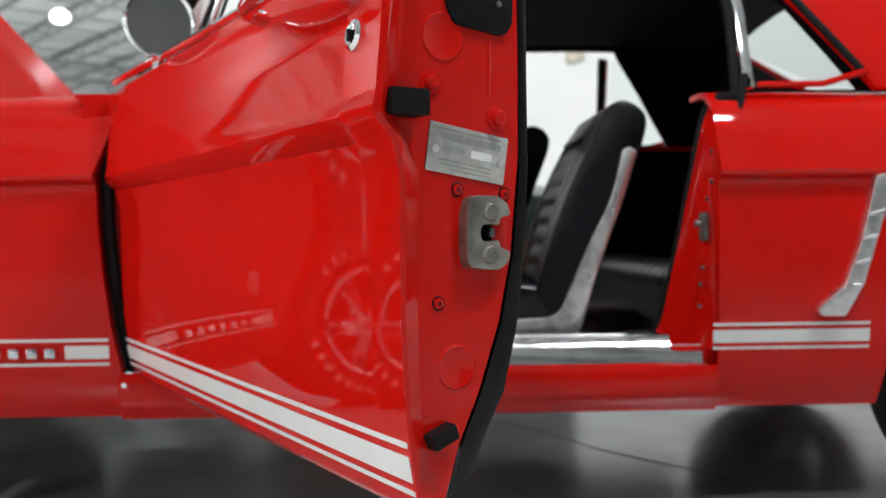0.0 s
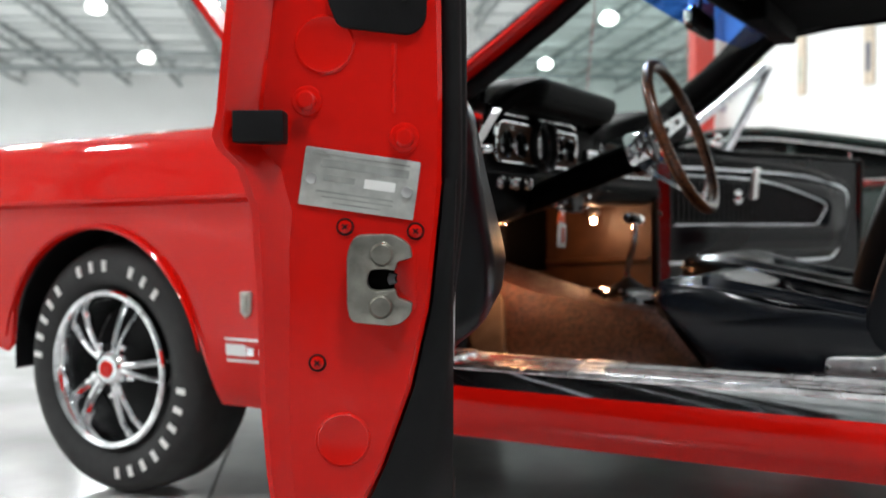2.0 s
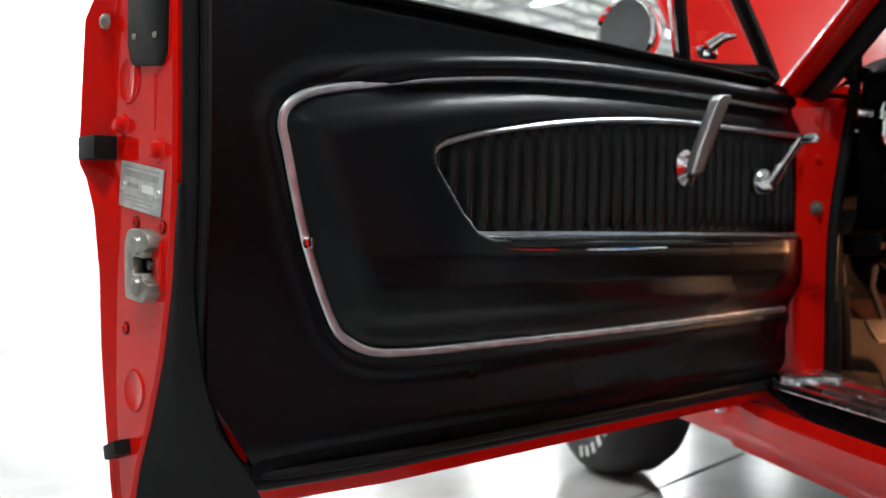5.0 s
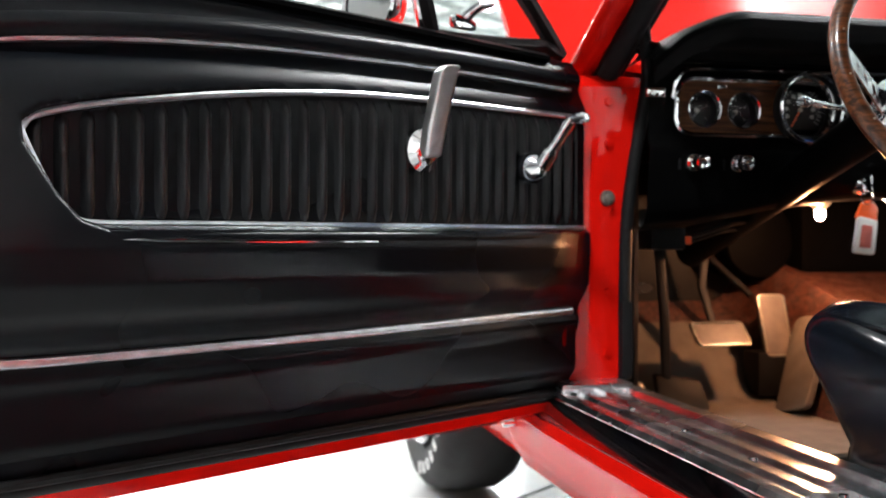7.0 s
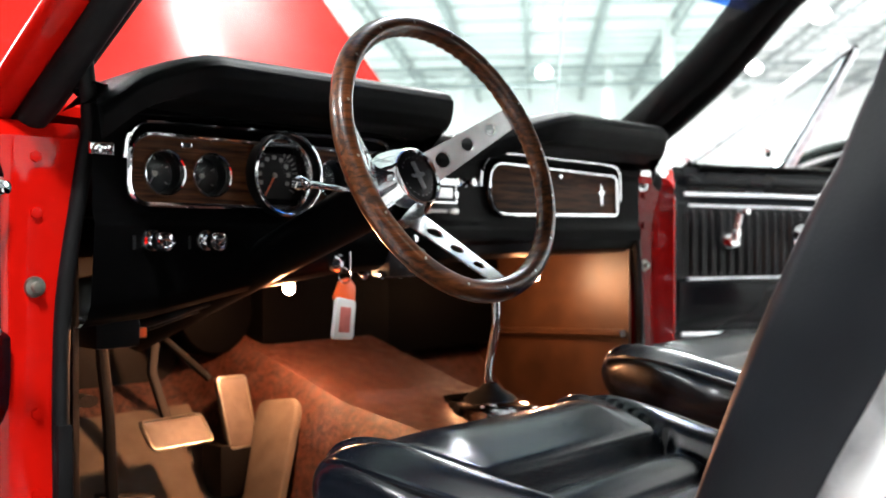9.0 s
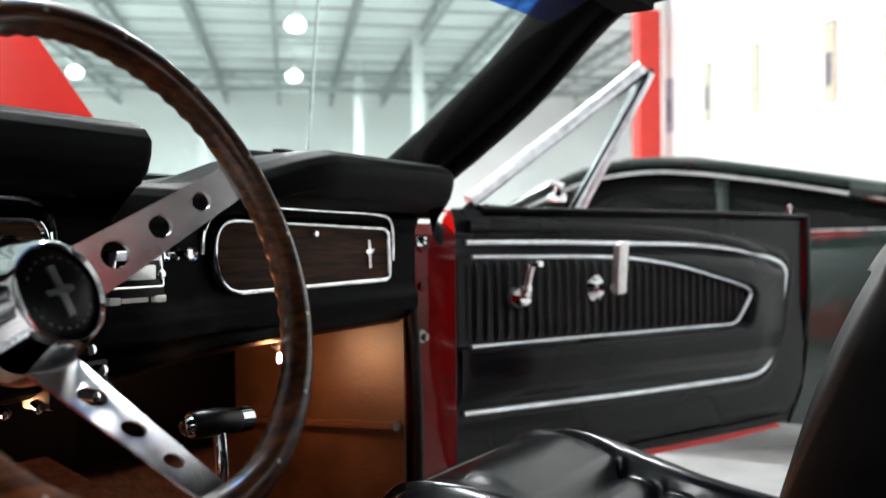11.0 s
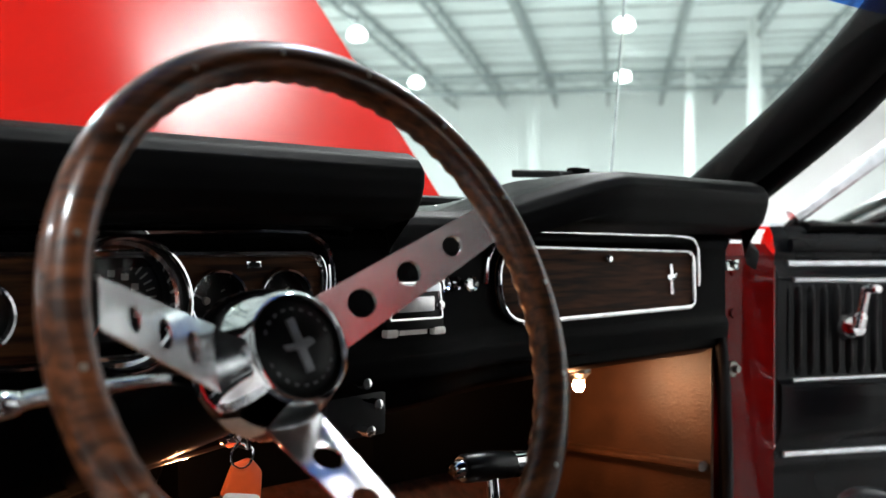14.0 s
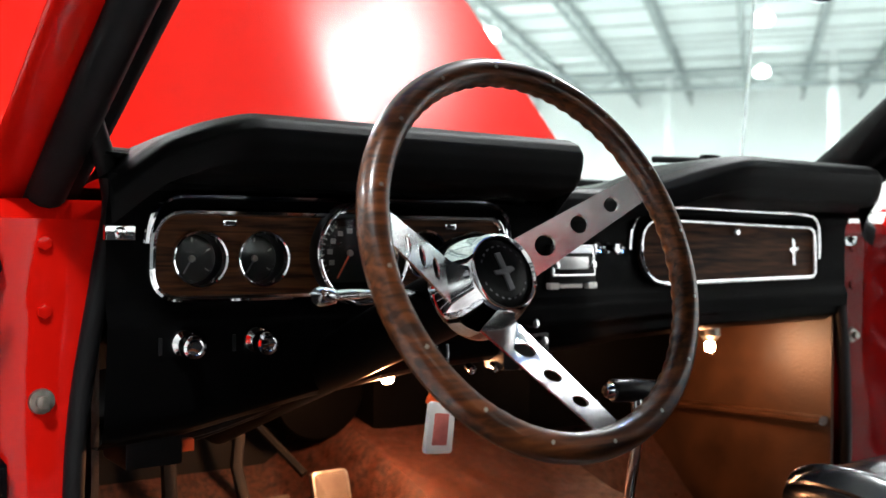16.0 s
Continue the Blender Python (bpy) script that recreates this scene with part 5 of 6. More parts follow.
    if not driver:
        part("lever_pivot", tube([(0.324, 0.19, 0.776), (0.322, 0.245, 0.776)], 0.010, 12), CHROME, lv)
    kx, ky = (0.069, 0.252) if driver else (0.096, 0.228)
    arm = [Vector((0.092, 0.212, 0.760)).lerp(Vector((kx, ky, 0.832)), q) for q in (0, 0.3, 0.68, 1.0)]
    wc = part("window_crank", tube(spline(arm, 5), [0.0150] * 6 + [0.0105] * 10, 12, flat=0.65, up=(0, 1, 0)), CHROME, d, "chrome window crank")
    part("crank_hub", lathe([(0.027, 0.0), (0.026, 0.010), (0.020, 0.020), (0.014, 0.030), (0, 0.032)], aim((0.092, 0.186, 0.760), (0, 1, 0)), 24), CHROME, wc)
    part("crank_knob", lathe([(0.006, 0.0), (0.0085, 0.006), (0.0095, 0.022), (0.007, 0.030), (0, 0.031)], aim((kx, ky, 0.832), (0, 1, 0.0)), 18), CHROME, wc)
    # belt: cap and mouldings
    part("belt_cap", tube([(0.02, 0.150, 0.942), (0.4, 0.150, 0.943), (0.8, 0.150, 0.943), (1.185, 0.148, 0.940)], 0.022, 10, flat=0.45, up=(0, 0, 1)), BLACK_PAINT, d, "black belt cap")
    part("window_ledge", tube([(-0.02, 0.065, 0.946), (0.5, 0.052, 0.947), (1.18, 0.026, 0.944)], 0.007, 8), CHROME, d, "chrome outer belt moulding")
    part("window_felt", tube([(0.27, 0.122, 0.945), (1.17, 0.120, 0.944)], 0.006, 8), RUBBER, d)
    part("lock_button", lathe([(0.004, 0), (0.004, 0.02), (0.006, 0.024), (0.006, 0.03), (0, 0.032)], pose(1.12, 0.15, 0.944), 12), CHROME, d)
    part("front_edge_seal", tube([(-0.030, 0.15, 0.40), (-0.030, 0.15, 0.93)], 0.010, 8), RUBBER, d)
    # vent window
    vx = -0.048 if driver else 0.0
    v0, v1, v2 = Vector((0.030 + vx, 0.135, 0.952 - vx * 0.3)), Vector((0.300 + vx, 0.135, 0.947)), Vector((0.470 + vx, 0.205, 1.262))
    fr = part("vent_window_frame", tube(spline([v0 + Vector((0.02, 0, 0)), v1 - Vector((0.02, 0, 0)), v1 + Vector((0.012, 0.004, 0.02)), v2 - Vector((0.012, 0, 0.03)), v2 - Vector((0.028, 0, 0.018)), v0 + Vector((0.0, 0.003, 0.018))], 6, True), 0.015 if driver else 0.0055, 8, True), RUBBER, d, "vent window with black rubber frame")
    part("vent_chrome", tube([v0 + Vector((-0.018, -0.004, 0.01)), v0.lerp(v2, 0.5) + Vector((-0.014, -0.004, 0.010)), v2 + Vector((-0.010, -0.002, 0.012)), v2 + Vector((0.012, 0, 0.004)), v1.lerp(v2, 0.5) + Vector((0.016, 0, 0)), v1 + Vector((0.018, 0, 0))], 0.008 if driver else 0.0175, 10, flat=0.8), CHROME if driver else TRIM_CHROME, fr, "chrome vent window surround")
    g = bmesh.new()
    g.faces.new([g.verts.new(p) for p in (v0, v1, v2)])
    part("vent_glass", g, SIDE_GLASS, fr, "clear vent glass").visible_shadow = False
    part("vent_latch", tube([(0.245 + vx, 0.150, 0.985), (0.235 + vx, 0.170, 1.0), (0.205 + vx, 0.172, 1.006)], [0.011, 0.009, 0.005], 10), CHROME, fr, "chrome vent latch")
    part("vent_latch_base", box((0.225 + vx, 0.138, 0.965), (0.270 + vx, 0.155, 0.985), 0.006), CHROME, fr)
    XF[0] = Matrix()
    return d


def swing(hx, hy, deg):
    return Matrix.Translation((hx, hy, 0)) @ Matrix.Rotation(radians(deg), 4, "Z") @ Matrix.Translation((-hx, -hy, 0))


door(car, swing(-0.06, 0.05, -58.5), True)
# the passenger door's trim loop sits a little lower at its front, the insert lower at its tip
TRIM = [(x, z - 0.020 * (1 - smoothstep(0.30, 1.0, x)) * smoothstep(0.75, 0.80, z)) for x, z in TRIM]
INSERT = [(x, z - 0.018 * smoothstep(0.40, 0.87, x) * smoothstep(0.66, 0.76, z)) for x, z in INSERT]
door(car, Matrix.Translation((-0.034, 0.048, 0.013)) @ swing(-0.121, 1.725, 65.6) @ MIRROR_Y, False)
# ---- dashboard ----
def brow(y):
    """How far the padded eyebrow stands up along the dash: two humps with a low saddle between."""
    a = smoothstep(0.16, 0.34, y) * (1 - smoothstep(0.762, 0.785, y))
    b = smoothstep(0.88, 1.11, y) * (1 - smoothstep(1.41, 1.50, y))
    return max(a, b)


def pad(u, v):
    y = 0.205 + 1.32 * v
    b = brow(y)
    zt = 0.955 + 0.053 * b - 0.03 * (1 - smoothstep(0.18, 0.26, y)) - 0.03 * smoothstep(1.45, 1.53, y)
    xr = 0.128 + 0.078 * b
    k = abs(2 * v - 1)
    xf = -0.105 + 0.16 * k ** 2.4
    rows = [(xf, 0.968), (xf + 0.06, 0.972), (0.03, zt + 0.002), (xr - 0.06, zt + 0.006), (xr - 0.025, zt + 0.005), (xr - 0.008, zt - 0.002), (xr, zt - 0.013),
            (xr - 0.001, zt - 0.026), (xr - 0.006, zt - 0.042), (xr - 0.018, 0.952 - 0.004 * b), (0.124, 0.938)]
    s = u * (len(rows) - 1)
    i = min(int(s), len(rows) - 2)
    t = s - i
    return Vector((rows[i][0] * (1 - t) + rows[i + 1][0] * t, y, rows[i][1] * (1 - t) + rows[i + 1][1] * t))


part("dash_pad", sheet(lambda u, v: pad(0.2 + 0.8 * u, v), 36, 264), DASH_VINYL, car, "black padded dash brow with two raised humps", sharp=60)
part("dash_top", sheet(lambda u, v: pad(0.2 * u, v), 6, 132), DASH_TOP, car, "black dash top strip along the windscreen", sharp=60)


def dash_face(u, v):
    y = 0.208 + 1.315 * v
    low = lerp([(0.2, 0.664), (0.30, 0.672), (0.45, 0.70), (0.62, 0.722), (0.9, 0.735), (1.2, 0.745), (1.5, 0.748)], y)
    rows = [(0.110, 0.945), (0.112, 0.930), (0.104, 0.915), (0.103, 0.86), (0.104, 0.812), (0.110, 0.798), (0.108, 0.775), (0.098, low + 0.03), (0.088, low + 0.010), (0.070, low), (0.0, low - 0.004), (-0.18, low + 0.0), (-0.34, low + 0.02)]
    s = u * (len(rows) - 1)
    i = min(int(s), len(rows) - 2)
    t = s - i
    return Vector((rows[i][0] * (1 - t) + rows[i + 1][0] * t - 0.034 * smoothstep(0.84, 1.02, y), y, rows[i][1] * (1 - t) + rows[i + 1][1] * t))


dash_mesh = sheet(dash_face, 48, 132)
bmesh.ops.delete(dash_mesh, geom=[f for f in dash_mesh.faces if 0.262 < f.calc_center_median().y < 0.698 and 0.832 < f.calc_center_median().z < 0.904], context="FACES")
dash = part("dashboard", dash_mesh, BLACK_PAINT, car, "black painted steel dashboard", sharp=60)
FX = 0.1065


def on_dash(dx):
    return lambda a, b, h: Vector((dx + h, a, b))


CL = rounded([(0.248, 0.822), (0.700, 0.822), (0.708, 0.914), (0.255, 0.914)], [0.036, 0.012, 0.03, 0.034], 8)
DIALS = [(0.302, 0.864, 0.0295), (0.374, 0.864, 0.0295), (0.490, 0.870, 0.0545), (0.587, 0.868, 0.0295), (0.660, 0.868, 0.0295)]


def holed_panel(outline, holes, x, thick):
    """A plate in the plane x with round holes through it."""
    bm = bmesh.new()
    loops = [outline] + [[(y + r * math.cos(2 * math.pi * k / 36), z + r * math.sin(2 * math.pi * k / 36)) for k in range(36)] for y, z, r in holes]
    for pts in loops:
        vs = [bm.verts.new((x + thick, a, b)) for a, b in pts]
        for v, w in zip(vs, vs[1:] + vs[:1]):
            bm.edges.new((v, w))
    bmesh.ops.triangle_fill(bm, edges=list(bm.edges), use_beauty=True)
    bmesh.ops.recalc_face_normals(bm, faces=bm.faces)
    if sum(f.normal.x for f in bm.faces) < 0:
        bmesh.ops.reverse_faces(bm, faces=list(bm.faces))
    r = bmesh.ops.extrude_face_region(bm, geom=list(bm.faces))
    bmesh.ops.translate(bm, verts=[v for v in r["geom"] if isinstance(v, bmesh.types.BMVert)], vec=(-thick, 0, 0))
    bmesh.ops.recalc_face_normals(bm, faces=bm.faces)
    return bm


part("cluster_panel", holed_panel(CL, [(y, z, r * 0.97) for y, z, r in DIALS], FX, 0.006), DASH_WOOD, dash, "woodgrain instrument panel", sharp=20)
part("cluster_bezel", tube([(FX + 0.008, a, b) for a, b in CL], 0.0042, 8, True), CHROME, dash, "chrome instrument bezel")
CLO = [(FX + 0.006, a, b) for a, b in ((0.247, 0.880), (0.252, 0.908), (0.268, 0.926), (0.295, 0.931), (0.40, 0.932), (0.55, 0.934), (0.66, 0.936), (0.692, 0.932), (0.711, 0.918), (0.717, 0.890), (0.716, 0.86))]
part("cluster_outer_bezel", tube(spline(CLO, 5), 0.0042, 8), CHROME, dash, "second bright bezel line")
part("cluster_brow", tube(spline([(0.118, 0.23, 0.936), (0.132, 0.27, 0.941), (0.135, 0.5, 0.943), (0.132, 0.70, 0.943), (0.116, 0.73, 0.935)], 6), 0.007, 8), BLACK_PAINT, dash)


def gauge(y, z, r, deep, ticks, hood=0.0):
    """A dial sunk deep into a round cup behind a chrome ring."""
    m = aim((FX + 0.006 - deep, y, z), (1, 0, 0))
    g = part("gauge", lathe([(r * 0.90, 0.0), (r * 0.90, 0.006), (r * 0.93, deep), (r * 0.95, deep + 0.001)], m, 36), DIAL, dash, "round black gauge in a deep cup")
    f = deep
    part("gauge_ring", lathe([(r * 0.95, f - 0.004), (r * 1.05, f - 0.002), (r * 1.06, f + 0.004 + hood), (r * 1.01, f + 0.007 + hood), (r * 0.94, f + 0.006 + hood), (r * 0.92, f - 0.004)], m, 44), CHROME, g, "chrome gauge ring")
    part("gauge_lens", lathe([(r * 0.92, deep * 0.55), (r * 0.5, deep * 0.55 + 0.002), (0, deep * 0.55 + 0.0025)], m, 36), DIAL_LENS, g, "clear gauge glass").visible_shadow = False
    part("dial", lathe([(r * 0.9, 0.0012), (0, 0.0012)], m, 36), DIAL, g, "black dial")
    d0 = 0.0014
    bm = bmesh.new()
    for k in range(ticks):
        a = math.radians(215 - 250 * k / (ticks - 1))
        b = box((r * 0.62, -0.0008, d0), (r * 0.78, 0.0008, d0 + 0.0004))
        b.transform(m @ pose(0, 0, 0, 0, 0, math.degrees(a) - 90))
        join(bm, b)
    part("dial_marks", bm, DIAL_INK, g)
    b = box((-0.002, -0.0009, d0 + 0.0008), (r * 0.62, 0.0009, d0 + 0.0016))
    b.transform(m @ pose(0, 0, 0, 0, 0, 150 - 90 * (y > 0.5)))
    part("needle", b, ORANGE if r > 0.04 else DARK_CHROME, g, "thin needle")
    part("needle_hub", lathe([(0.004, d0), (0.0035, d0 + 0.003), (0, d0 + 0.0032)], m, 14), STEEL_WORN, g)
    return g


for y, z, r in DIALS:
    if r < 0.04:
        gauge(y, z, r, 0.024, 5)
    else:
        sp = gauge(y, z, r, 0.014, 25)
part("speedometer_hood", lathe([(0.059, 0.0), (0.0595, 0.020), (0.0575, 0.024), (0.0555, 0.020), (0.0555, 0.004)], aim((FX + 0.005, 0.490, 0.870), (1, 0, 0)), 44), DIAL, sp, "black speedometer shroud")
part("speedometer_ring", tube([aim((FX + 0.029, 0.490, 0.870), (1, 0, 0)) @ Vector((0.0578 * math.cos(q), 0.0578 * math.sin(q), 0)) for q in [k * math.pi / 24 for k in range(48)]], 0.0026, 8, True), CHROME, sp, "chrome front ring")
bm = bmesh.new()
for k in range(9):
    a = math.radians(205 - 230 * k / 8)
    b = box((-0.003, -0.0035, 0.0024), (0.003, 0.0035, 0.0028))
    b.transform(aim((FX - 0.0095, 0.490, 0.870), (1, 0, 0)) @ pose(0.026 * math.sin(math.pi - a), 0.026 * math.cos(math.pi - a) * -1, 0))
    join(bm, b)
part("dial_figure_bars", bm, DIAL_INK, sp)
for y in (0.336, 0.625):
    part("warning_lamp", box((FX + 0.005, y - 0.008, 0.899), (FX + 0.0075, y + 0.008, 0.906), 0.001), CHROME, dash, "small framed warning lamp")
    part("warning_lens", box((FX + 0.0074, y - 0.0055, 0.9005), (FX + 0.0085, y + 0.0055, 0.9045)), DIAL, dash)

GL = rounded([(1.000, 0.823), (1.420, 0.829), (1.416, 0.913), (0.990, 0.921)], [0.06, 0.014, 0.02, 0.05], 8)
GX = 0.071
part("glovebox_panel", slab(GL, on_dash(GX), 0.006, 0.002), DASH_WOOD, dash, "woodgrain glovebox lid")
part("glovebox_bezel", tube([(GX + 0.008, a, b) for a, b in GL], 0.004, 8, True), CHROME, dash, "chrome glovebox bezel")
part("glovebox_outer_line", tube(spline([(GX + 0.007, a, b) for a, b in ((0.972, 0.875), (0.978, 0.91), (1.005, 0.935), (1.06, 0.940), (1.25, 0.938), (1.39, 0.936), (1.425, 0.924), (1.432, 0.895), (1.432, 0.86))], 5), 0.0035, 8), CHROME, dash)
part("glovebox_knob", lathe([(0.005, 0), (0.006, 0.006), (0.004, 0.010), (0, 0.0105)], aim((GX + 0.006, 1.207, 0.903), (1, 0, 0)), 16), CHROME, dash, "small chrome lid button")
em = rounded([(1.368, 0.890), (1.377, 0.890), (1.379, 0.874), (1.388, 0.877), (1.387, 0.870), (1.379, 0.866), (1.380, 0.846), (1.371, 0.846), (1.370, 0.866), (1.362, 0.868), (1.363, 0.875), (1.370, 0.874)], 0.002, 2)
part("glovebox_emblem", slab([(a - 0.014, 0.872 + (b - 0.868) * 1.05) for a, b in em], on_dash(GX + 0.006), 0.004, 0.001), CHROME, dash, "plain chrome emblem")
for y in (0.286, 0.367):
    m = aim((0.105, y, 0.776), (1, 0, -0.05))
    k = part("dash_knob", lathe([(0.0155, 0.0), (0.0155, 0.006), (0.0135, 0.010), (0.008, 0.012), (0.008, 0.022), (0.0125, 0.025), (0.014, 0.034), (0.012, 0.040), (0.009, 0.041), (0.008, 0.038), (0, 0.037)], m, 28), CHROME, dash, "chrome pull knob")
    part("knob_mark", box((0.1085, y - 0.026, 0.764), (0.1095, y - 0.022, 0.782)), RUBBER, k)
# radio face and its knobs
rx = 0.1015
XF[0] = Matrix.Translation((0, -0.028, -0.008))
part("radio_body", slab(rounded([(0.818, 0.836), (0.902, 0.836), (0.902, 0.890), (0.818, 0.890)], 0.006), on_dash(rx), 0.010, 0.003), DIAL, dash, "black radio face")
part("radio_frame", tube([(rx + 0.010, a, b) for a, b in rounded([(0.822, 0.848), (0.898, 0.848), (0.893, 0.888), (0.827, 0.888)], 0.004)], 0.0022, 6, True), CHROME, dash)
part("radio_bar", slab(rounded([(0.833, 0.856), (0.885, 0.856), (0.885, 0.873), (0.833, 0.873)], 0.002), on_dash(rx + 0.009), 0.004, 0.001), BRUSHED, dash)
for a0, a1 in ((0.817, 0.834), (0.886, 0.903)):
    part("radio_corner", slab(rounded([(a0, 0.829), (a1, 0.829), (a1, 0.838), (a0, 0.838)], 0.003), on_dash(rx + 0.003), 0.009, 0.002), FOB_WHITE, dash, "pale radio corner button")
part("radio_word_bar", box((rx + 0.004, 0.840, 0.8305), (rx + 0.0055, 0.880, 0.8365)), FOB_WHITE, dash, "pale printed word as a plain bar")
part("radio_top_bar", box((rx + 0.004, 0.826, 0.878), (rx + 0.012, 0.894, 0.886), 0.001), TRIM_CHROME, dash)
for y in (0.8265, 0.8935):
    part("radio_lens", lathe([(0.006, 0), (0.0055, 0.004), (0, 0.005)], aim((rx + 0.010, y, 0.862), (1, 0, 0)), 16), CHROME, dash)
for y, L in ((0.905, 0.012), (0.935, 0.026)):
    m = aim((0.094, y, 0.885), (1, 0, 0))
    part("radio_knob", lathe([(0.009, 0), (0.008, 0.004), (0.004, 0.006), (0.004, L - 0.006), (0.008, L - 0.003), (0.0095, L + 0.002), (0.0085, L + 0.004), (0.006, L + 0.001), (0, L)], m, 24), CHROME, dash, "chrome radio knob")
XF[0] = Matrix()
for y in (0.222, 1.490):
    part("dash_end_plate", box((0.098, y - 0.016, 0.883), (0.104, y + 0.016, 0.899), 0.002), CHROME, dash, "small chrome end bracket")
    part("dash_end_bolt", lathe([(0.006, 0), (0.005, 0.006), (0, 0.007)], aim((0.104, y, 0.891), (1, 0, 0)), 14), CHROME, dash)
# heater controls and boxes under the dash
hc = part("heater_panel", box((0.055, 0.72, 0.715), (0.10, 0.80, 0.795), 0.008), DIAL, dash, "black heater control panel")
part("heater_bright_line", box((0.099, 0.70, 0.796), (0.103, 0.80, 0.800)), CHROME, hc)
for z, y in ((0.778, 0.75), (0.755, 0.765), (0.728, 0.755)):
    part("heater_slider", lathe([(0.004, 0), (0.004, 0.018), (0.006, 0.020), (0.006, 0.032), (0, 0.033)], aim((0.098, y, z), (1, 0, 0)), 12), CHROME, hc)
hb = part("heater_box", box((-0.52, 0.74, 0.540), (-0.27, 1.08, 0.742), 0.03), UNDERDASH_SHADE, car, "black heater box under the dash")
part("blower_drum", lathe([(0.0, -0.10), (0.078, -0.10), (0.085, -0.09), (0.085, 0.09), (0.078, 0.10), (0.03, 0.104), (0, 0.105)], aim((-0.40, 0.66, 0.645), (1, 0, 0)), 32), UNDERDASH_SHADE, hb, "round black blower drum")
part("glovebox_liner", box((-0.52, 1.06, 0.520), (-0.325, 1.511, 0.748), 0.025), UNDERDASH_SHADE, car, "black underside of the glovebox")
for y in (0.52, 0.56, 0.60):
    part("indicator_switch", lathe([(0.005, 0), (0.006, 0.012), (0, 0.014)], aim((0.075, y + 0.16, 0.722), (1, 0, -0.4)), 12), CHROME, dash)
for x, z, r in ((0.0, 0.668, 0.006), (-0.03, 0.655, 0.005), (-0.06, 0.672, 0.007)):
    part("wiring_loom", tube(spline([(x, 0.235, z), (x - 0.02, 0.33, z - 0.015), (x, 0.42, z + 0.01), (x - 0.05, 0.50, z + 0.02), (x - 0.12, 0.55, z + 0.04)], 5), r, 8), RUBBER, car, "dark wiring under the dash")
part("fuse_block", box((-0.06, 0.25, 0.63), (0.03, 0.315, 0.67), 0.006), DIAL, car, "dark fuse block")
part("courtesy_switch", box((0.0, 0.31, 0.640), (0.012, 0.335, 0.654), 0.002), ORANGE, car)
for p in BULBS:
    lb = part("footwell_lamp", lathe([(0.018, 0.030), (0.020, 0.012), (0.012, 0.004), (0.010, 0.0)], pose(*p), 18), STEEL_WORN, car, "lit footwell lamp")
    part("bulb", lathe([(0.006, 0.004), (0.0085, -0.003), (0.0095, -0.009), (0.008, -0.015), (0.005, -0.018), (0, -0.019)], pose(*p), 16), BULB_GLOW, lb, "glowing warm bulb")

# ---- steering wheel ----
SW_C, SW_TILT = Vector((0.461, 0.4806, 0.8759)), radians(20.0)
SW_N = Vector((math.cos(SW_TILT), 0.022, math.sin(SW_TILT))).normalized()
SW_UP = Vector((-math.sin(SW_TILT), 0, math.cos(SW_TILT)))
SW_RT = SW_UP.cross(SW_N)
if SW_RT.y < 0:
    SW_RT = -SW_RT
SW_UP = (SW_UP - SW_N * SW_UP.dot(SW_N)).normalized()


HUB_C = SW_C + SW_RT * 0.009 + SW_UP * 0.001


def sw(r, a, h):
    """A place on the wheel: radius, angle from the right towards the top, height along the axis."""
    return SW_C + SW_RT * r * math.cos(a) + SW_UP * r * math.sin(a) + SW_N * h


def rim(u, v):
    a, q = 2 * math.pi * u, 2 * math.pi * v
    r = 0.0130
    side = max(0.0, -0.75 * math.cos(q) - 0.66 * math.sin(q)) ** 1.5
    grip = 0.0013 * side * (0.5 + 0.5 * math.cos(a * 64)) if not any(abs((a - b + math.pi) % (2 * math.pi) - math.pi) < 0.16 for b in SPOKES) else 0
    r = r - grip
    return sw(0.1707 + r * 1.02 * math.cos(q), a, r * 0.95 * math.sin(q))


SPOKES = [radians(26), radians(174), radians(-82)]
wheel_rim = part("steering_wheel", sheet(rim, 512, 16), RIM_WOOD, car, "three-spoke steering wheel with walnut rim", sharp=70)
for k in range(16):
    a = math.radians(k * 22.5 + 6)
    part("rim_rivet", lathe([(0.0020, -0.001), (0.0018, 0.0004), (0, 0.0006)], aim(sw(0.1707, a, 0.0122), SW_N), 12), EMBLEM, wheel_rim, "small metal rivet")


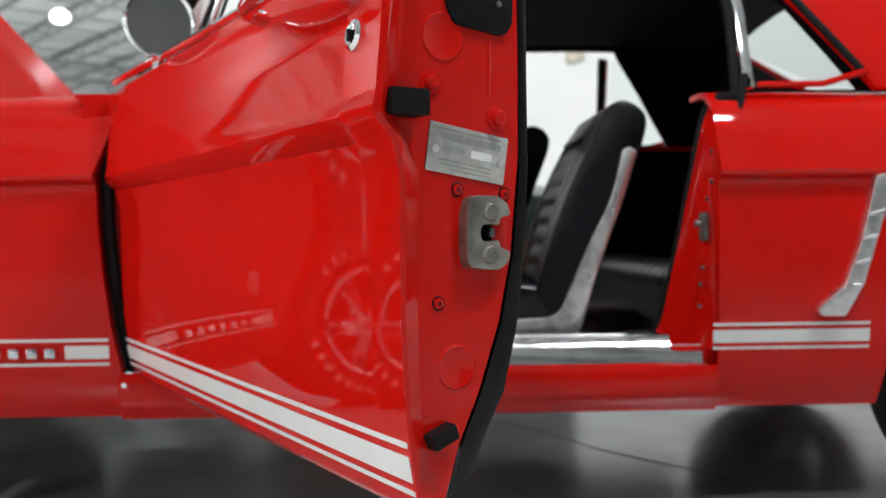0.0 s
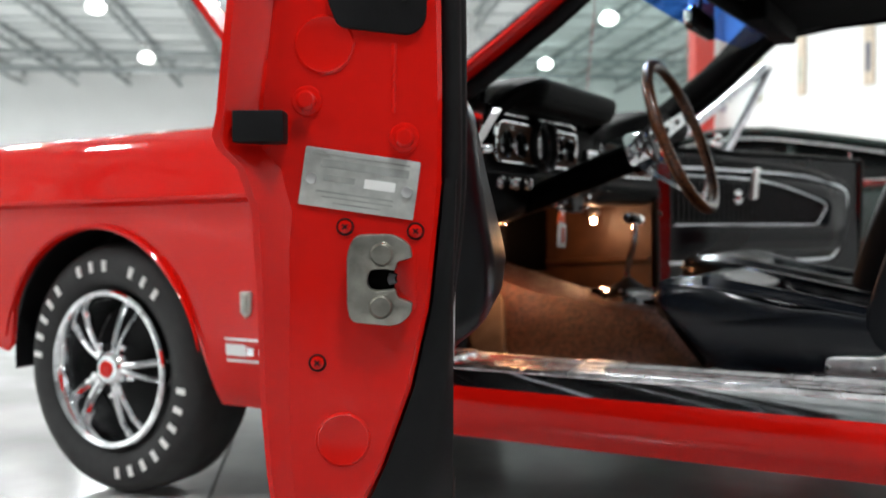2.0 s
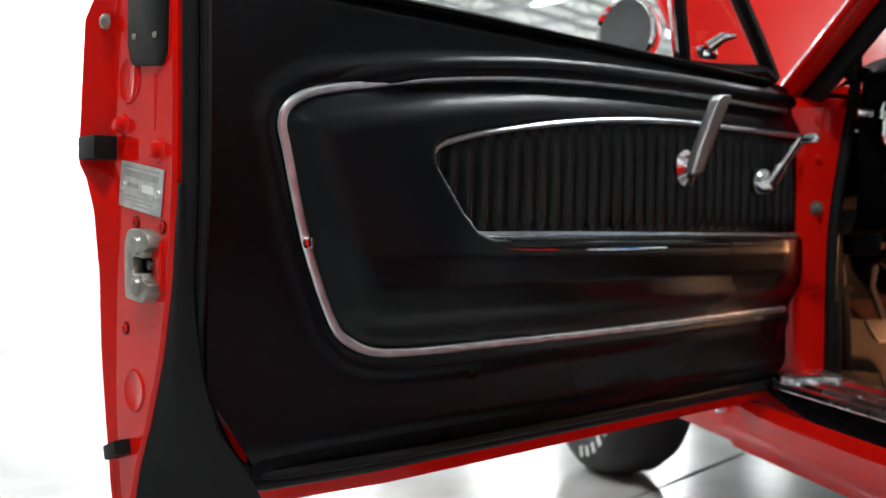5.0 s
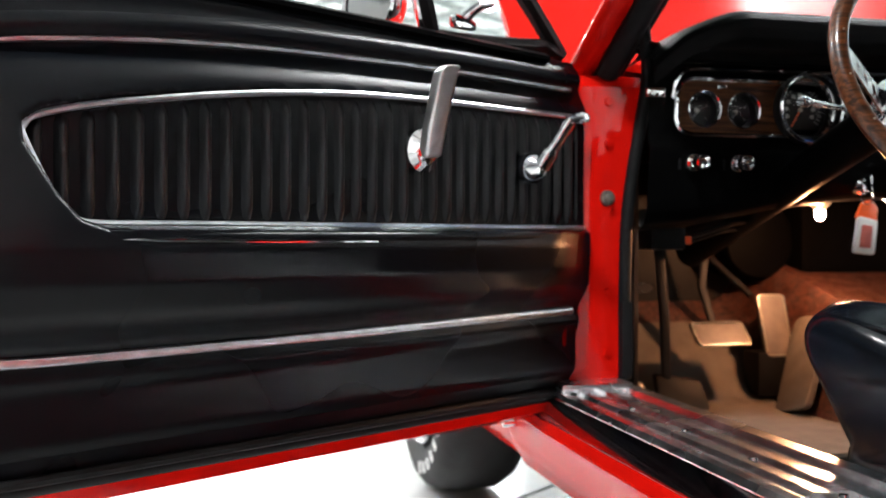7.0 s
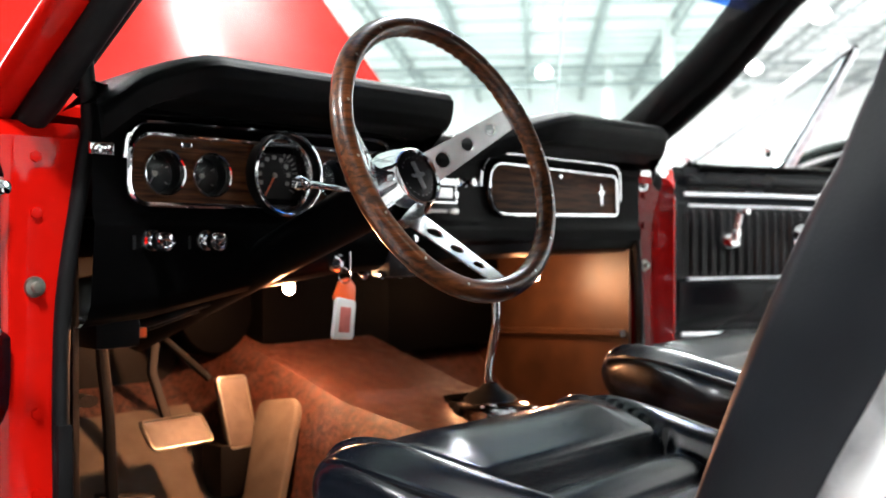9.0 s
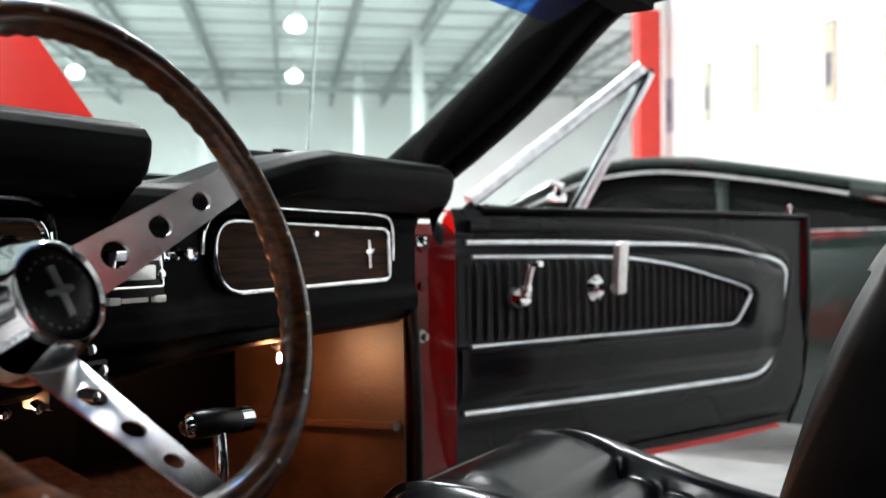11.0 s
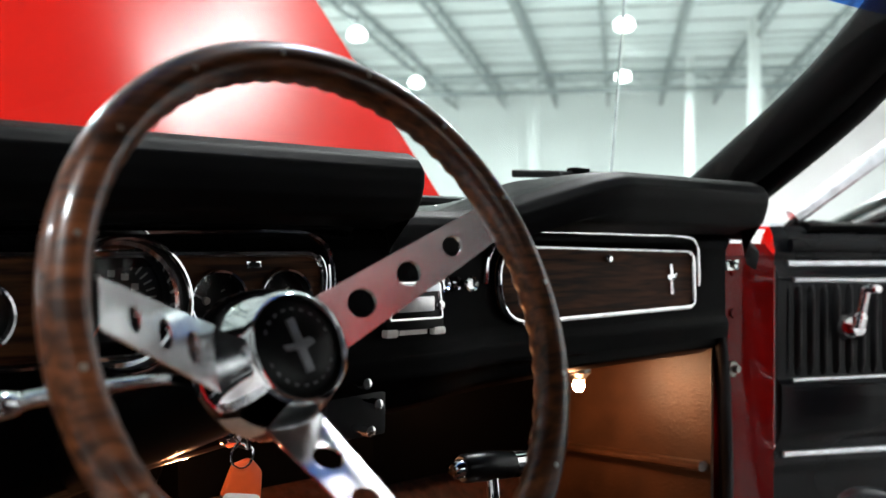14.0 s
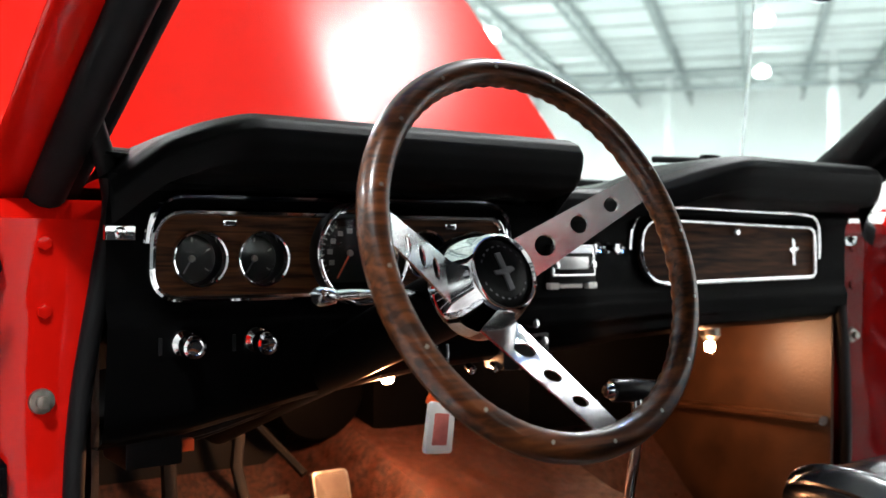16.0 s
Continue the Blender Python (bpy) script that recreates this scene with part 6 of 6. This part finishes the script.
def spoke(a):
    """A dished steel spoke in flat bent lengths, three of them with a round hole."""
    r0, r1, h0, h1 = 0.030, 0.1605, -0.108, -0.003
    d = SW_RT * math.cos(a) + SW_UP * math.sin(a)
    w = SW_RT * -math.sin(a) + SW_UP * math.cos(a)
    cells = [(0.0, 0.20, 0), (0.20, 0.44, 0.0105), (0.44, 0.67, 0.0090), (0.67, 0.88, 0.0075), (0.88, 1.0, 0)]

    def high(s):
        return h0 + (h1 - h0) * s

    def at(s, t, k, cell):
        q = (s - cell[0]) / (cell[1] - cell[0])
        h = high(cell[0]) * (1 - q) + high(cell[1]) * q
        return HUB_C + d * (r0 + (r1 - r0) * s) + w * t * (0.0232 - 0.0098 * s) + SW_N * (h - k * 0.003)

    bm = bmesh.new()
    L = math.hypot(r1 - r0, h1 - h0)
    for cell in cells:
        s0, s1, rad = cell
        for t in (-1, 1):
            bm.faces.new([bm.verts.new(at(s, t, k, cell)) for s, k in ((s0, 0), (s1, 0), (s1, 1), (s0, 1))])
        if not rad:
            for k in (0, 1):
                bm.faces.new([bm.verts.new(at(s, t, k, cell)) for s, t in ((s0, -1), (s1, -1), (s1, 1), (s0, 1))])
            continue
        sm = (s0 + s1) / 2
        edge = [(s0 + (s1 - s0) * i / 6, -1) for i in range(6)] + [(s1, -1 + 2 * i / 6) for i in range(6)] + [(s1 - (s1 - s0) * i / 6, 1) for i in range(6)] + [(s0, 1 - 2 * i / 6) for i in range(6)]
        half = 0.0232 - 0.0098 * sm
        circ = [(sm + rad / L * math.cos(q), rad / half * math.sin(q)) for q in [math.radians(225 + 15 * i) for i in range(24)]]
        tops = []
        for k in (0, 1):
            e = [bm.verts.new(at(s, t, k, cell)) for s, t in edge]
            c = [bm.verts.new(at(s, t, k, cell)) for s, t in circ]
            ring_faces(bm, e, c)
            tops.append(c)
        ring_faces(bm, tops[0], tops[1])
    return fix(bm)


for a in SPOKES:
    part("spoke", spoke(a), SPOKE_STEEL, wheel_rim, "brushed steel spoke with three holes", smooth=False)
HM = aim(HUB_C + SW_UP * 0.002, SW_N, SW_UP)
part("hub_cone", lathe([(0.030, -0.124), (0.0515, -0.120), (0.0525, -0.114), (0.049, -0.098), (0.0435, -0.082), (0.0395, -0.072), (0.0375, -0.067), (0.0350, -0.0655), (0.0335, -0.0685)], HM, 48), CHROME, wheel_rim, "chrome hub cone")
part("horn_cap", lathe([(0.0332, -0.0715), (0.028, -0.069), (0.014, -0.0672), (0, -0.067)], HM, 36), DIAL, wheel_rim, "black horn cap")
eb = rounded([(0.019, -0.003), (0.019, 0.004), (0.003, 0.004), (0.004, 0.013), (0.0, 0.012), (-0.002, 0.004), (-0.018, 0.004), (-0.018, -0.003), (-0.003, -0.003), (-0.001, -0.012), (0.003, -0.010), (0.004, -0.003)], 0.001, 2)
part("horn_emblem", slab(eb, lambda a, b, h: HM @ pose(0, 0, 0, 0, 0, 14) @ Vector((a, b, -0.0685 + h)), 0.003, 0.0008), DARK_CHROME, wheel_rim, "plain pewter emblem")
bm = bmesh.new()
for k in range(22):
    if k in (5, 6, 16, 17):
        continue
    b = box((0.0235, -0.0015, -0.0700), (0.0265, 0.0015, -0.0686))
    b.transform(HM @ pose(0, 0, 0, 0, 0, k * 360 / 22))
    join(bm, b)
part("cap_letter_bars", bm, DARK_CHROME, wheel_rim)["kind"] = "stuff"
part("steering_column", tube([SW_C + SW_N * h for h in (-0.118, -0.20, -0.34, -0.55, -0.75)], [0.034, 0.034, 0.032, 0.030, 0.03], 20), BLACK_PAINT, car, "black steering column")
st = part("turn_signal_stalk", tube(spline([SW_C + SW_N * -0.165, Vector((0.345, 0.42, 0.835)), Vector((0.38, 0.34, 0.838)), Vector((0.400, 0.302, 0.838))], 6), [0.004] * 12 + [0.005] * 5 + [0.006, 0.0065], 12), CHROME, car, "chrome turn signal stalk")
part("stalk_end", lathe([(0.005, -0.014), (0.0070, -0.010), (0.0080, 0.006), (0.006, 0.009), (0, 0.0095)], aim((0.402, 0.298, 0.838), (0.35, -0.93, 0)), 18), CHROME, st)
part("ignition_lock", lathe([(0.016, 0), (0.015, 0.008), (0.008, 0.012), (0, 0.013)], aim((0.096, 0.612, 0.742), (1, 0, -0.2)), 20), CHROME, dash, "chrome ignition lock")

# ---- key fob hanging from the ignition ----
XF[0] = Matrix.Translation((0, 0, 0.014))
fob = thing("key_fob", (0.113, 0.607, 0.668), "orange and white plastic key tag hanging from the ignition", "key tag")
part("key", box((0.108, 0.609, 0.715), (0.128, 0.613, 0.745), 0.001), CHROME, fob, "steel key")
part("split_ring", tube([(0.116, 0.611 + 0.012 * math.cos(a), 0.708 + 0.012 * math.sin(a)) for a in [k * math.pi / 10 for k in range(20)]], 0.0013, 6, True), CHROME, fob)
part("orange_tab", slab(rounded([(0.590, 0.672), (0.632, 0.660), (0.634, 0.690), (0.622, 0.704), (0.603, 0.700)], 0.004), lambda a, b, h: Vector((0.110 + h, a, b)), 0.006, 0.002), ORANGE, fob, "bright orange tab")
part("white_tag", slab(rounded([(0.583, 0.612), (0.624, 0.608), (0.630, 0.668), (0.592, 0.676)], 0.006), lambda a, b, h: Vector((0.114 + h, a, b)), 0.007, 0.002), FOB_WHITE, fob, "clear white tag")
part("tag_picture", slab(rounded([(0.593, 0.622), (0.615, 0.620), (0.619, 0.658), (0.598, 0.661)], 0.002), lambda a, b, h: Vector((0.1208 + h, a, b)), 0.001, 0.0003), POSTER["red"], fob, "red printed block")

XF[0] = Matrix()
# ---- floor, tunnel, pedals ----
def floor_z(x, y):
    z = 0.30
    if x < -0.20:
        z += (-0.20 - x) * 0.95
    t = 1 - smoothstep(0.15, 0.25, abs(y - 0.865))
    top = lerp([(-0.6, 0.66), (-0.3, 0.585), (0.0, 0.50), (0.25, 0.468), (0.8, 0.42), (1.3, 0.42)], x)
    return max(z, z * (1 - t) + max(top, z) * t)


def carpet(u, v):
    x, y = -0.60 + 2.0 * u, 0.20 + 1.33 * v
    return Vector((x, y, floor_z(x, y)))


part("carpet", sheet(carpet, 60, 70, 0.01), CARPET, car, "dark loop carpet over the floor and tunnel")
part("firewall", box((-0.62, 0.20, 0.55), (-0.52, 1.53, 0.93), 0.01), HEADLINER, car, "black firewall")
part("floor_mat", sheet(lambda u, v: Vector((-0.36 + 0.62 * u, 0.26 + 0.40 * v, floor_z(-0.36 + 0.62 * u, 0.3) + 0.016 + 0.004 * math.sin(9 * u))), 20, 12, 0.006), MAT_RUBBER, car, "worn floor mat in the driver's footwell")
part("heel_pad", slab(rounded([(-0.205, 0.484), (-0.093, 0.498), (-0.040, 0.325), (-0.128, 0.300)], [0.03, 0.03, 0.012, 0.012], 6), lambda a, b, h: Vector((a, 0.598 + (b - 0.30) * 0.52 - h, b + 0.004)), 0.014, 0.006), MAT_RUBBER, car, "rounded wear pad on the tunnel side")
pk = part("parking_brake_pedal", slab(rounded([(0.333, 0.328), (0.437, 0.322), (0.437, 0.374), (0.345, 0.388)], 0.008), lambda a, b, h: Vector((-0.12 - (b - 0.33) * 0.8 + h, a, b)), 0.014, 0.004), RUBBER, car, "black parking brake pedal")
part("pedal_arm", tube([(-0.15, 0.368, 0.375), (-0.16, 0.368, 0.50), (-0.20, 0.372, 0.66)], 0.011, 8, flat=0.6, up=(1, 0, 0)), RUBBER, pk)
def pedal(name, y0, y1, z0, z1, x0, x1, lab):
    """A rubber pad leaning from x0 at its foot to x1 at its head, with a bright edge."""
    o = rounded([(y0, z0), (y1, z0), (y1, z1), (y0, z1)], 0.008, 4)
    f = lambda a, b, h: Vector((x0 + (x1 - x0) * (b - z0) / (z1 - z0) + h, a, b))
    p = part(name, slab(o, f, 0.016, 0.004), PEDAL, car, lab)
    part("bright_edge", tube([f(a, b, 0.013) for a, b in o], 0.003, 6, True), STEEL_WORN, p)
    return p
bp = pedal("brake_pedal", 0.440, 0.552, 0.440, 0.480, -0.165, -0.205, "brake pedal with a broad rubber pad")
part("pedal_arm", tube([(-0.205, 0.505, 0.45), (-0.26, 0.500, 0.55), (-0.24, 0.505, 0.70)], 0.010, 8, flat=0.6, up=(1, 0, 0)), RUBBER, bp)
gp = pedal("accelerator_pedal", 0.606, 0.664, 0.412, 0.532, -0.195, -0.235, "tall accelerator pedal")
part("pedal_arm", tube([(-0.235, 0.60, 0.53), (-0.30, 0.55, 0.60), (-0.33, 0.52, 0.66)], 0.007, 8), RUBBER, gp)
part("pedal_foot", box((-0.24, 0.585, 0.33), (-0.18, 0.67, 0.42), 0.008), RUBBER, gp)
part("dimmer_switch", lathe([(0.016, 0), (0.016, 0.02), (0.01, 0.03), (0, 0.032)], pose(-0.20, 0.33, 0.335), 16), STEEL_WORN, car, "floor dimmer switch")
# gear lever
gl = part("gear_lever", tube(spline([(0.205, 0.852, 0.48), (0.20, 0.850, 0.55), (0.228, 0.836, 0.64), (0.226, 0.834, 0.695)], 6), 0.0075, 12), CHROME, car, "chrome gear lever")
part("gear_bezel", loft([[(0.20 + q * 0.105 * math.cos(a), 0.852 + q * 0.055 * math.sin(a), z) for a in [k * math.pi / 14 for k in range(28)]] for q, z in ((1.0, 0.470), (1.0, 0.498), (0.9, 0.510), (0.7, 0.514))]), CHROME, gl, "chrome gear lever bezel")
part("gear_boot", lathe([(0.05, 0.0), (0.035, 0.012), (0.02, 0.02), (0.010, 0.03)], pose(0.203, 0.852, 0.510), 24), RUBBER, gl)
kn = part("gear_handle", tube([(0.222, 0.796, 0.699), (0.222, 0.80, 0.699), (0.224, 0.835, 0.697), (0.226, 0.868, 0.694), (0.226, 0.876, 0.694)], [0.012, 0.0145, 0.0155, 0.0135, 0.011], 18), DIAL, gl, "black T-shaped handle")
part("handle_button", lathe([(0.010, 0), (0.0095, 0.008), (0.006, 0.012), (0, 0.0125)], aim((0.222, 0.797, 0.699), (0, -1, 0.02)), 18), CHROME, kn, "chrome release button")
part("handle_cap", tube([(0.2255, 0.862, 0.6945), (0.2265, 0.880, 0.6935)], 0.0142, 16), CHROME, kn)

# ---- seats ----
CUSHION = [(0.60, 0.36), (0.560, 0.40), (0.508, 0.462), (0.474, 0.505), (0.466, 0.532), (0.478, 0.552), (0.51, 0.564), (0.56, 0.566), (0.62, 0.558), (0.70, 0.542), (0.80, 0.522), (0.88, 0.508), (0.95, 0.50), (0.965, 0.46), (0.96, 0.40), (0.94, 0.36)]
BACK = [(0.925, 0.43), (0.872, 0.455), (0.862, 0.52), (0.890, 0.637), (0.922, 0.745), (0.962, 0.83), (1.000, 0.885), (1.035, 0.925), (1.068, 0.940), (1.102, 0.930), (1.124, 0.902), (1.118, 0.855), (1.090, 0.78), (1.028, 0.61), (0.975, 0.45), (0.955, 0.42)]


def padded(profile, y0, y1, edge, centre, n=40, fine=6):
    """A stuffed form: a side profile carried across from y0 to y1, drawn in at its ends; centre(x, z, k) sinks the middle."""
    P = spline([(x, 0, z) for x, z in profile], fine, True)
    c = sum(P, Vector()) / len(P)
    rings = []
    for i in range(n + 1):
        k = i / n
        y = y0 + (y1 - y0) * k
        e = min(k, 1 - k) * (y1 - y0)
        q = math.sqrt(max(0.0, 1 - (1 - min(1, e / edge)) ** 2))
        ring = []
        for p in P:
            d = p - c
            L = d.length
            p2 = c + d * ((L - edge * (1 - q) * 0.9) / L)
            s = centre(p.x, p.z, abs(2 * k - 1))
            ring.append(p2 + Vector((s[0], y, s[1])))
        rings.append(ring)
    return loft(rings)


def groove(dist, wide):
    return math.exp(-(dist / wide) ** 2)


def cushion_dent(x, z, k):
    """A U of fat bolsters with mitred seams round a pleated middle."""
    if z < 0.49 or x < 0.462:
        return (0, 0)
    w = 0.243
    m = 1 - smoothstep(0.60, 0.68, k)
    in_x = smoothstep(0.648, 0.67, x)
    down = 0.016 * m * in_x
    if k < 0.66:
        down += 0.018 * groove(x - 0.655, 0.008)
    if x > 0.65:
        down += 0.015 * groove((k - 0.655) * w, 0.008)
    ax, ay, bx, by = 0.655, 0.655 * w, 0.466, 0.88 * w
    t = min(1, max(0, ((x - ax) * (bx - ax) + (k * w - ay) * (by - ay)) / ((bx - ax) ** 2 + (by - ay) ** 2)))
    down += 0.014 * groove(math.hypot(x - ax - t * (bx - ax), k * w - ay - t * (by - ay)), 0.006)
    down += 0.020 * (1 - math.sqrt(abs(math.sin(math.pi * (x - 0.655) / 0.066)))) * m * in_x
    puff = 0.014 * math.exp(-((x - 0.57) / 0.05) ** 2) * (1 - smoothstep(0.5, 0.75, k)) + 0.012 * math.exp(-((k - 0.80) / 0.10) ** 2)
    return (0, puff - down)


def back_dent(x, z, k):
    front = x < 0.94 + (z - 0.5) * 0.22 and z < 0.86
    back = lerp([(0.45, 0.0), (0.52, 0.005), (0.637, 0.014), (0.745, 0.026), (0.83, 0.030), (0.885, 0.018), (0.93, 0.0)], z)
    sweep = back * smoothstep(0.50, 1.0, k) * min(1, max(0, 1 - (x - 0.870 - (z - 0.5) * 0.30) / 0.16))
    if not front:
        return (sweep, 0)
    m = 1 - smoothstep(0.58, 0.70, k)
    pleat = 0.010 * (1 - math.sqrt(abs(math.sin(math.pi * (z - 0.5) / 0.05)))) * m
    return (0.016 * m + pleat + 0.008 * groove((k - 0.66) * 0.243, 0.007) + sweep, 0)


def seat(shift, m, label, parent, lean=0.0):
    XF[0] = m @ Matrix.Translation((shift, 0, 0))
    stuffing = padded(CUSHION, 0.236, 0.722, 0.05, cushion_dent, 96, 18)
    for v in stuffing.verts:
        v.co.y += 0.058 * smoothstep(0.60, 0.80, v.co.x) * max(0.0, (0.45 - v.co.y) / 0.214)
    cu = part("seat_cushion", stuffing, VINYL_SEAT, parent, label, sharp=75)
    part("cushion_piping", tube(spline([(0.93, 0.302, 0.497), (0.80, 0.300, 0.516), (0.72, 0.275, 0.534), (0.62, 0.247, 0.551), (0.53, 0.249, 0.558), (0.488, 0.258, 0.548), (0.472, 0.285, 0.545), (0.466, 0.32, 0.546), (0.466, 0.48, 0.548), (0.466, 0.64, 0.546), (0.472, 0.675, 0.545), (0.488, 0.702, 0.548), (0.53, 0.711, 0.558), (0.62, 0.713, 0.551), (0.80, 0.713, 0.516), (0.93, 0.713, 0.497)], 5), 0.0045, 8), VINYL_SEAT, cu)
    part("backrest", padded([(x + lean, z) for x, z in BACK], 0.284, 0.718, 0.016, back_dent, 84, 14), VINYL_BACK, cu, "black pleated backrest", sharp=75)
    part("seat_base", box((0.53, 0.27, 0.31), (0.93, 0.70, 0.40), 0.02), RUBBER, cu)
    o = rounded([(1.066, 0.824), (1.082, 0.832), (1.101, 0.820), (1.066, 0.702), (1.034, 0.62), (1.003, 0.531), (0.966, 0.405), (0.952, 0.388), (0.772, 0.390), (0.764, 0.408), (0.772, 0.430), (0.892, 0.434), (0.917, 0.450), (0.953, 0.532), (0.991, 0.62), (1.036, 0.702)],
                [0.006, 0.006, 0.006, 0.05, 0.05, 0.05, 0.012, 0.012, 0.006, 0.006, 0.006, 0.01, 0.02, 0.05, 0.05, 0.05])
    hs = part("hinge_cover", slab(o, lambda a, b, h: Vector((a, 0.290 - h, b)), 0.016, 0.005), COVER_CHROME, cu, "bright chrome seat hinge cover")
    for x, z in ((0.80, 0.409), (0.88, 0.411), (0.948, 0.42), (0.985, 0.53), (1.043, 0.680)):
        part("cover_screw", lathe([(0.006, 0), (0.005, 0.003), (0, 0.004)], aim((x, 0.274, z), (0, -1, 0)), 14), CHROME, hs)
    part("seat_rail", box((0.52, 0.30, 0.295), (0.98, 0.33, 0.325), 0.004), STEEL_WORN, cu)
    XF[0] = Matrix()


seat(0.0, Matrix(), "black vinyl bucket seat with pleated centre and chrome hinge cover", car)
seat(-0.172, MIRROR_Y @ Matrix.Translation((0, 0, 0.022)), "black vinyl bucket seat, set further forward", car, 0.05)
part("rear_bench", padded([(1.24, 0.34), (1.205, 0.46), (1.215, 0.53), (1.29, 0.556), (1.50, 0.53), (1.80, 0.46), (1.82, 0.36)], 0.26, 1.47, 0.06, lambda x, z, k: (0, -0.006 * (1 - math.sqrt(abs(math.sin(22 * k)))) if z > 0.47 else 0), 60), VINYL, car, "black vinyl rear bench", sharp=75)
part("rear_backrest", padded([(1.68, 0.46), (1.70, 0.62), (1.76, 0.80), (1.80, 0.86), (1.88, 0.86), (1.86, 0.6), (1.80, 0.44)], 0.30, 1.43, 0.06, lambda x, z, k: (0, 0), 40), VINYL_SEAT, car, "black rear backrest", sharp=75)
part("cabin_rear_bulkhead", box((1.88, 0.16, 0.28), (1.92, 1.57, 0.92), 0.01), HEADLINER, car)
part("sun_visor", box((0.47, 0.27, 1.225), (0.53, 0.72, 1.285), 0.012), HEADLINER, car, "black sun visor folded up")
part("sun_visor", box((0.47, 1.01, 1.225), (0.53, 1.44, 1.285), 0.012), HEADLINER, car, "black sun visor folded up")
rm = part("rear_view_mirror", slab(rounded([(-0.11, -0.03), (0.11, -0.03), (0.115, 0.03), (-0.115, 0.03)], 0.018), lambda a, b, h: aim((0.40, 0.88, 1.205), (-1, 0, 0)) @ Vector((b, a, h)), 0.022, 0.008), CHROME, car, "interior rear-view mirror")
part("mirror_stem", tube([(0.39, 0.865, 1.225), (0.40, 0.865, 1.28)], 0.006, 8), CHROME, rm)
